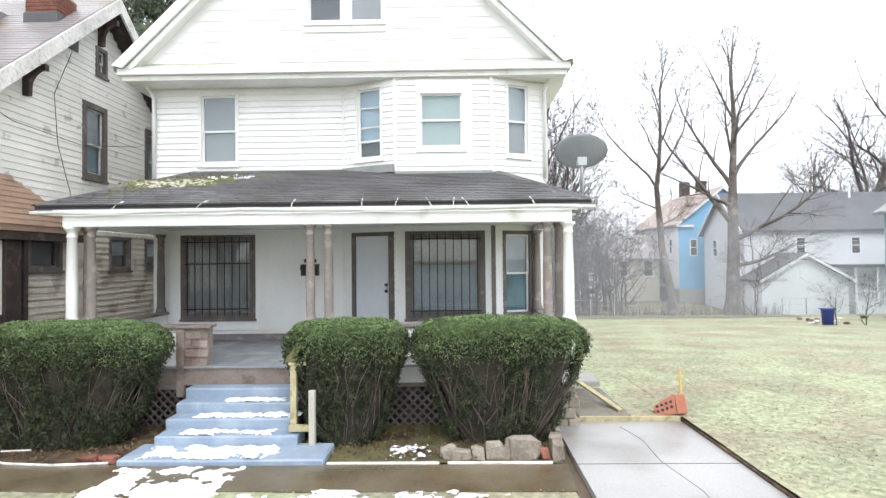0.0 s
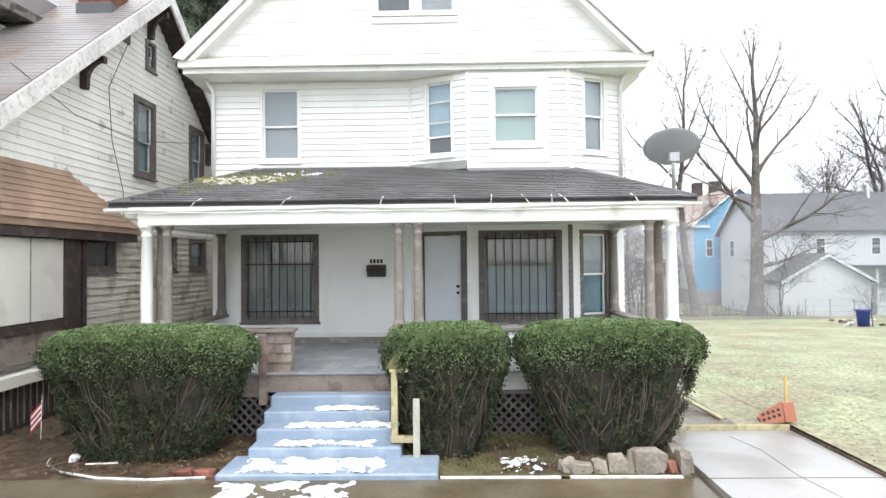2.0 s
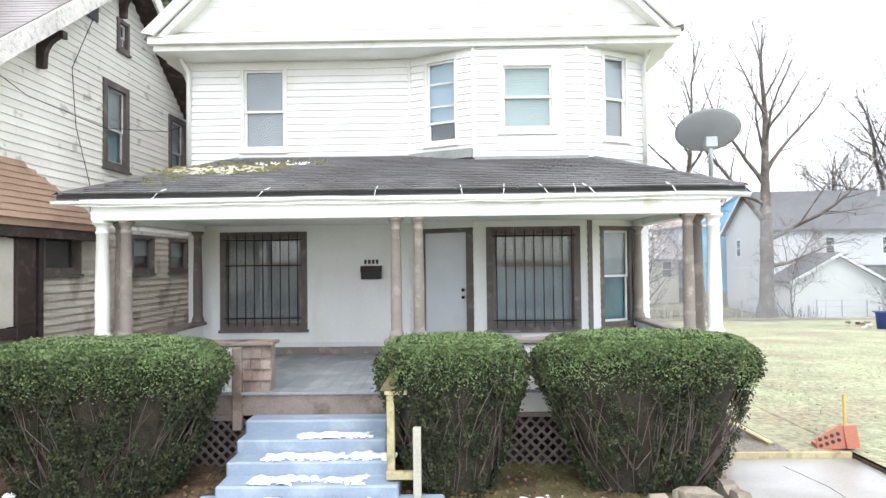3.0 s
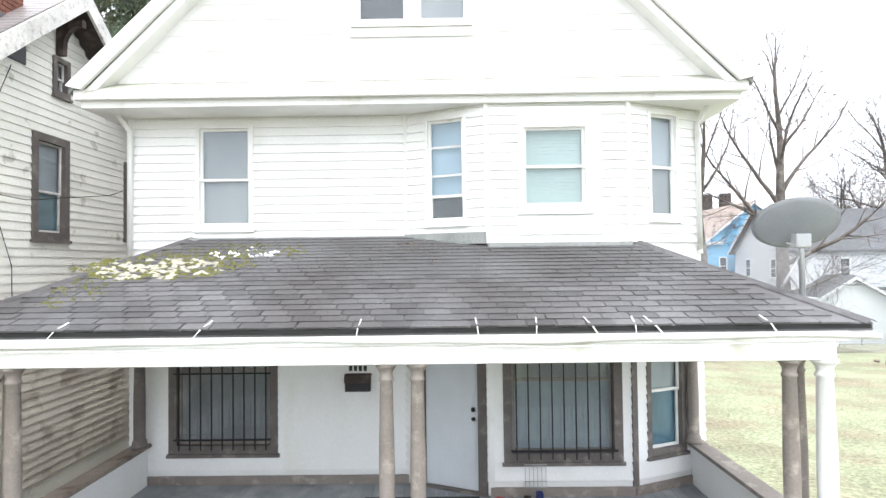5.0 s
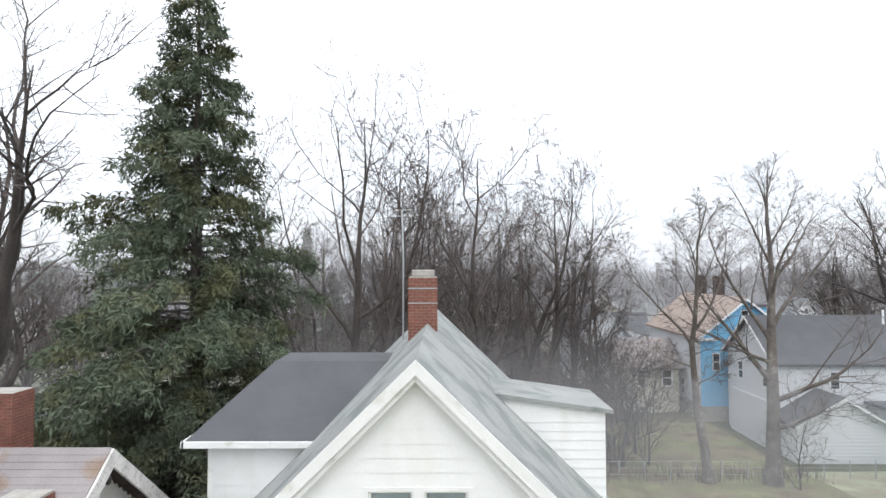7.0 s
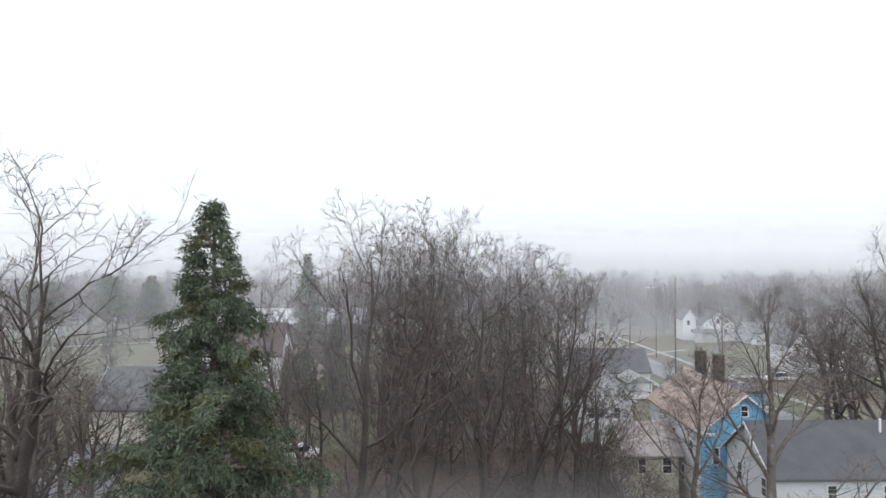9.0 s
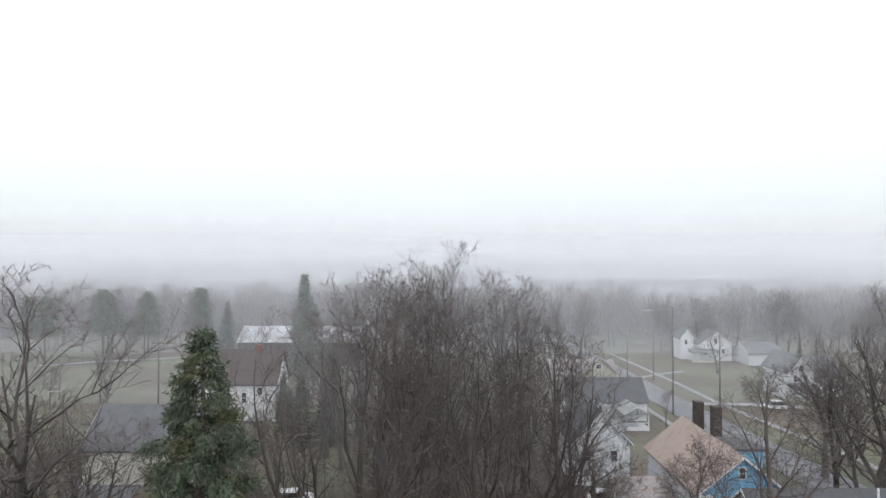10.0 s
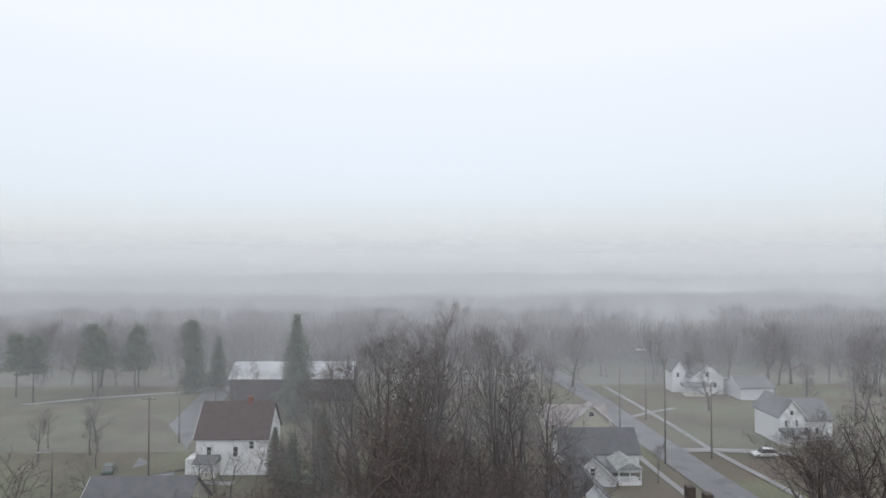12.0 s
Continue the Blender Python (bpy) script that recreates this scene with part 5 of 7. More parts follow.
RX = -5.50
for s, run in ((-1, 5.35), (1, 5.6)):
    # roof slope with visible courses
    bm = bmesh.new()
    y1 = NRY + s * run
    zt, z1 = NTOP + 0.22, NTOP + 0.22 - NSL * run
    poly = [(NRY, zt), (y1, z1), (y1, z1 - 0.13), (NRY, zt - 0.13)]
    prism(bm, poly, -14.4, RX, lambda p, q, hh: (hh, p, q))
    nroof = part("roof", bm, SHINGLE_BROWN, nb, "faded brown shingle roof slope")
    bm = bmesh.new()
    length = math.hypot(run, z1 - zt)
    n = int(length / 0.14)
    for c in range(n):
        f0, f1 = c / n, (c + 1.1) / n
        p0, p1 = (NRY + s * run * f0, zt + (z1 - zt) * f0), (NRY + s * run * f1, zt + (z1 - zt) * f1)
        x = -14.4
        while x < RX:
            xe = min(RX, x + random.choice((0.9, 1.0, 1.1)))
            k = random.uniform(0.010, 0.018)
            q = [bm.verts.new(v) for v in ((x, p0[0], p0[1] + 0.004), (xe, p0[0], p0[1] + 0.004), (xe, p1[0], p1[1] + k), (x, p1[0], p1[1] + k), (xe, p1[0], p1[1] - 0.005), (x, p1[0], p1[1] - 0.005))]
            bm.faces.new(q[:4])
            bm.faces.new((q[3], q[2], q[4], q[5]))
            x = xe + 0.006
    tagged(part("shingle_layer", bm, SHINGLE_BROWN, nroof), kind="stuff")
    # rake board, soffit
    bm = bmesh.new()
    poly = [(NRY, zt - 0.015), (y1, z1 - 0.015), (y1, z1 - 0.36), (NRY, zt - 0.34)]
    prism(bm, poly, RX + 0.002, RX + 0.05, lambda p, q, hh: (hh, p, q))
    part("rake_board", bm, OLD_TRIM, nb, "peeling white rake board")
    bm = bmesh.new()
    poly = [(NRY, zt - 0.14), (y1, z1 - 0.14), (y1, z1 - 0.17), (NRY, zt - 0.17)]
    prism(bm, poly, NX, RX - 0.07, lambda p, q, hh: (hh, p, q))
    part("rake_soffit", bm, DARK_WOOD, nb)


def eave_bracket(y, z):
    bm = bmesh.new()
    pts = [(0.0, 0.0), (0.44, 0.0), (0.44, -0.12)] + [(0.42 - 0.30 * math.sin(a * 0.26), -0.09 - 0.36 * (1 - math.cos(a * 0.26))) for a in range(1, 6)] + [(0.12, -0.58), (0.0, -0.58)]
    prism(bm, pts, -0.05, 0.05, lambda p, q, hh: (NX + 0.02 + p, y + hh, z + q))
    part("eave_bracket", bm, DARK_WOOD, nb, "carved dark eave bracket")


eave_bracket(-0.75, 6.22)
eave_bracket(NRY, 8.0)
eave_bracket(4.4, 5.7)
nch = brick_stack("chimney", "short red brick chimney on the neighbouring roof", -6.62, -5.98, 0.15, 0.75, 7.0, 8.08)
boxpart("lead_flashing", (-6.66, -5.94, 0.11, 0.79, 7.0, 7.62), SHINGLE_DARK, nch, "dark flashing round the chimney foot", 0.02)
brick_stack("chimney", "tall dark red brick chimney behind the ridge", -9.7, -8.95, 3.7, 4.35, 6.0, 9.0)
# front dormer
bm = bmesh.new()
prism(bm, [(-3.4, 4.5), (-0.25, 6.9), (-3.4, 6.9)], -9.9, -7.55, lambda p, q, hh: (hh, p, q))
nd = part("dormer", bm, CREAM, nb, "small front dormer with cream boards")
clapboards(Side((-7.55, -3.4), (-7.55, -0.2)), 5.0, 6.9, 0.132, [], CREAM, nd, lambda z: (0.02, max(0.06, (z - 4.5) / 0.762)), lap=0.018)
bm = bmesh.new()
prism(bm, [(-3.9, 6.9), (0.3, 7.05), (0.3, 7.22), (-3.9, 7.08)], -10.3, -7.1, lambda p, q, hh: (hh, p, q))
part("dormer_eave", bm, GREY_EAVE, nd, "weathered grey dormer eave")
bm = bmesh.new()
prism(bm, [(-3.95, 7.085), (0.35, 7.23), (0.9, 7.75), (-3.95, 7.6)], -10.3, -7.3, lambda p, q, hh: (hh, p, q))
part("dormer_roof", bm, SHINGLE_BROWN, nd)
snow_bm = bmesh.new()
prism(snow_bm, [(-1.6, 7.70), (0.7, 7.765), (0.7, 7.80), (-1.6, 7.735)], -8.6, -7.32, lambda p, q, hh: (hh, p, q))
tagged(part("roof_snow", snow_bm, SNOW), "strip of snow on the neighbouring dormer roof", "snow", kind="stuff")

# skirt roof and closed side porch of the neighbour
bm = bmesh.new()
PXE = -5.62
vs = [bm.verts.new(p) for p in ((NX + 0.02, -9.0, 4.12), (NX + 0.02, -1.05, 4.06), (PXE, 0.55, 3.2), (PXE, -9.0, 3.2), (PXE, 0.55, 3.08), (PXE, -9.0, 3.08), (NX + 0.02, 0.55, 3.2), (NX + 0.02, 0.55, 3.08), (NX + 0.02, -9.0, 3.08))]
for f in ((0, 3, 2, 1), (1, 2, 6), (3, 5, 4, 2), (2, 4, 7, 6), (4, 5, 8, 7)):
    bm.faces.new([vs[i] for i in f])
sk = part("porch_roof", bm, SHINGLE_RUST, nb, "rust-brown shingle porch roof with broken edge")
bm = bmesh.new()
for c in range(9):
    f0, f1 = c / 9, (c + 1.08) / 9
    y_end = -1.05 + 1.6 * f0
    y = -9.0
    while y < y_end:
        ye = min(y_end, y + random.uniform(0.5, 1.0))
        p0 = (NX + 0.02 + (PXE - NX - 0.02) * f0, 4.1 - 0.9 * f0)
        p1 = (NX + 0.02 + (PXE - NX - 0.02) * f1, 4.1 - 0.9 * f1)
        q = [bm.verts.new(v) for v in ((p0[0] + 0.01, y, p0[1]), (p0[0] + 0.01, ye, p0[1]), (p1[0] + 0.028, ye, p1[1]), (p1[0] + 0.028, y, p1[1]), (p1[0] + 0.005, ye, p1[1]), (p1[0] + 0.005, y, p1[1]))]
        bm.faces.new(q[:4])
        bm.faces.new((q[3], q[2], q[4], q[5]))
        y = ye + 0.01
tagged(part("shingle_layer", bm, SHINGLE_RUST, sk), kind="stuff")
PX = -5.76
boxpart("porch_fascia", (PX - 0.1, PXE - 0.02, -9.0, 0.5, 2.92, 3.07), DARK_WOOD, nb)
y = -8.8
while y < -1.6:
    boxpart("porch_panel", (PX - 0.05, PX, y, min(y + 0.92, -1.5), 1.62, 2.9), STUCCO, nb, "cream sheet panel closing the porch side")
    boxpart("panel_batten", (PX - 0.045, PX + 0.012, y + 0.92, y + 0.935, 1.62, 2.9), TAUPE, nb)
    y += 0.94
boxpart("porch_post", (PX - 0.12, PX + 0.04, -1.48, -1.1, 0.9, 2.92), DARK_WOOD, nb, "dark brown square porch post", 0.01)
boxpart("porch_post", (PX - 0.1, PX, -0.98, -0.88, 0.3, 2.92), DARK_WOOD, nb, bevel=0.01)
boxpart("porch_rail", (PX - 0.08, PX + 0.03, -9.0, -1.1, 1.46, 1.6), DARK_WOOD, nb)
boxpart("porch_apron", (PX - 0.06, PX - 0.01, -9.0, -1.1, 1.02, 1.45), TAUPE_WOOD, nb)
boxpart("porch_floor", (-9.0, PX + 0.12, -9.0, -1.0, 0.72, 0.90), STUCCO, nb, "pale concrete porch floor edge", 0.01)
# dark sheet added behind the porch side, so its gaps look shaded
boxpart("porch_backing", (PX - 0.5, PX - 0.42, -9.0, -0.9, -0.05, 2.9), DARK_WOOD, nb)
for i in range(60):
    yy = -9.0 + i * 0.13
    NS.part("lattice_strip", (nv(yy), nv(yy) + 0.05, PX - NX - 0.06, PX - NX - 0.03, 0.02, 0.71), DARK_WOOD, nb)
boxpart("porch_roof_core", (-9.0, PX - 0.12, -9.0, -3.35, 3.0, 3.1), DARK_WOOD, nb)
boxpart("porch_corner_board", (NX, NX + 0.06, -1.0, -0.86, 0.3, 3.1), DARK_WOOD, nb)
# cables on the neighbour's wall
bm = bmesh.new()
tube(bm, [(-5.55, -2.9, 5.35), (-5.5, -1.6, 4.95), (-5.35, 0.0, 4.85), (-4.9, 1.2, 5.05), (-3.98, 1.9, 5.6)], 0.006, 5)
tagged(part("cable", bm, RUBBER), "black service cable slung between the two houses", "cable")
bm = bmesh.new()
tube(bm, [(RX + 0.01, -0.1, 6.7), (NX + 0.06, 0.0, 5.9), (NX + 0.05, 0.12, 4.9), (NX + 0.05, 0.5, 3.95), (NX + 0.05, 0.52, 3.3)], 0.006, 5)
tagged(part("cable", bm, RUBBER), "thin black cable hanging down the neighbouring wall", "cable")

# little flag on a stick
flag = thing("garden_flag", "small striped flag on a thin stick in the mud", "flag", at=(-5.1, -2.9, 0.05))
bm = bmesh.new()
tube(bm, [(0, 0, 0), (0.02, 0, 0.62)], 0.006, 5)
part("stick", bm, FAR_WHITE, flag)
for i in range(7):
    bm = bmesh.new()
    prism(bm, [(0.015 - 0.2 * 0, 0.5 - 0.04 * i), (0.015, 0.54 - 0.04 * i), (-0.14, 0.36 - 0.04 * i), (-0.14, 0.32 - 0.04 * i)], -0.004, 0.004, lambda p, q, hh: (p, hh, q))
    part("stripe", bm, RED_CLOTH if i % 2 == 0 else FAR_WHITE, flag)


# ---- trees ----
def grow(seed, height, r0, fork=0.35, kids=(7, 6, 5, 4), spread=(38, 42, 45, 50), shrink=(0.62,), lean=0.0, upward=0.25, crook=0.12, min_r=0.008, thin=(0.34, 0.55), coarse=False, bark=None, twig=None, arms=()):
    """A bare tree as two meshes: the tapered trunk, and the crown of limbs and twigs."""
    rng = random.Random(seed)
    built = ([], []), ([], [])
    shade = []

    def limb(start, d, length, r, level):
        vs, fs = built[min(level, 1)]
        n = ((8, 3, 2, 1, 1) if coarse else (14, 8, 4, 2, 1))[level]
        sides = ((4, 3, 2, 2, 2) if coarse else (8, 5, 3, 2, 2))[level]
        p, pts = start.copy(), []
        end_r = max(min_r * 0.6, r * (0.05 if level == 0 else 0.14))
        for i in range(n + 1):
            pts.append((p.copy(), max(min_r * 0.6, r + (end_r - r) * (i / n) ** (0.9 if level == 0 else 0.8))))
            bend = crook * (0.6 if level == 0 else 1.25)
            d = (d + Vector((rng.gauss(0, bend), rng.gauss(0, bend), rng.gauss(0, bend * 0.6) + upward * (0.05 if level == 0 else 0.12)))).normalized()
            p = p + d * (length / n)
        base = len(vs)
        for i, (q, rr) in enumerate(pts):
            dd = (pts[min(i + 1, n)][0] - pts[max(i - 1, 0)][0]).normalized()
            u = dd.orthogonal().normalized()
            w = dd.cross(u)
            flare = 1.35 if (level == 0 and i == 0) else 1.0
            vs.extend(tuple(q + rr * flare * (math.cos(6.2832 * k / sides) * u + math.sin(6.2832 * k / sides) * w)) for k in range(sides))
        for i in range(n):
            for k in range(1 if sides == 2 else sides):
                j = (k + 1) % sides
                a, b = base + i * sides, base + (i + 1) * sides
                fs.append((a + k, a + j, b + j, b + k))
                if level:
                    shade.append(1 if level < 3 else 0)
        if level >= len(kids):
            return
        for f, tilt_, az_, reach in (arms if level == 0 else ()):
            k = min(n - 1, int(f * n))
            q = pts[k][0].lerp(pts[k + 1][0], f * n - k)
            a, b = radians(tilt_), radians(az_)
            limb(q, Vector((math.sin(a) * math.cos(b), math.sin(a) * math.sin(b), math.cos(a))), reach, min(pts[k][1] * 0.6, 0.022 * reach), 1)
        if level == 0 and arms:
            return
        count = kids[level] + rng.choice((-1, 0, 0, 1))
        for c in range(max(1, count)):
            lo = fork if level == 0 else 0.22
            f = lo + (0.97 - lo) * ((c + rng.uniform(0.1, 0.95)) / max(1, count))
            k = min(n - 1, int(f * n))
            q = pts[k][0].lerp(pts[k + 1][0], f * n - k)
            dd = (pts[k + 1][0] - pts[k][0]).normalized()
            side_dir = dd.orthogonal().normalized()
            side_dir.rotate(Matrix.Rotation(c * 2.4 + rng.uniform(-0.5, 0.5), 3, dd))
            ang = radians(spread[level] * rng.uniform(0.6, 1.3))
            nd_ = (dd * math.cos(ang) + side_dir * math.sin(ang)).normalized()
            reach = length * shrink[min(level, len(shrink) - 1)] * rng.uniform(0.65, 1.15) * (1.25 - 0.7 * f)
            limb(q, nd_, reach, max(min_r, min(pts[k][1] * rng.uniform(*thin), 0.036 * reach)), level + 1)

    limb(Vector((0, 0, -0.2)), Vector((lean, 0, 1)).normalized(), height, r0, 0)
    out = []
    for nm, (vs, fs) in zip(("trunk", "crown"), built):
        me = bpy.data.meshes.new(nm)
        me.from_pydata(vs, [], fs)
        me.materials.append((bark or BARK) if nm == "trunk" else (twig or TWIG))
        if nm == "crown":
            me.materials.append(bark or BARK)
            me.polygons.foreach_set("material_index", shade)
        me.polygons.foreach_set("use_smooth", [True] * len(me.polygons))
        out.append(me)
    return out


HB = {"bark": HERO_BARK, "twig": mat("grey_brown_twig", (0.10, 0.082, 0.076), 0.9, 0.2, 0.2, 0.2, 10, 0)}
MB = {"bark": mat("mid_grey_bark", (0.085, 0.073, 0.067), 0.9, 0.2, 0.6, 0.25, 12, 0.5), "twig": HB["twig"]}
ARMS_SLIM = ((0.36, 70, 10, 2.6), (0.42, 75, 185, 3.0), (0.50, 36, 175, 7.4), (0.55, 20, -10, 7.0), (0.60, 42, 160, 4.0), (0.66, 36, 15, 4.2), (0.72, 32, 100, 3.6), (0.78, 32, 200, 3.4), (0.85, 28, 20, 2.8), (0.91, 25, 240, 2.2))
ARMS_BROAD = ((0.17, 80, 5, 7.2), (0.25, 70, -15, 8.4), (0.30, 40, 170, 9.0), (0.36, 72, 190, 6.0), (0.42, 30, 165, 8.0), (0.46, 40, 15, 8.4), (0.51, 28, 95, 6.2), (0.55, 35, 265, 6.2), (0.60, 32, 5, 6.4),
              (0.66, 28, 180, 6.0), (0.72, 28, 20, 4.8), (0.78, 25, 200, 4.2), (0.84, 25, 90, 3.2), (0.90, 20, -20, 2.6))
TREES = [grow(s, h, r, fk, k, sp, sh, ln, up, cr, mr, th, **kw) for s, h, r, fk, k, sp, sh, ln, up, cr, mr, th, kw in (
    (61, 17.6, 0.34, 0.30, (9, 10, 7, 4), (44, 42, 46, 52), (0.36, 0.52, 0.55, 0.6), -0.01, 0.45, 0.11, 0.014, (0.38, 0.6), {**HB, "arms": ARMS_SLIM}),
    (64, 21.0, 0.50, 0.24, (9, 10, 7, 4), (50, 42, 46, 52), (0.44, 0.52, 0.55, 0.6), 0.11, 0.45, 0.085, 0.014, (0.38, 0.6), {**HB, "arms": ARMS_BROAD}),
    (13, 21.0, 0.30, 0.26, (11, 6, 4, 3), (38, 42, 46, 50), (0.42, 0.52, 0.5, 0.55), 0.0, 0.5, 0.12, 0.017, (0.5, 0.75), {}),
    (14, 20.0, 0.36, 0.22, (10, 6, 4, 3), (44, 44, 46, 50), (0.50, 0.52, 0.5, 0.55), 0.02, 0.45, 0.14, 0.017, (0.5, 0.75), {}),
    (15, 14.0, 0.30, 0.14, (11, 7, 5, 3), (46, 44, 46, 50), (0.62, 0.52, 0.5, 0.55), -0.03, 0.45, 0.14, 0.012, (0.5, 0.75), {}),
    (16, 4.5, 0.06, 0.05, (9, 6, 6), (45, 45, 48), (0.65, 0.6, 0.6), 0.0, 0.5, 0.16, 0.008, (0.45, 0.7), {}),
    (17, 16.0, 0.42, 0.22, (11, 7, 6), (46, 44, 50), (0.52, 0.52, 0.55), 0.02, 0.45, 0.13, 0.03, (0.45, 0.7), {}),
    (23, 15.5, 0.44, 0.18, (12, 7, 6, 4), (42, 46, 50, 55), (0.56, 0.5, 0.5, 0.55), 0.0, 0.45, 0.15, 0.012, (0.55, 0.8), MB),
    (18, 15.0, 0.32, 0.35, (12, 6, 6), (40, 44, 50), (0.42, 0.52, 0.55), 0.0, 0.5, 0.12, 0.03, (0.45, 0.7), {}),
)]


def tree(i, x, y, scale, rz, label, group="", tall=1.0):
    t = thing("bare_tree", label, "tree", group, at=(x, y, ground_z(x, y)))
    t.scale = (scale, scale, scale * tall)
    t.rotation_euler = (0, 0, rz)
    for nm, me in zip(("trunk", "crown"), TREES[i]):
        ob = new(nm, me)
        ob.parent = t
    return t


tree(0, 16.5, 26.4, 1.0, 0.0, "slim bare tree standing behind the lawn")
tree(1, 20.15, 26.0, 1.0, 0.0, "large bare spreading tree behind the lawn")
tree(5, 21.2, 25.0, 1.1, 1.0, "thin sapling beside the large tree")
tree(7, 42, 46, 1.4, 0.9, "wide bare tree beside the grey house", tall=1.05)
tree(4, 50, 56, 1.5, 2.5, "dense bare tree by the street")
tree(4, 46, 57, 1.3, 0.3, "dense bare tree by the street")
tree(4, 58, 64, 1.4, 1.5, "dense bare tree by the street")
tree(7, 60, 74, 0.9, 4.1, "wide bare tree beside the road")
tree(7, -23.6, 19, 1.36, 0.86, "tall bare tree behind the neighbouring house", tall=1.12)
tree(4, -27, 27, 1.2, 1.2, "bare tree in the back yards")
tree(4, -20, 33, 1.0, 3.2, "reddish bare tree in the back yards")
tree(0, -15, 36, 0.75, 5.2, "slim bare tree in the back yards")
tree(3, -6.2, 30.5, 1.22, 0.3, "tall thin bare tree at the edge of the woods")
tree(2, -9.5, 33, 1.08, 1.9, "tall thin bare tree at the edge of the woods")
tree(3, -2.0, 34, 1.12, 3.3, "tall thin bare tree at the edge of the woods")
tree(2, -4.4, 29.6, 1.18, 5.0, "tall thin bare tree at the edge of the woods")
for x, y, k, i in ((-72, 112, 0.55, 8), (-80, 108, 0.6, 8), (-66, 104, 0.45, 8), (-76, 121, 0.6, 6), (-84, 117, 0.5, 8), (-50, 151, 0.8, 8), (-36, 149, 0.85, 6), (-29, 152, 0.8, 8), (-56, 154, 0.7, 6), (-38, 91, 0.5, 4), (-34.5, 89, 0.55, 4), (-42, 94, 0.45, 4), (-57, 86, 0.5, 4)):
    tree(i, x, y, k, x, "small bare tree beside the park road", "trees by the park road")
tree(0, 41.0, 94.3, 0.42, 1.0, "small bare street tree")
rw = random.Random(77)
for x, y, k, i in ((8.2, 34, 0.98, 3), (10.4, 36.5, 0.95, 2), (11.6, 33.0, 0.78, 4), (13.2, 37.5, 0.72, 3), (14.4, 35.2, 0.6, 4), (6.0, 35.5, 1.05, 2), (3.0, 33.5, 1.12, 3), (12.4, 30.2, 0.5, 4), (9.4, 30.0, 0.6, 4)):
    tree(i, x, y, k, x * 1.7, "bare tree at the near edge of the wood", "trees of the wood")
for k in range(34):
    tree(5, rw.uniform(5.5, 17), rw.uniform(28.2, 41), rw.uniform(0.7, 1.7), rw.uniform(0, 6.28), "bare reddish-brown shrub under the trees", "undergrowth shrubs")
for k in range(76):
    y = 33 + 72 * (k / 76) ** 0.8 + rw.uniform(-2, 2)
    lo, hi = -16 - 0.05 * (y - 30), min(20.5, 13.5 + 0.13 * (y - 30))
    x = rw.uniform(lo, hi)
    if (x > 14 and y < 62) or (x < -8 and 52 < y < 64 and k % 3):
        continue
    edge = min(x - lo, hi - x)
    top = (1.15 if y > 60 else 0.86) * rw.uniform(0.7, 1.15) * (0.78 if edge < 4 else 1.0)
    tree(rw.choice((2, 3, 3, 4)), x, y, top, rw.uniform(0, 6.28), "bare tree in the dense winter wood", "trees of the wood")
tree(3, 0.4, 84, 1.5, 2.0, "tallest bare tree in the wood", "trees of the wood")
tree(4, 19.2, 86, 1.5, 1.0, "round-topped bare tree in the wood", "trees of the wood")
for k in range(64):
    y = rw.uniform(28, 95)
    x = rw.uniform(-12 - 0.2 * y, 16)
    tree(5, x, y, rw.uniform(1.0, 2.4), rw.uniform(0, 6.28), "bare reddish-brown shrub under the trees", "undergrowth shrubs")


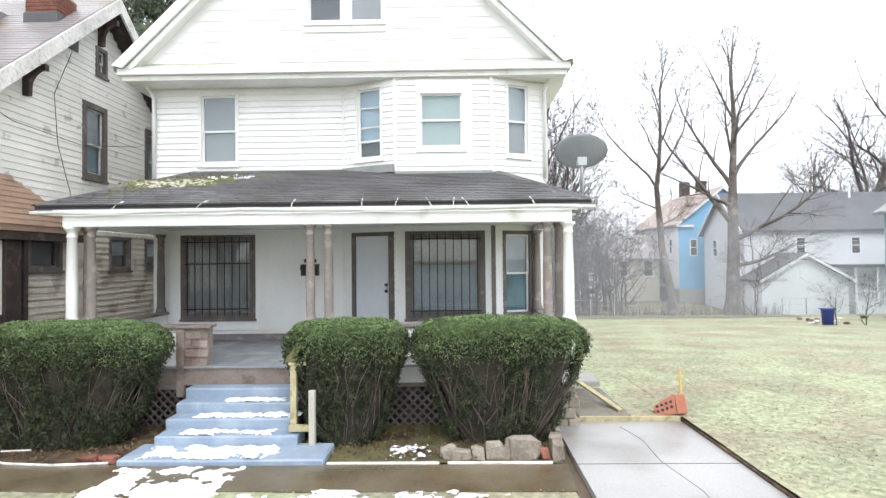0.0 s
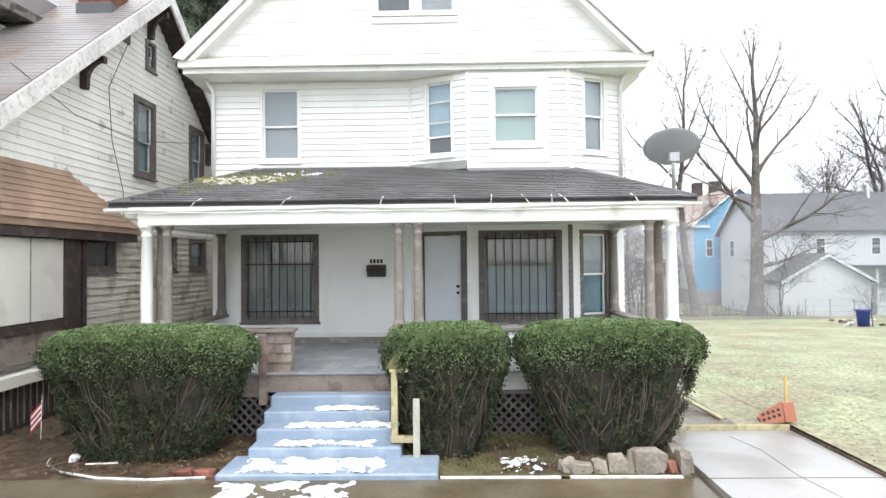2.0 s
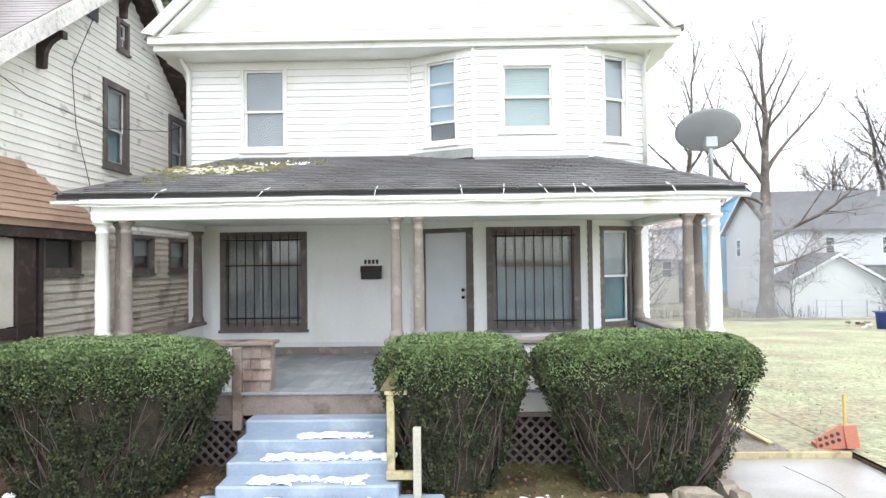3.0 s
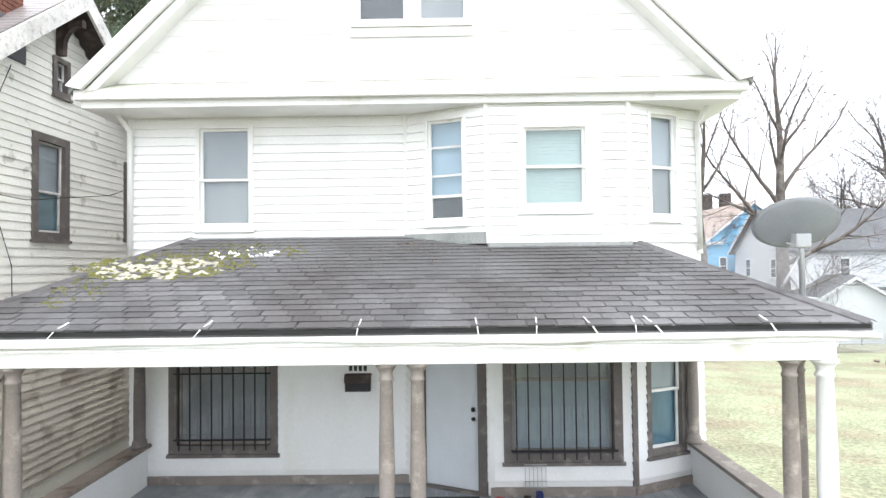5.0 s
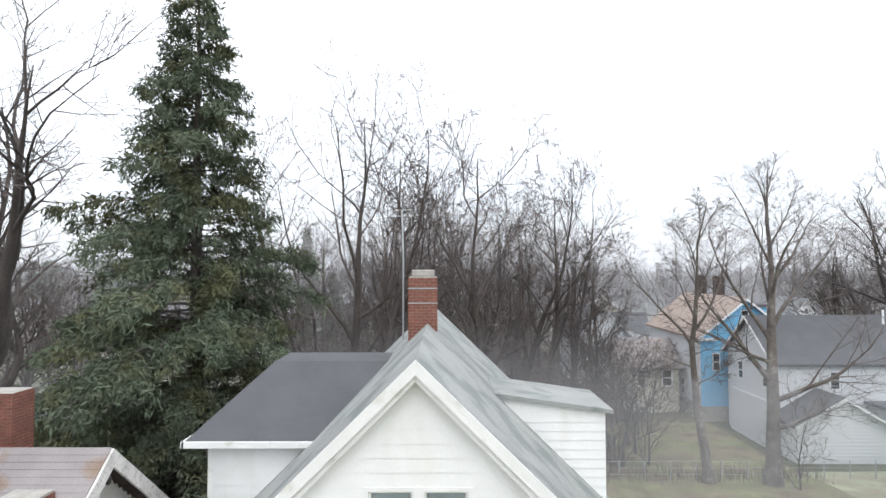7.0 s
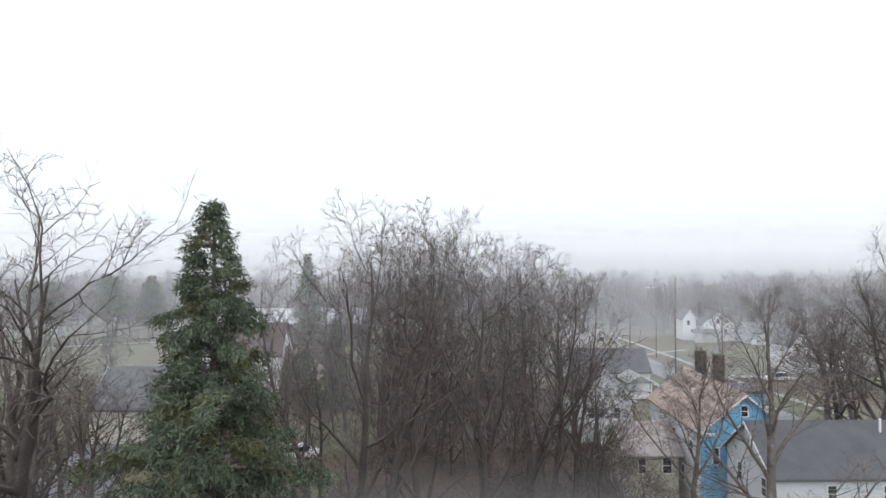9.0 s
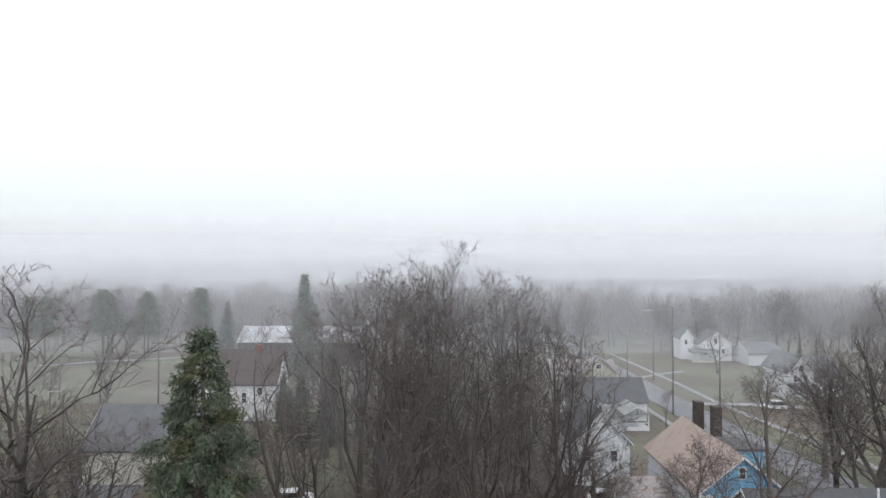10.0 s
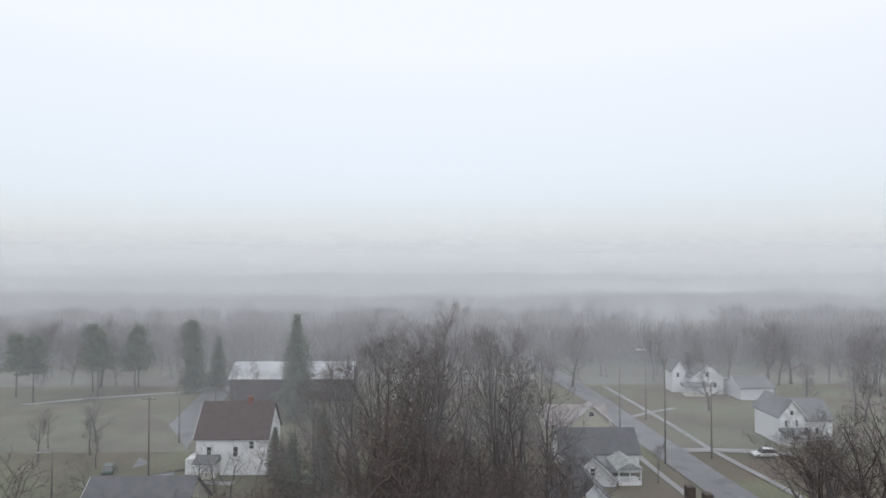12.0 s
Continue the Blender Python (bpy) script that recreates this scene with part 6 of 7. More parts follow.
def conifer(name, height, radius, count, seed, droop=0.35, leaf=0.32, sparse=0.0, low=0.06, slim=0.85, per=5):
    """Conifer foliage: tiers of drooping sprays with gaps and an uneven outline."""
    rng = random.Random(seed)
    vs, fs, limbs = [], [], []
    n = int(count)
    for t in range(n):
        f = (t + rng.random()) / n
        z = height * (low + (0.99 - low) * f)
        reach = radius * (1 - f) ** slim * rng.uniform(0.45, 1.08) + 0.12
        ang = t * 2.399 + rng.uniform(-0.4, 0.4)
        reach *= 1.02 + 0.45 * noise.noise((math.cos(ang) * 1.3, math.sin(ang) * 1.3, z * 0.33 + seed))
        d = Vector((math.cos(ang), math.sin(ang), 0))
        tip = Vector((0, 0, z)) + d * reach + Vector((0, 0, -droop * reach * rng.uniform(0.3, 1.2) + 0.1 * reach))
        base = Vector((0, 0, z))
        limbs.append((base, tip, 0.012 + 0.02 * reach / radius))
        steps = max(2, int(reach / 0.13))
        side = d.cross(Vector((0, 0, 1)))
        for i in range(steps):
            g = (i + rng.random()) / steps
            if g < 0.08 or rng.random() < sparse:
                continue
            p = base.lerp(tip, g) + Vector((0, 0, 0.06 * reach * math.sin(g * 3.1)))
            for _ in range(per):
                out = (d * rng.uniform(0.1, 1.0) + side * rng.gauss(0, 0.9) + Vector((0, 0, rng.uniform(-1.0, 0.35)))).normalized()
                w = out.orthogonal().normalized()
                w.rotate(Matrix.Rotation(rng.uniform(0, 6.28), 3, out))
                L = leaf * rng.uniform(0.6, 1.5)
                q = p + side * rng.gauss(0, 0.14 * (0.4 + reach * 0.22)) + Vector((0, 0, rng.gauss(0, 0.09)))
                k = len(vs)
                vs.extend((tuple(q), tuple(q + out * L * 0.5 + w * L * 0.10), tuple(q + out * L), tuple(q + out * L * 0.5 - w * L * 0.10)))
                fs.append((k, k + 1, k + 2, k + 3))
    me = bpy.data.meshes.new(name)
    me.from_pydata(vs, [], fs)
    me.materials.append(NEEDLE)
    bm = bmesh.new()
    tube(bm, [(0, 0, -0.3), (0.05, 0, height * 0.4), (0, 0.05, height * 0.75), (0, 0, height * 0.99)], [radius * 0.05, radius * 0.034, radius * 0.016, 0.02], 8)
    for a, b, r in limbs[::2]:
        tube(bm, [a, a.lerp(b, 0.5) + Vector((0, 0, 0.05 * (b - a).length)), b], [r * 1.6, r, 0.008], 4)
    wood = mesh_of(bm, "trunk", BARK)
    return me, wood


def evergreen(pair, x, y, scale, label, rz=0.0, tall=1.0, group=""):
    t = thing("conifer", label, "tree", group, at=(x, y, ground_z(x, y)))
    t.scale, t.rotation_euler = (scale, scale, scale * tall), (0, 0, rz)
    for nm, me in (("trunk", pair[1]), ("crown", pair[0])):
        ob = new(nm, me)
        ob.parent = t


def spruce(height, radius, boughs, seed):
    """A tall conifer of separate boughs: each a rising spine with hanging tufts, thickest towards its end."""
    rng = random.Random(seed)
    vs, fs = [], []
    bm = bmesh.new()
    tube(bm, [(0, 0, -0.3), (0.05, 0, height * 0.4), (0, 0.05, height * 0.75), (0, 0, height * 0.99)], [0.42, 0.27, 0.12, 0.02], 8)
    for t in range(boughs):
        f = ((t + rng.random()) / boughs) ** 1.2
        z = height * (0.05 + 0.94 * f)
        ang = t * 2.399 + rng.uniform(-0.6, 0.6)
        d = Vector((math.cos(ang), math.sin(ang), 0))
        side = Vector((-d.y, d.x, 0))
        lump = 1 + 0.5 * noise.noise((math.cos(ang) * 1.4, math.sin(ang) * 1.4, z * 0.3 + seed))
        reach = radius * (1 - f) ** 0.88 * rng.choice((0.5, 0.7, 0.85, 0.95, 1.0)) * lump * (1.15 if d.x < 0 else 0.84) + 0.14
        rise, droop = 0.30 + rng.uniform(-0.14, 0.14), 0.40

        def spine(g):
            return Vector((0, 0, z)) + d * reach * g + Vector((0, 0, reach * (rise * g - droop * g * g)))

        tube(bm, [spine(0), spine(0.5), spine(1.0)], [0.02 + 0.010 * reach, 0.012 + 0.005 * reach, 0.01], 4)
        for i in range(max(4, int(reach / 0.13))):
            g = 0.22 + 0.8 * rng.random() ** 0.75
            p = spine(g) + side * rng.gauss(0, 0.07 + 0.06 * reach) + Vector((0, 0, rng.gauss(0, 0.06)))
            drape = rng.uniform(0.25, 0.8) * (0.5 + 0.5 * min(1.0, reach / 3))
            for k in range(26):
                h_ = rng.random()
                q = p + Vector((rng.gauss(0, 0.13), rng.gauss(0, 0.13), 0.12 - drape * h_))
                out = (d * rng.uniform(-0.2, 0.8) + side * rng.gauss(0, 0.6) + Vector((0, 0, rng.uniform(-1.3, 0.3)))).normalized()
                w = out.orthogonal().normalized()
                w.rotate(Matrix.Rotation(rng.uniform(0, 6.28), 3, out))
                L = rng.uniform(0.14, 0.34)
                n0 = len(vs)
                vs.extend((tuple(q), tuple(q + out * L * 0.5 + w * L * 0.11), tuple(q + out * L), tuple(q + out * L * 0.5 - w * L * 0.11)))
                fs.append((n0, n0 + 1, n0 + 2, n0 + 3))
    me = bpy.data.meshes.new("crown")
    me.from_pydata(vs, [], fs)
    me.materials.append(NEEDLE)
    return me, mesh_of(bm, "trunk", BARK)


BIG = spruce(24.8, 8.2, 300, 5)
SMALL = conifer("crown", 10.0, 2.4, 300, 6, 0.25, 0.34, 0.0)
evergreen(BIG, -9.55, 14.0, 1.0, "tall dark green conifer with drooping boughs", 0.5)
evergreen(SMALL, -15.5, 22, 0.8, "low dark conifer behind the yards", 1.0)
for x, y, s, tl_ in ((-35.6, 140, 2.75, 1.0), (-26, 90, 0.8, 1.0), (-22.7, 84, 1.2, 1.0), (-18.2, 86, 1.5, 1.0), (-30, 100, 0.9, 1.0), (-70, 178, 1.75, 1.0), (-76, 174, 2.0, 1.1)):
    evergreen(SMALL, x, y, s, "dark spruce standing in the mist", x, tl_, "far conifers")
PARK = conifer("crown", 20.0, 5.2, 90, 9, 0.05, 0.8, 0.45, 0.4, 0.45)
for x, y, s in ((-118, 161, 1.0), (-102, 166, 1.05), (-93, 170, 0.95), (-109, 175, 1.1), (-128, 168, 1.0), (-98, 182, 1.05), (-84, 190, 1.1)):
    evergreen(PARK, x, y, s, "tall park pine in the mist", x, 1.0, "park pines")
for k in range(36):
    x, y = rw.uniform(-190, -20), rw.uniform(180, 260)
    tree(rw.choice((6, 8)), x, y, rw.uniform(0.95, 1.3), rw.uniform(0, 6), "bare park tree in the mist", "far park trees")
for k in range(62):
    x, y = rw.uniform(10, 190), rw.uniform(130, 250)
    if 48 < x < 70 + 0.3 * (y - 135) and y < 185:
        continue
    tree(rw.choice((6, 8)), x, y, rw.uniform(0.75, 1.15), rw.uniform(0, 6), "bare street tree in the mist", "far street trees")

for k in range(38):
    tree(rw.choice((4, 4, 5, 4)), rw.uniform(-46, -13), rw.uniform(23, 60), rw.uniform(0.6, 1.0), rw.uniform(0, 6.28), "bare tree in the tangled back yards", "back yard trees")
for k in range(7):
    tree(rw.choice((4, 7, 4)), rw.uniform(46, 66), rw.uniform(44, 78), rw.uniform(0.9, 1.2), rw.uniform(0, 6.28), "dense bare tree above the road", "trees above the road")
strip_on_ground("woodland_floor", [(2, 29), (5, 60), (9, 106)], 30, mat("wood_floor_litter", (0.075, 0.058, 0.045), 0.95, 0.3, 0.1, 0.25, 2, 0.5), "dark leaf-covered floor of the wood", "wood floor", 0.09)

# the misty trees beyond, one mass
mv, mf, mcount = [], [], 0
moulds = [(np.array([v.co[:] for me in TREES[i] for v in me.vertices]), [tuple(v + (len(TREES[i][0].vertices) if k else 0) for v in p.vertices) for k, me in enumerate(TREES[i]) for p in me.polygons]) for i in (6, 8)]
while mcount < 120:
    x, y = rw.uniform(-200, 200), rw.uniform(170, 290)
    if (40 < x < 58 and y < 240) or (-80 < x < -60 and y < 230) or (60 < x < 110 and y < 182) or (x < 0 and y < 185):
        continue
    pv, pf = moulds[mcount % 2]
    c, s_, sc = math.cos(x), math.sin(x), rw.uniform(0.8, 1.2)
    p = np.stack([pv[:, 0] * c - pv[:, 1] * s_, pv[:, 0] * s_ + pv[:, 1] * c, pv[:, 2]], 1) * sc + (x, y, ground_z(x, y))
    base = sum(map(len, mv))
    mv.append(p)
    mf += [tuple(base + i for i in q) for q in pf]
    mcount += 1
me = bpy.data.meshes.new("far_woods")
me.from_pydata(np.concatenate(mv).tolist(), [], mf)
me.materials.append(TWIG)
tagged(new("far_woods", me), "bare trees standing close in the mist", "woods", kind="stuff")

# far woods to the horizon
low = grow(31, 14.0, 0.4, 0.2, (10, 7, 5), (44, 44, 48), (0.5, 0.5, 0.5), 0, 0.4, 0.1, 0.045, coarse=True)[1]
lv = np.array([v.co[:] for v in low.vertices])
lf = [tuple(p.vertices) for p in low.polygons]
av, af = [], []
rf = random.Random(5)
for k in range(400):
    y = 178 * (5.0 ** rf.random())
    x = rf.uniform(-0.95, 0.95) * y
    if y < 190 and -150 < x < 100:
        y += 60
    c, s, sc = math.cos(k), math.sin(k), rf.uniform(0.8, 1.4)
    p = lv * sc
    p = np.stack([p[:, 0] * c - p[:, 1] * s + x, p[:, 0] * s + p[:, 1] * c + y, p[:, 2] + ground_z(x, y)], 1)
    base = sum(map(len, av))
    av.append(p)
    af += [tuple(base + i for i in q) for q in lf]
me = bpy.data.meshes.new("far_woods")
me.from_pydata(np.concatenate(av).tolist(), [], af)
me.materials.append(TWIG)
tagged(new("far_woods", me), "misty bare woods reaching to the horizon", "woods", kind="stuff")


# soft belts of far woods: each crown a fan of slim twig slivers
nr = np.random.default_rng(8)
nt, ns_ = 7000, 44
ty = 215 * 8.0 ** nr.random(nt)
tx = nr.uniform(-0.95, 0.95, nt) * ty
keep = (np.sin(tx * 0.013 + ty * 0.008) + np.sin(tx * 0.031 - ty * 0.017) > -1.2)
tx, ty = tx[keep], ty[keep]
tz = np.array([ground_z(float(a), float(b)) for a, b in zip(tx, ty)])
th = nr.uniform(11, 19, len(tx))
c = np.stack([tx, ty, tz], 1)[:, None, :]
az, rr = nr.uniform(0, 6.283, (len(tx), ns_)), nr.random((len(tx), ns_)) ** 0.6
hz = nr.uniform(0.25, 0.85, (len(tx), ns_))
wide = np.sqrt(np.clip(1 - ((hz - 0.55) / 0.5) ** 2, 0.05, 1)) * 0.36
p = np.stack([np.cos(az) * rr * wide, np.sin(az) * rr * wide, hz], 2) * th[:, None, None] + c
up = np.stack([np.cos(az) * 0.7 * rr, np.sin(az) * 0.7 * rr, np.full_like(az, 0.9)], 2) * (th[:, None, None] * 0.2)
sd = np.stack([-np.sin(az), np.cos(az), np.zeros_like(az)], 2) * (0.017 * th[:, None, None])
tri = np.stack([p - up - sd, p - up + sd, p + up], 2).reshape(-1, 3)
me = bpy.data.meshes.new("far_woods")
me.from_pydata(tri.tolist(), [], np.arange(len(tri)).reshape(-1, 3).tolist())
me.materials.append(TWIG)
tagged(new("far_woods", me), "soft belts of bare woods fading into mist", "woods", kind="stuff")


# ---- houses beyond the yards ----
def far_window(parent, x0, x1, z0, z1, y, trim=FAR_WHITE, axis_x=True):
    bm = bmesh.new()
    t = 0.09
    for a, b, c, d in ((x0, x0 + t, z0, z1), (x1 - t, x1, z0, z1), (x0 + t, x1 - t, z1 - t, z1), (x0 + t, x1 - t, z0, z0 + t), (x0 + t, x1 - t, (z0 + z1) / 2 - 0.03, (z0 + z1) / 2 + 0.03)):
        if axis_x:
            box(bm, a, b, y - 0.05, y - 0.004, c, d)
        else:
            box(bm, y - 0.05, y - 0.004, a, b, c, d)
    w = part("window", bm, trim, parent)
    if axis_x:
        boxpart("pane", (x0 + t, x1 - t, y - 0.03, y - 0.004, z0 + t, z1 - t), CAR_GLASS, w)
    else:
        boxpart("pane", (y - 0.03, y - 0.004, x0 + t, x1 - t, z0 + t, z1 - t), CAR_GLASS, w)


def far_house(name, label, x0, x1, y0, y1, base, eave, peak, ridge, wall_m, roof_m, fronts=(), lefts=(), over=0.4):
    """A gabled house; ridge 'x' or 'y'. fronts and lefts: windows on the faces towards -y and -x."""
    h = thing(name, label, "house")
    bm = bmesh.new()
    if ridge == "y":
        m = (x0 + x1) / 2
        prism(bm, [(x0, base), (x1, base), (x1, eave), (m, peak), (x0, eave)], y0, y1, lambda p, q, k: (p, k, q))
    else:
        m = (y0 + y1) / 2
        prism(bm, [(y0, base), (y1, base), (y1, eave), (m, peak), (y0, eave)], x0, x1, lambda p, q, k: (k, p, q))
    w = part("wall", bm, wall_m, h)
    lo, hi = (x0, x1) if ridge == "y" else (y0, y1)
    half = (hi - lo) / 2
    sl = (peak - eave) / half
    for s in (-1, 1):
        e = m + s * (half + over)
        ze = eave - sl * over
        poly = [(m, peak + 0.02), (e, ze + 0.02), (e, ze + 0.2), (m, peak + 0.22)]
        bm = bmesh.new()
        if ridge == "y":
            prism(bm, poly, y0 - over, y1 + over, lambda p, q, k: (p, k, q))
        else:
            prism(bm, poly, x0 - over, x1 + over, lambda p, q, k: (k, p, q))
        part("roof", bm, roof_m, h)
        bm = bmesh.new()
        poly = [(m, peak + 0.16), (e, ze + 0.16), (e, ze - 0.06), (m, peak - 0.06)]
        if ridge == "y":
            prism(bm, poly, y0 - over - 0.06, y0 - over, lambda p, q, k: (p, k, q))
        else:
            prism(bm, poly, x0 - over - 0.06, x0 - over, lambda p, q, k: (k, p, q))
        part("rake_board", bm, FAR_WHITE, h)
    # siding courses as shallow ledges on the two seen faces
    bm = bmesh.new()
    z = base + 0.5
    while z < eave - 0.1:
        box(bm, x0, x1, y0 - 0.03, y0 - 0.003, z, z + 0.03)
        box(bm, x0 - 0.03, x0 - 0.003, y0, y1, z, z + 0.03)
        z += 0.25
    tagged(part("siding_layer", bm, wall_m, h), kind="stuff")
    for a, b, c, d in fronts:
        far_window(h, a, b, c, d, y0)
    for a, b, c, d in lefts:
        far_window(h, a, b, c, d, x0, axis_x=False)
    return h


blue = far_house("blue_house", "bright blue two-storey house with tan roof behind the trees", 23.2, 31.2, 42.2, 54.5, -2.6, 5.7, 8.9, "y", BLUE_SIDING, SHINGLE_TAN,
                 ((26.85, 27.55, 6.9, 8.0), (24.2, 24.9, 2.6, 4.2)), ())
boxpart("foundation", (23.15, 31.25, 42.15, 54.55, -2.7, -0.5), MORTAR, blue)
boxpart("side_siding", (23.165, 23.19, 42.24, 54.4, -0.45, 5.35), GREY_SIDING, blue, "pale grey siding of the side wall")
for a, b, c, d in ((43.6, 44.4, 2.8, 4.3), (47.6, 48.4, 2.8, 4.3), (45.5, 46.3, -0.2, 1.4)):
    far_window(blue, a, b, c, d, 23.16, axis_x=False)
boxpart("belt_trim", (22.9, 24.5, 41.9, 42.18, 5.3, 5.5), FAR_WHITE, blue)
boxpart("dormer_wall", (29.2, 31.6, 46.6, 49.8, 5.6, 8.0), BLUE_SIDING, blue, "blue side dormer")
boxpart("dormer_roof", (28.2, 31.9, 46.3, 50.1, 8.0, 8.25), SHINGLE_DARK, blue, "dark flat dormer roof", 0.03)
for x, y, z in ((28.1, 53.4, 11.0), (29.2, 51.6, 10.9)):
    boxpart("chimney", (x, x + 0.9, y, y + 0.9, 6.6, z), SOOTY, blue, "dark sooty chimney", 0.02)
grey = far_house("grey_house", "long pale grey house with charcoal roof behind the garage", 25.2, 43.0, 34.2, 41.4, -2.1, 4.7, 7.7, "x", GREY_SIDING, SHINGLE_DARK,
                 ((29.2, 30.0, 2.6, 4.0), (33.5, 34.3, 2.6, 4.0), (38.2, 39.0, 2.6, 4.0)), ((35.2, 36.0, 2.5, 4.0), (38.8, 39.6, 2.5, 4.0), (36.0, 36.7, -0.8, 0.6)))
boxpart("vent_pipe", (35.0, 35.12, 36.4, 36.52, 7.3, 8.4), FAR_WHITE, grey)
boxpart("lean_to", (24.9, 25.17, 34.4, 40.5, -2.0, 1.6), GREY_SIDING, grey)
boxpart("small_dish", (24.4, 24.6, 42.0, 42.1, 5.3, 5.7), DISH_GREY, grey, "small dish on the gable")
gar = far_house("garage", "white clapboard garage with shallow gable roof", 25.0, 31.3, 31.4, 34.0, -2.1, 0.75, 2.55, "y", FAR_WHITE, SHINGLE_DARK, (), (), 0.35)
boxpart("corner_board", (24.97, 25.12, 31.36, 31.395, -2.0, 0.7), FAR_WHITE, gar)
boxpart("corner_board", (31.2, 31.33, 31.36, 31.395, -2.0, 0.7), FAR_WHITE, gar)
porch = thing("back_porch", "small white back porch with railings", "porch")
boxpart("deck", (32.0, 37.0, 31.6, 34.1, -1.95, -1.0), FAR_WHITE, porch)
for x in (32.1, 33.7, 35.3, 36.9):
    boxpart("post", (x - 0.07, x + 0.07, 31.65, 31.79, -1.0, 1.6), FAR_WHITE, porch)
boxpart("roof", (31.7, 37.3, 31.3, 34.15, 1.6, 1.8), SHINGLE_DARK, porch)
boxpart("railing", (32.1, 36.9, 31.68, 31.76, -0.2, -0.1), FAR_WHITE, porch)
for i in range(24):
    boxpart("baluster", (32.2 + i * 0.2, 32.25 + i * 0.2, 31.69, 31.75, -1.0, -0.2), FAR_WHITE, porch)
far_house("cream_house", "small cream house beyond the wood edge", 17.6, 22.5, 45.4, 51.5, -2.2, 2.5, 4.6, "x", FAR_CREAM, SHINGLE_BROWN, ((20.9, 21.9, 0.6, 2.2), (18.6, 19.4, 0.6, 2.2)), ())
far_house("white_cottage", "white gabled house with dark roof beyond the trees", 17.5, 25.0, 66, 76, -3.6, 2.6, 6.5, "y", FAR_WHITE, SHINGLE_DARK, ((19, 20, 0, 1.5), (22.4, 23.4, 0, 1.5)), ())
far_house("teal_house", "pale teal clapboard house at the lot's far side", 28.5, 38, 13.5, 24, -1.6, 5.2, 8.3, "y", mat("pale_teal_siding", (0.34, 0.50, 0.52), 0.6), SHINGLE_GREY)
HA = far_house("corner_house", "white house with dark roof beside the street", 24.6, 39.6, 100, 107.5, -4.6, -0.6, 3.0, "x", FAR_WHITE, SHINGLE_DARK, ((37, 38, -3, -1.4),), ())
far_house("gabled_cottage", "front gable wing with dark roof", 24.2, 32.8, 92.5, 99.6, -4.4, -3.0, 1.0, "y", GREY_SIDING, SHINGLE_DARK, ((28, 29, -2.2, -0.8),), ())
p2 = thing("street_porch", "small white gabled porch with railing", "porch")
boxpart("deck", (33.4, 37.6, 93.2, 96.4, -4.3, -3.7), FAR_WHITE, p2)
for x in (33.5, 35.5, 37.5):
    boxpart("post", (x - 0.09, x + 0.09, 93.25, 93.43, -3.7, -1.4), FAR_WHITE, p2)
bm = bmesh.new()
prism(bm, [(33.0, -1.4), (38.0, -1.4), (35.5, -0.1)], 93.0, 99.9, lambda p, q, k: (p, k, q))
part("roof", bm, SHINGLE_GREY, p2)
boxpart("railing", (33.5, 37.5, 93.28, 93.4, -2.9, -2.78), FAR_WHITE, p2)
far_house("brown_house", "brown-roofed house with pale gables", 24.5, 38.0, 113, 122, -4.8, 1.0, 4.2, "x", FAR_CREAM, SHINGLE_BROWN)
far_house("peach_cottage", "pale front gable of the brown house", 29.5, 37.0, 110, 112.5, -4.8, 3.0, 6.0, "y", FAR_CREAM, SHINGLE_BROWN, ((32.6, 33.8, 3.6, 4.6),), ())
HL = far_house("old_white_house", "white house with steep dark brown roof by the street", -45, -31.5, 100, 109, -4.6, 2.8, 8.3, "x", FAR_WHITE, mat("dark_brown_far_shingle", (0.075, 0.055, 0.052), 0.8), ((-43, -42, -1, 1), (-38, -37, -1, 1), (-35, -34, 0.5, 2)), ((102, 103, 3, 4.4),))
boxpart("chimney", (-36.6, -35.6, 104, 105, 7.5, 9.4), BRICK, HL)
boxpart("porch", (-47.2, -45.1, 100.5, 105, -4.6, -1.6), FAR_WHITE, HL)
far_house("dark_roof_house", "house with broad dark shingle roof", -47, -33, 66, 76, -3.4, 1.6, 6.0, "x", FAR_CREAM, SHINGLE_DARK)
STREET = far_house("street_house", "white two-storey house with front porch by the road", 80.8, 91, 168, 178, -5.4, 0.0, 3.9, "y", FAR_WHITE, FAR_ROOF, ((82, 83.2, -3, -1.4), (87.6, 88.8, -3, -1.4), (85.2, 86.4, 0.3, 1.8)), ((170, 171.2, -3, -1.2),))
far_house("grey_bungalow", "pale grey house behind the road", 92, 102, 160, 170, -5.4, -1.5, 1.0, "x", GREY_SIDING, FAR_ROOF)
GABLED = far_house("gabled_house", "white gabled house by the road", 77.4, 83.0, 117, 127, -4.8, 1.6, 5.0, "y", FAR_WHITE, FAR_ROOF, ((78.4, 79.2, -0.7, 0.8), (80.8, 81.6, -0.7, 0.8), (79.7, 80.5, 1.8, 3.0), (78.4, 79.4, -3.6, -1.8), (80.8, 81.8, -3.6, -1.8)), ())
far_house("long_white_house", "long white house with grey roof by the road", 83.2, 91, 119.5, 127, -4.8, 0.2, 4.0, "x", FAR_WHITE, FAR_ROOF, ((84.5, 85.4, -3.2, -1.6), (87, 87.9, -3.2, -1.6)), ())
hall = far_house("park_hall", "long low hall with pale snowy roof in the park", -60, -24, 160, 172, -5.4, 1.8, 5.6, "x", DARK_WOOD, mat("snowy_hall_roof", (0.42, 0.43, 0.45), 0.7, 0.2, 0.1, 0.1, 2, 0.1, stain=(0.25, 0.25, 0.26), stain_s=0.12, stain_at=0.55))
rf2 = random.Random(9)
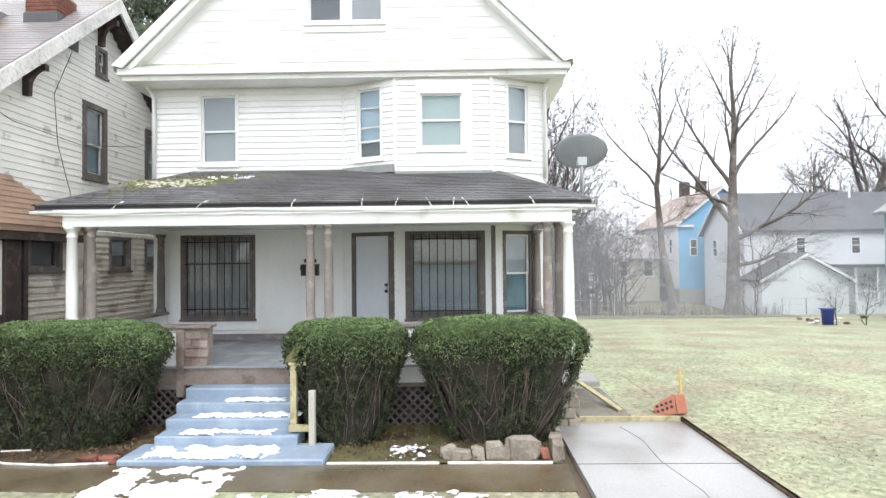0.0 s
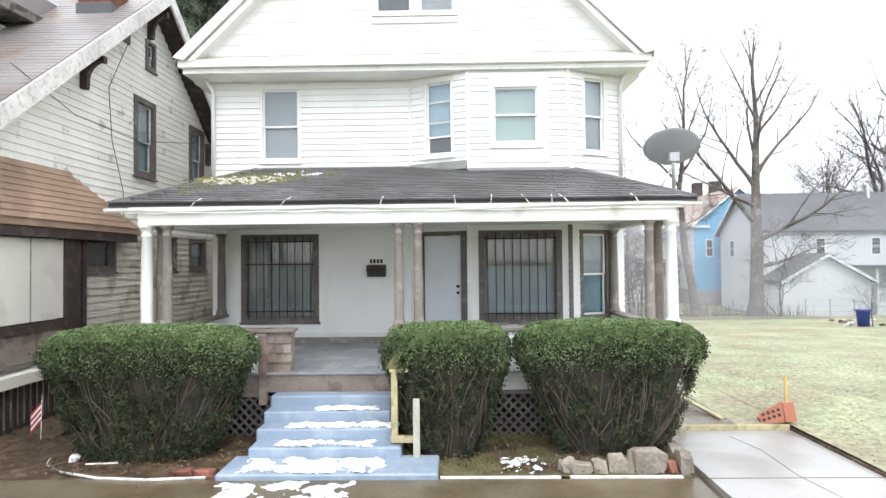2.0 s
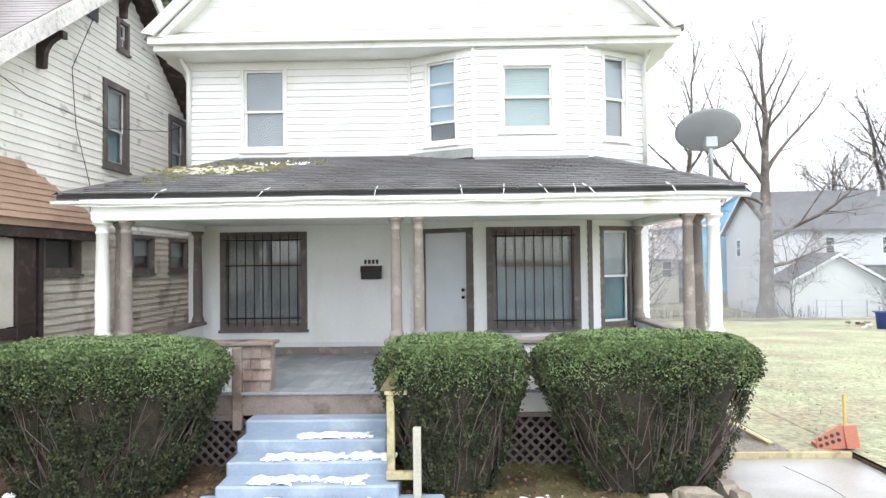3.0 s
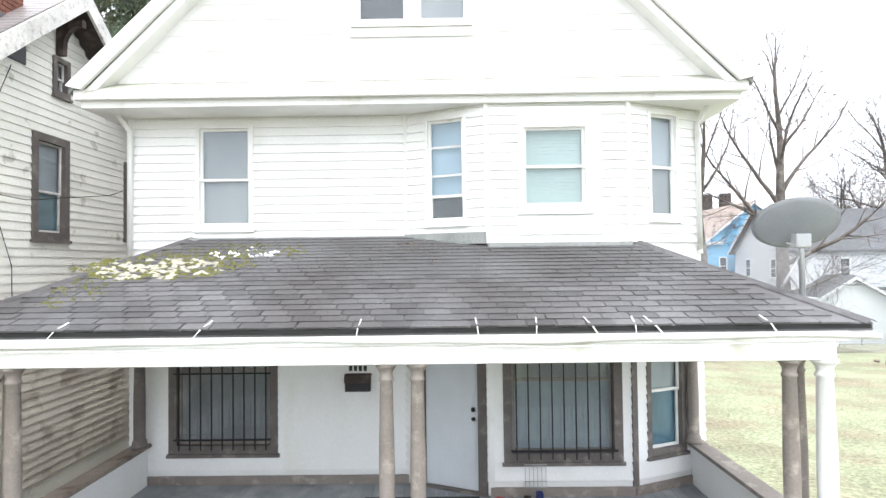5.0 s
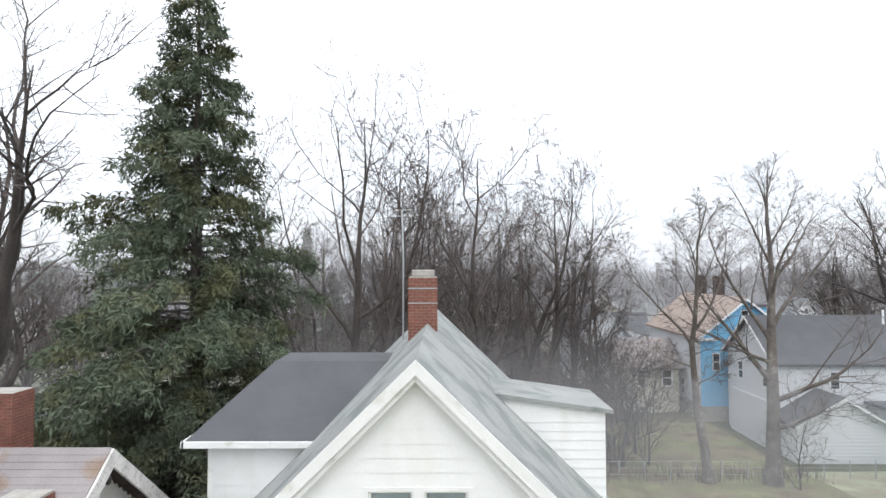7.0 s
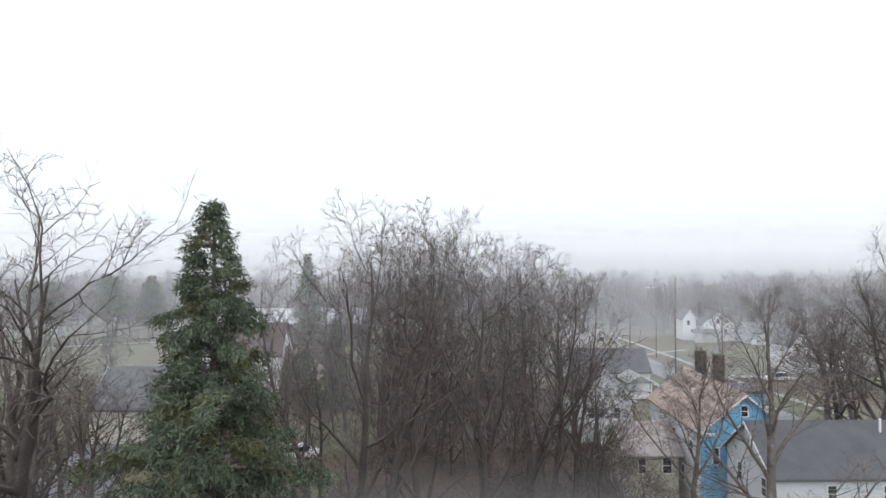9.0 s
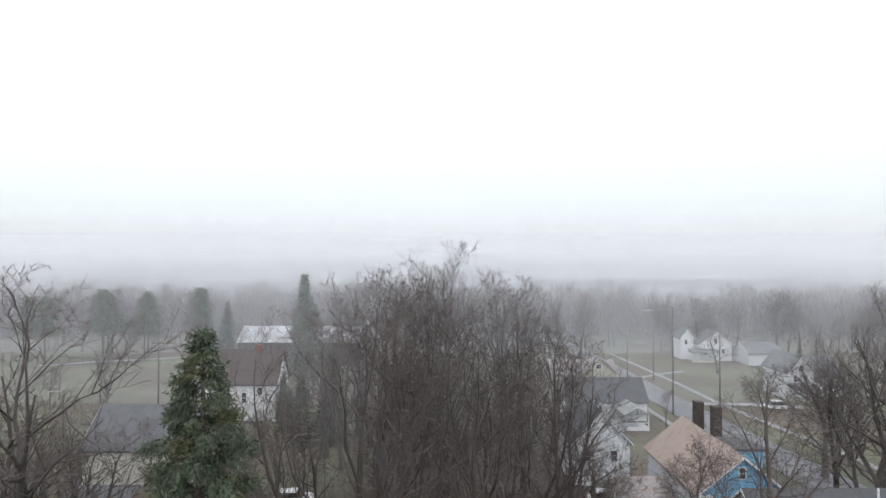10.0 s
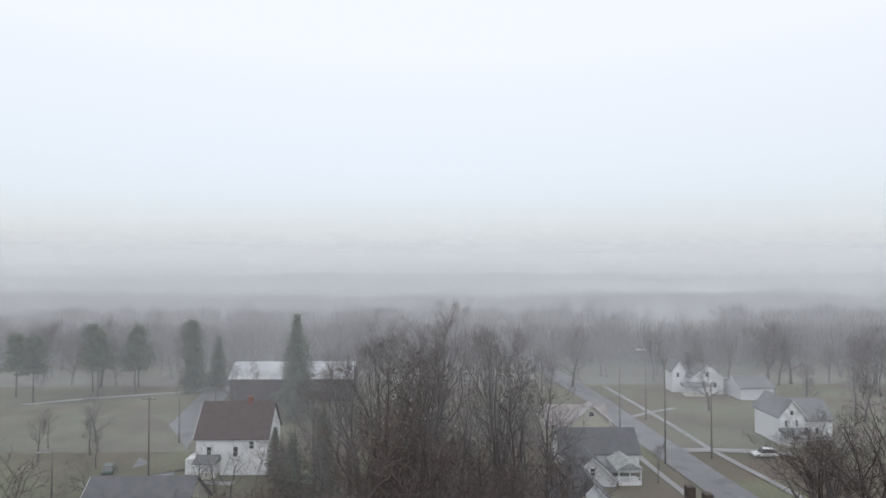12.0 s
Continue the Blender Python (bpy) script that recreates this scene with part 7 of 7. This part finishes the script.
bm = bmesh.new()
for k in range(330):
    y = rf2.uniform(430, 1150)
    x = rf2.uniform(0.18, 0.8) * y
    z = ground_z(x, y)
    z += 3
    w, hgt = rf2.uniform(4, 10), rf2.uniform(4, 8)
    prism(bm, [(x, z), (x + w, z), (x + w, z + hgt * 0.6), (x + w / 2, z + hgt), (x, z + hgt * 0.6)], y, y + 10, lambda p, q, kk: (p, kk, q))
tagged(part("far_town", bm, GREY_SIDING), "pale houses of a distant town in the mist", "town", kind="stuff")

def far_porch(house_, x0, x1, y0, y1, base, floor, top):
    """A front porch with deck, posts, rail and a low roof."""
    boxpart("porch_deck", (x0, x1, y0, y1, base, floor), FAR_CREAM, house_)
    n = max(2, int((x1 - x0) / 1.6) + 1)
    for i in range(n):
        x = x0 + 0.1 + (x1 - x0 - 0.2) * i / (n - 1)
        boxpart("porch_post", (x - 0.09, x + 0.09, y0 + 0.05, y0 + 0.23, floor, top), FAR_WHITE, house_)
    boxpart("porch_rail", (x0 + 0.1, x1 - 0.1, y0 + 0.08, y0 + 0.2, floor + 0.8, floor + 0.92), FAR_WHITE, house_)
    bm = bmesh.new()
    prism(bm, [(y0 - 0.4, top), (y1, top), (y1, top + 0.9), (y0 - 0.4, top + 0.12)], x0 - 0.3, x1 + 0.3, lambda p, q, k: (k, p, q))
    part("porch_roof", bm, FAR_ROOF, house_)


far_porch(STREET, 77.6, 85.5, 165.2, 167.95, -5.4, -4.6, -2.2)
far_porch(GABLED, 77.4, 81.6, 114.6, 116.95, -4.8, -4.1, -1.7)
far_porch(HL, -44.4, -40.6, 97.6, 99.95, -4.6, -3.9, -1.4)
far_house("gabled_wing", "white gabled wing of the street house", 76.4, 80.6, 171.5, 178.0, -5.4, 1.6, 4.2, "y", FAR_WHITE, FAR_ROOF, ((77.6, 78.6, -0.6, 1.0),), ())
boxpart("chimney", (83.5, 84.5, 176.4, 177.4, 2.0, 6.4), SOOTY, STREET)

# ---- streets ----
strip_on_ground("road", [(53, 30), (52, 60), (51.2, 88), (50.4, 112), (49.6, 124), (49, 141), (48.6, 160), (46, 200), (40, 250)], 7.6, ASPHALT, "wet grey residential road", "road", 0.14)
strip_on_ground("pavement", [(64, 40), (63, 70), (61.8, 96), (60, 114), (59.7, 133), (58.3, 160), (57, 180)], 1.5, FOOTWAY, "pale concrete footway beside the road", "footway", 0.13)
strip_on_ground("pavement", [(44, 62), (43.4, 90), (42.9, 108), (43, 126), (42.6, 150)], 1.3, FOOTWAY, "pale concrete footway before the corner house", "footway", 0.13)
strip_on_ground("pavement", [(54, 113), (60, 113), (68, 112), (76, 110)], 2.6, FOOTWAY, "concrete drive crossing the verge", "drive", 0.15)
strip_on_ground("pavement", [(52.5, 141), (60, 146), (68, 150)], 1.6, FOOTWAY, "concrete path crossing the verge", "path", 0.15)
strip_on_ground("road", [(-36, 40), (-42, 60), (-50.5, 89), (-58.5, 118), (-65, 152), (-74, 200)], 8.5, ASPHALT, "wet grey road beside the park", "road", 0.14)
strip_on_ground("pavement", [(-175, 132), (-122, 155), (-104, 165), (-66, 178)], 2.5, FOOTWAY, "pale path across the park", "path", 0.13)
strip_on_ground("pavement", [(-50, 112), (-44, 96), (-36, 95)], 1.6, FOOTWAY, "pale drive before the white house", "drive", 0.13)
strip_on_ground("park_grass", [(-60, 95), (-80, 125), (-95, 140), (-140, 140)], 34, mat("park_turf", (0.115, 0.12, 0.075), 0.95, 0.2, 0.1, 0.15, 2, 0.3, stain=(0.095, 0.08, 0.055), stain_s=0.06, stain_at=0.5, stain_w=0.3), "dull winter grass of the park", "grass", 0.08)


def pole(x, y, top, label, arms=1, lamp=False):
    g = ground_z(x, y)
    p = thing("utility_pole", label, "pole", "poles along the streets", at=(x, y, g))
    bm = bmesh.new()
    lathe(bm, 0, 0, ((0.17, -0.2), (0.15, (top - g) * 0.5), (0.11, top - g)), 10)
    part("shaft", bm, POLE_WOOD, p, smooth=True)
    for i in range(arms):
        z = top - g - 0.7 - i * 0.8
        boxpart("crossarm", (-1.2, 1.2, -0.16, -0.06, z, z + 0.12), POLE_WOOD, p)
        for u in (-1.1, -0.6, 0.6, 1.1):
            boxpart("insulator", (u - 0.04, u + 0.04, -0.15, -0.07, z + 0.12, z + 0.26), GALV, p)
    if lamp:
        boxpart("lamp_arm", (-2.0, 0, -0.05, 0.05, top - g - 0.3, top - g - 0.2), GALV, p)
        boxpart("lamp_head", (-2.5, -1.9, -0.12, 0.12, top - g - 0.35, top - g - 0.2), GALV, p)


for x, y, t, a, lp in ((-51.4, 95, 11.8, 1, False), (57.6, 108, 11.2, 1, False), (46.7, 105, 17.0, 0, False), (45.1, 128, 12.0, 0, False), (55.2, 138, 13.6, 0, True), (-64, 88, 4.2, 0, True), (-57, 120, 12, 1, False), (-49, 120, 7.5, 0, False)):
    pole(x, y, t, "weathered timber utility pole by the street", a, lp)


def car(x, y, rz, paint, label, length=4.7, height=1.5):
    c = thing("parked_car", label, "car", "parked cars", at=(x, y, ground_z(x, y) + 0.14))
    L = length
    bm = bmesh.new()
    prism(bm, [(-L / 2, 0.3), (L / 2, 0.3), (L / 2, 0.75), (L * 0.28, 0.92), (-L * 0.46, 0.95), (-L / 2, 0.8)], -0.88, 0.88, lambda p, q, k: (p, k, q))
    part("body", bm, paint, c, bevel=0.06)
    bm = bmesh.new()
    prism(bm, [(-L * 0.44, 0.95), (L * 0.22, 0.93), (L * 0.06, height - 0.06), (-L * 0.36, height - 0.04)], -0.78, 0.78, lambda p, q, k: (p, k, q))
    part("window_band", bm, CAR_GLASS, c, bevel=0.04)
    boxpart("roof_panel", (-L * 0.36, L * 0.06, -0.74, 0.74, height - 0.05, height), paint, c, bevel=0.03)
    for sx in (-0.31, 0.32):
        for sy in (-0.8, 0.8):
            bm = bmesh.new()
            lathe(bm, 0, 0, ((0.28, -0.1), (0.33, -0.07), (0.33, 0.07), (0.28, 0.1)), 16)
            wh = part("wheel", bm, RUBBER, c)
            wh.matrix_basis = pose(sx * L, sy, 0.33, 90, 0, 0)
            bm = bmesh.new()
            lathe(bm, 0, 0, ((0.2, -0.11), (0.2, 0.11)), 12)
            part("rim", bm, GALV, wh)
    for sy in (-0.65, 0.65):
        boxpart("headlight", (L / 2 - 0.06, L / 2 + 0.01, sy - 0.16, sy + 0.16, 0.6, 0.74), FAR_WHITE, c)
    c.rotation_euler = (0, 0, rz)


car(-62.3, 102, 1.9, CAR_GREEN, "dark green estate car parked at the kerb", 4.9, 1.55)
car(68.8, 108.5, 3.1, CAR_WHITE, "silver-white off-road car parked on the drive", 4.9, 1.75)
car(-17.5, 60, 0.1, CAR_WHITE, "snow-covered white car in a back yard", 5.0, 1.6)
car(20.2, 60, 0.0, CAR_WHITE, "white car parked behind the back yards", 4.6, 1.6)
car(34, 72, 0.4, CAR_WHITE, "white car parked near the street", 4.6, 1.5)
# bin and dry shrub at the lot's end
bn = thing("waste_bin", "blue plastic bin among dry brush", "bin", at=(19.35, 15.4, ground_z(20, 15.4) + 0.08))
bn.scale = (0.85, 0.85, 0.85)
bm = bmesh.new()
lathe(bm, 0, 0, ((0.26, 0), (0.32, 0.8), (0.34, 0.82), (0.34, 0.88)), 16)
part("body", bm, BIN_BLUE, bn, smooth=True)
boxpart("lid", (-0.34, 0.34, -0.34, 0.34, 0.88, 0.93), BIN_BLUE, bn, bevel=0.04)
tree(5, 19.5, 15.0, 0.5, 0.4, "dry brown shrub beside the blue bin")
tree(5, 20.8, 15.0, 0.48, 2.4, "dry brown shrub beside the blue bin")
for k in range(26):
    rock("rubble", rw.uniform(18.5, 27), 15.2 + rw.uniform(-1.2, 3.5), ground_z(20, 16) + 0.12, rw.uniform(0.12, 0.3), 0.2, 0.13, rw.choice((STONE, OLD_TRIM, MUD)), "scattered rubble at the end of the lot", "rubble", rw.uniform(0, 90), "rubble heap")
# wire fence along the back of the lawn
fence = thing("wire_fence", "old wire fence overgrown with dry brush", "fence")
for i in range(14):
    x = 6.5 + i * 1.6
    z = ground_z(x, 27.3)
    bm = bmesh.new()
    lathe(bm, x, 27.3, ((0.035, z - 0.1), (0.03, z + 1.25)), 6)
    part("post", bm, GALV, fence)
for dz in (0.4, 0.8, 1.2):
    bm = bmesh.new()
    tube(bm, [(6.5 + i * 1.6, 27.3, ground_z(0, 27.3) + dz) for i in range(14)], 0.008, 4)
    part("wire", bm, GALV, fence)
bm = bmesh.new()
for k in range(900):
    x, y = rw.uniform(5, 24), rw.gauss(27.4, 0.7)
    z = ground_z(x, y)
    tube(bm, [(x, y, z), (x + rw.gauss(0, 0.15), y + rw.gauss(0, 0.1), z + rw.uniform(0.3, 1.1))], [0.012, 0.004], 3)
tagged(part("dry_brush", bm, TWIG), "dry brown weeds along the fence", "weeds", kind="stuff")


# ---- mist ----
def mist_mat(name, share, z0, z1, drift):
    """Thin fog: mostly clear, partly scattering the daylight that falls on it."""
    m = bpy.data.materials.new(name)
    m.use_nodes = True
    n, l = m.node_tree.nodes, m.node_tree.links
    n.clear()
    o, mix, tr_, df = (n.new("ShaderNode" + k) for k in ("OutputMaterial", "MixShader", "BsdfTransparent", "BsdfDiffuse"))
    df.inputs["Color"].default_value = (0.70, 0.715, 0.745, 1)
    geo, sep, rng_, ns, mul = n.new("ShaderNodeNewGeometry"), n.new("ShaderNodeSeparateXYZ"), n.new("ShaderNodeMapRange"), n.new("ShaderNodeTexNoise"), n.new("ShaderNodeMath")
    l.new(geo.outputs["Position"], sep.inputs[0])
    l.new(sep.outputs["Z"], rng_.inputs["Value"])
    rng_.interpolation_type = "SMOOTHSTEP"
    for key, v in (("From Min", z0), ("From Max", z1), ("To Min", share), ("To Max", 0.0)):
        rng_.inputs[key].default_value = v
    ns.inputs["Scale"].default_value = 0.02
    l.new(geo.outputs["Position"], ns.inputs["Vector"])
    r2 = n.new("ShaderNodeMapRange")
    for key, v in (("From Min", 0.3), ("From Max", 0.7), ("To Min", 1 - drift), ("To Max", 1 + drift)):
        r2.inputs[key].default_value = v
    l.new(ns.outputs["Fac"], r2.inputs["Value"])
    mul.operation = "MULTIPLY"
    l.new(rng_.outputs[0], mul.inputs[0])
    l.new(r2.outputs[0], mul.inputs[1])
    l.new(mul.outputs[0], mix.inputs[0])
    l.new(tr_.outputs[0], mix.inputs[1])
    l.new(df.outputs[0], mix.inputs[2])
    l.new(mix.outputs[0], o.inputs["Surface"])
    return m


# each bank leans back, open to the sky
for y, share, z0, z1 in ((21.5, 0.15, 3, 9), (62, 0.09, 14, 46), (112, 0.11, 16, 60), (182, 0.2, 16, 75), (240, 0.25, 16, 85), (360, 0.34, 18, 90), (700, 0.46, 20, 100), (1500, 0.6, 40, 140)):
    w, zb = 1.3 * (y + 40), ground_z(0, y) - 3
    back = 0.5 * (z1 - zb)
    bm = bmesh.new()
    q = [bm.verts.new(p) for p in ((-w, y, zb), (w, y, zb), (w, y + back, z1), (-w, y + back, z1))]
    bm.faces.new(q)
    tagged(part("mist_bank", bm, mist_mat("winter_mist", share, z0, z1, 0.1 if y < 300 else 0.0)), "thin bank of winter mist over the land", "mist", kind="structure")


# ---- grass blades near the house ----
BLADE = mat("grass_blade", (0.30, 0.325, 0.205), 0.85, 0.2, 1.2, 0.2, 30, 0, stain=(0.35, 0.33, 0.23), stain_s=1.2, stain_at=0.55, stain_w=0.3)
rg = random.Random(3)
spots = []
for _ in range(7000):
    x, y = rg.uniform(-10, 3.3), rg.uniform(-8, -5.2)
    spots.append(((x, y, 0.065 + 0.02 * rg.random()), rg.uniform(0.5, 1.2)))
for _ in range(60000):
    y = -8.5 + 30 * rg.random() ** 1.6
    x = rg.uniform(5.5, 9 + 0.75 * (y + 11))
    spots.append(((x, y, ground_z(x, y) + 0.12), rg.uniform(0.6, 1.6)))
for _ in range(3000):
    x, y = rg.uniform(3.95, 5.4), rg.uniform(-2.5, 6)
    spots.append(((x, y, ground_z(x, y) + 0.1), rg.uniform(0.5, 1.2)))
tagged(new("grass", clump_mesh("grass", spots, BLADE, 0.024, 0.2, 0.3, len(spots))), "short pale winter grass blades", "grass", kind="stuff")
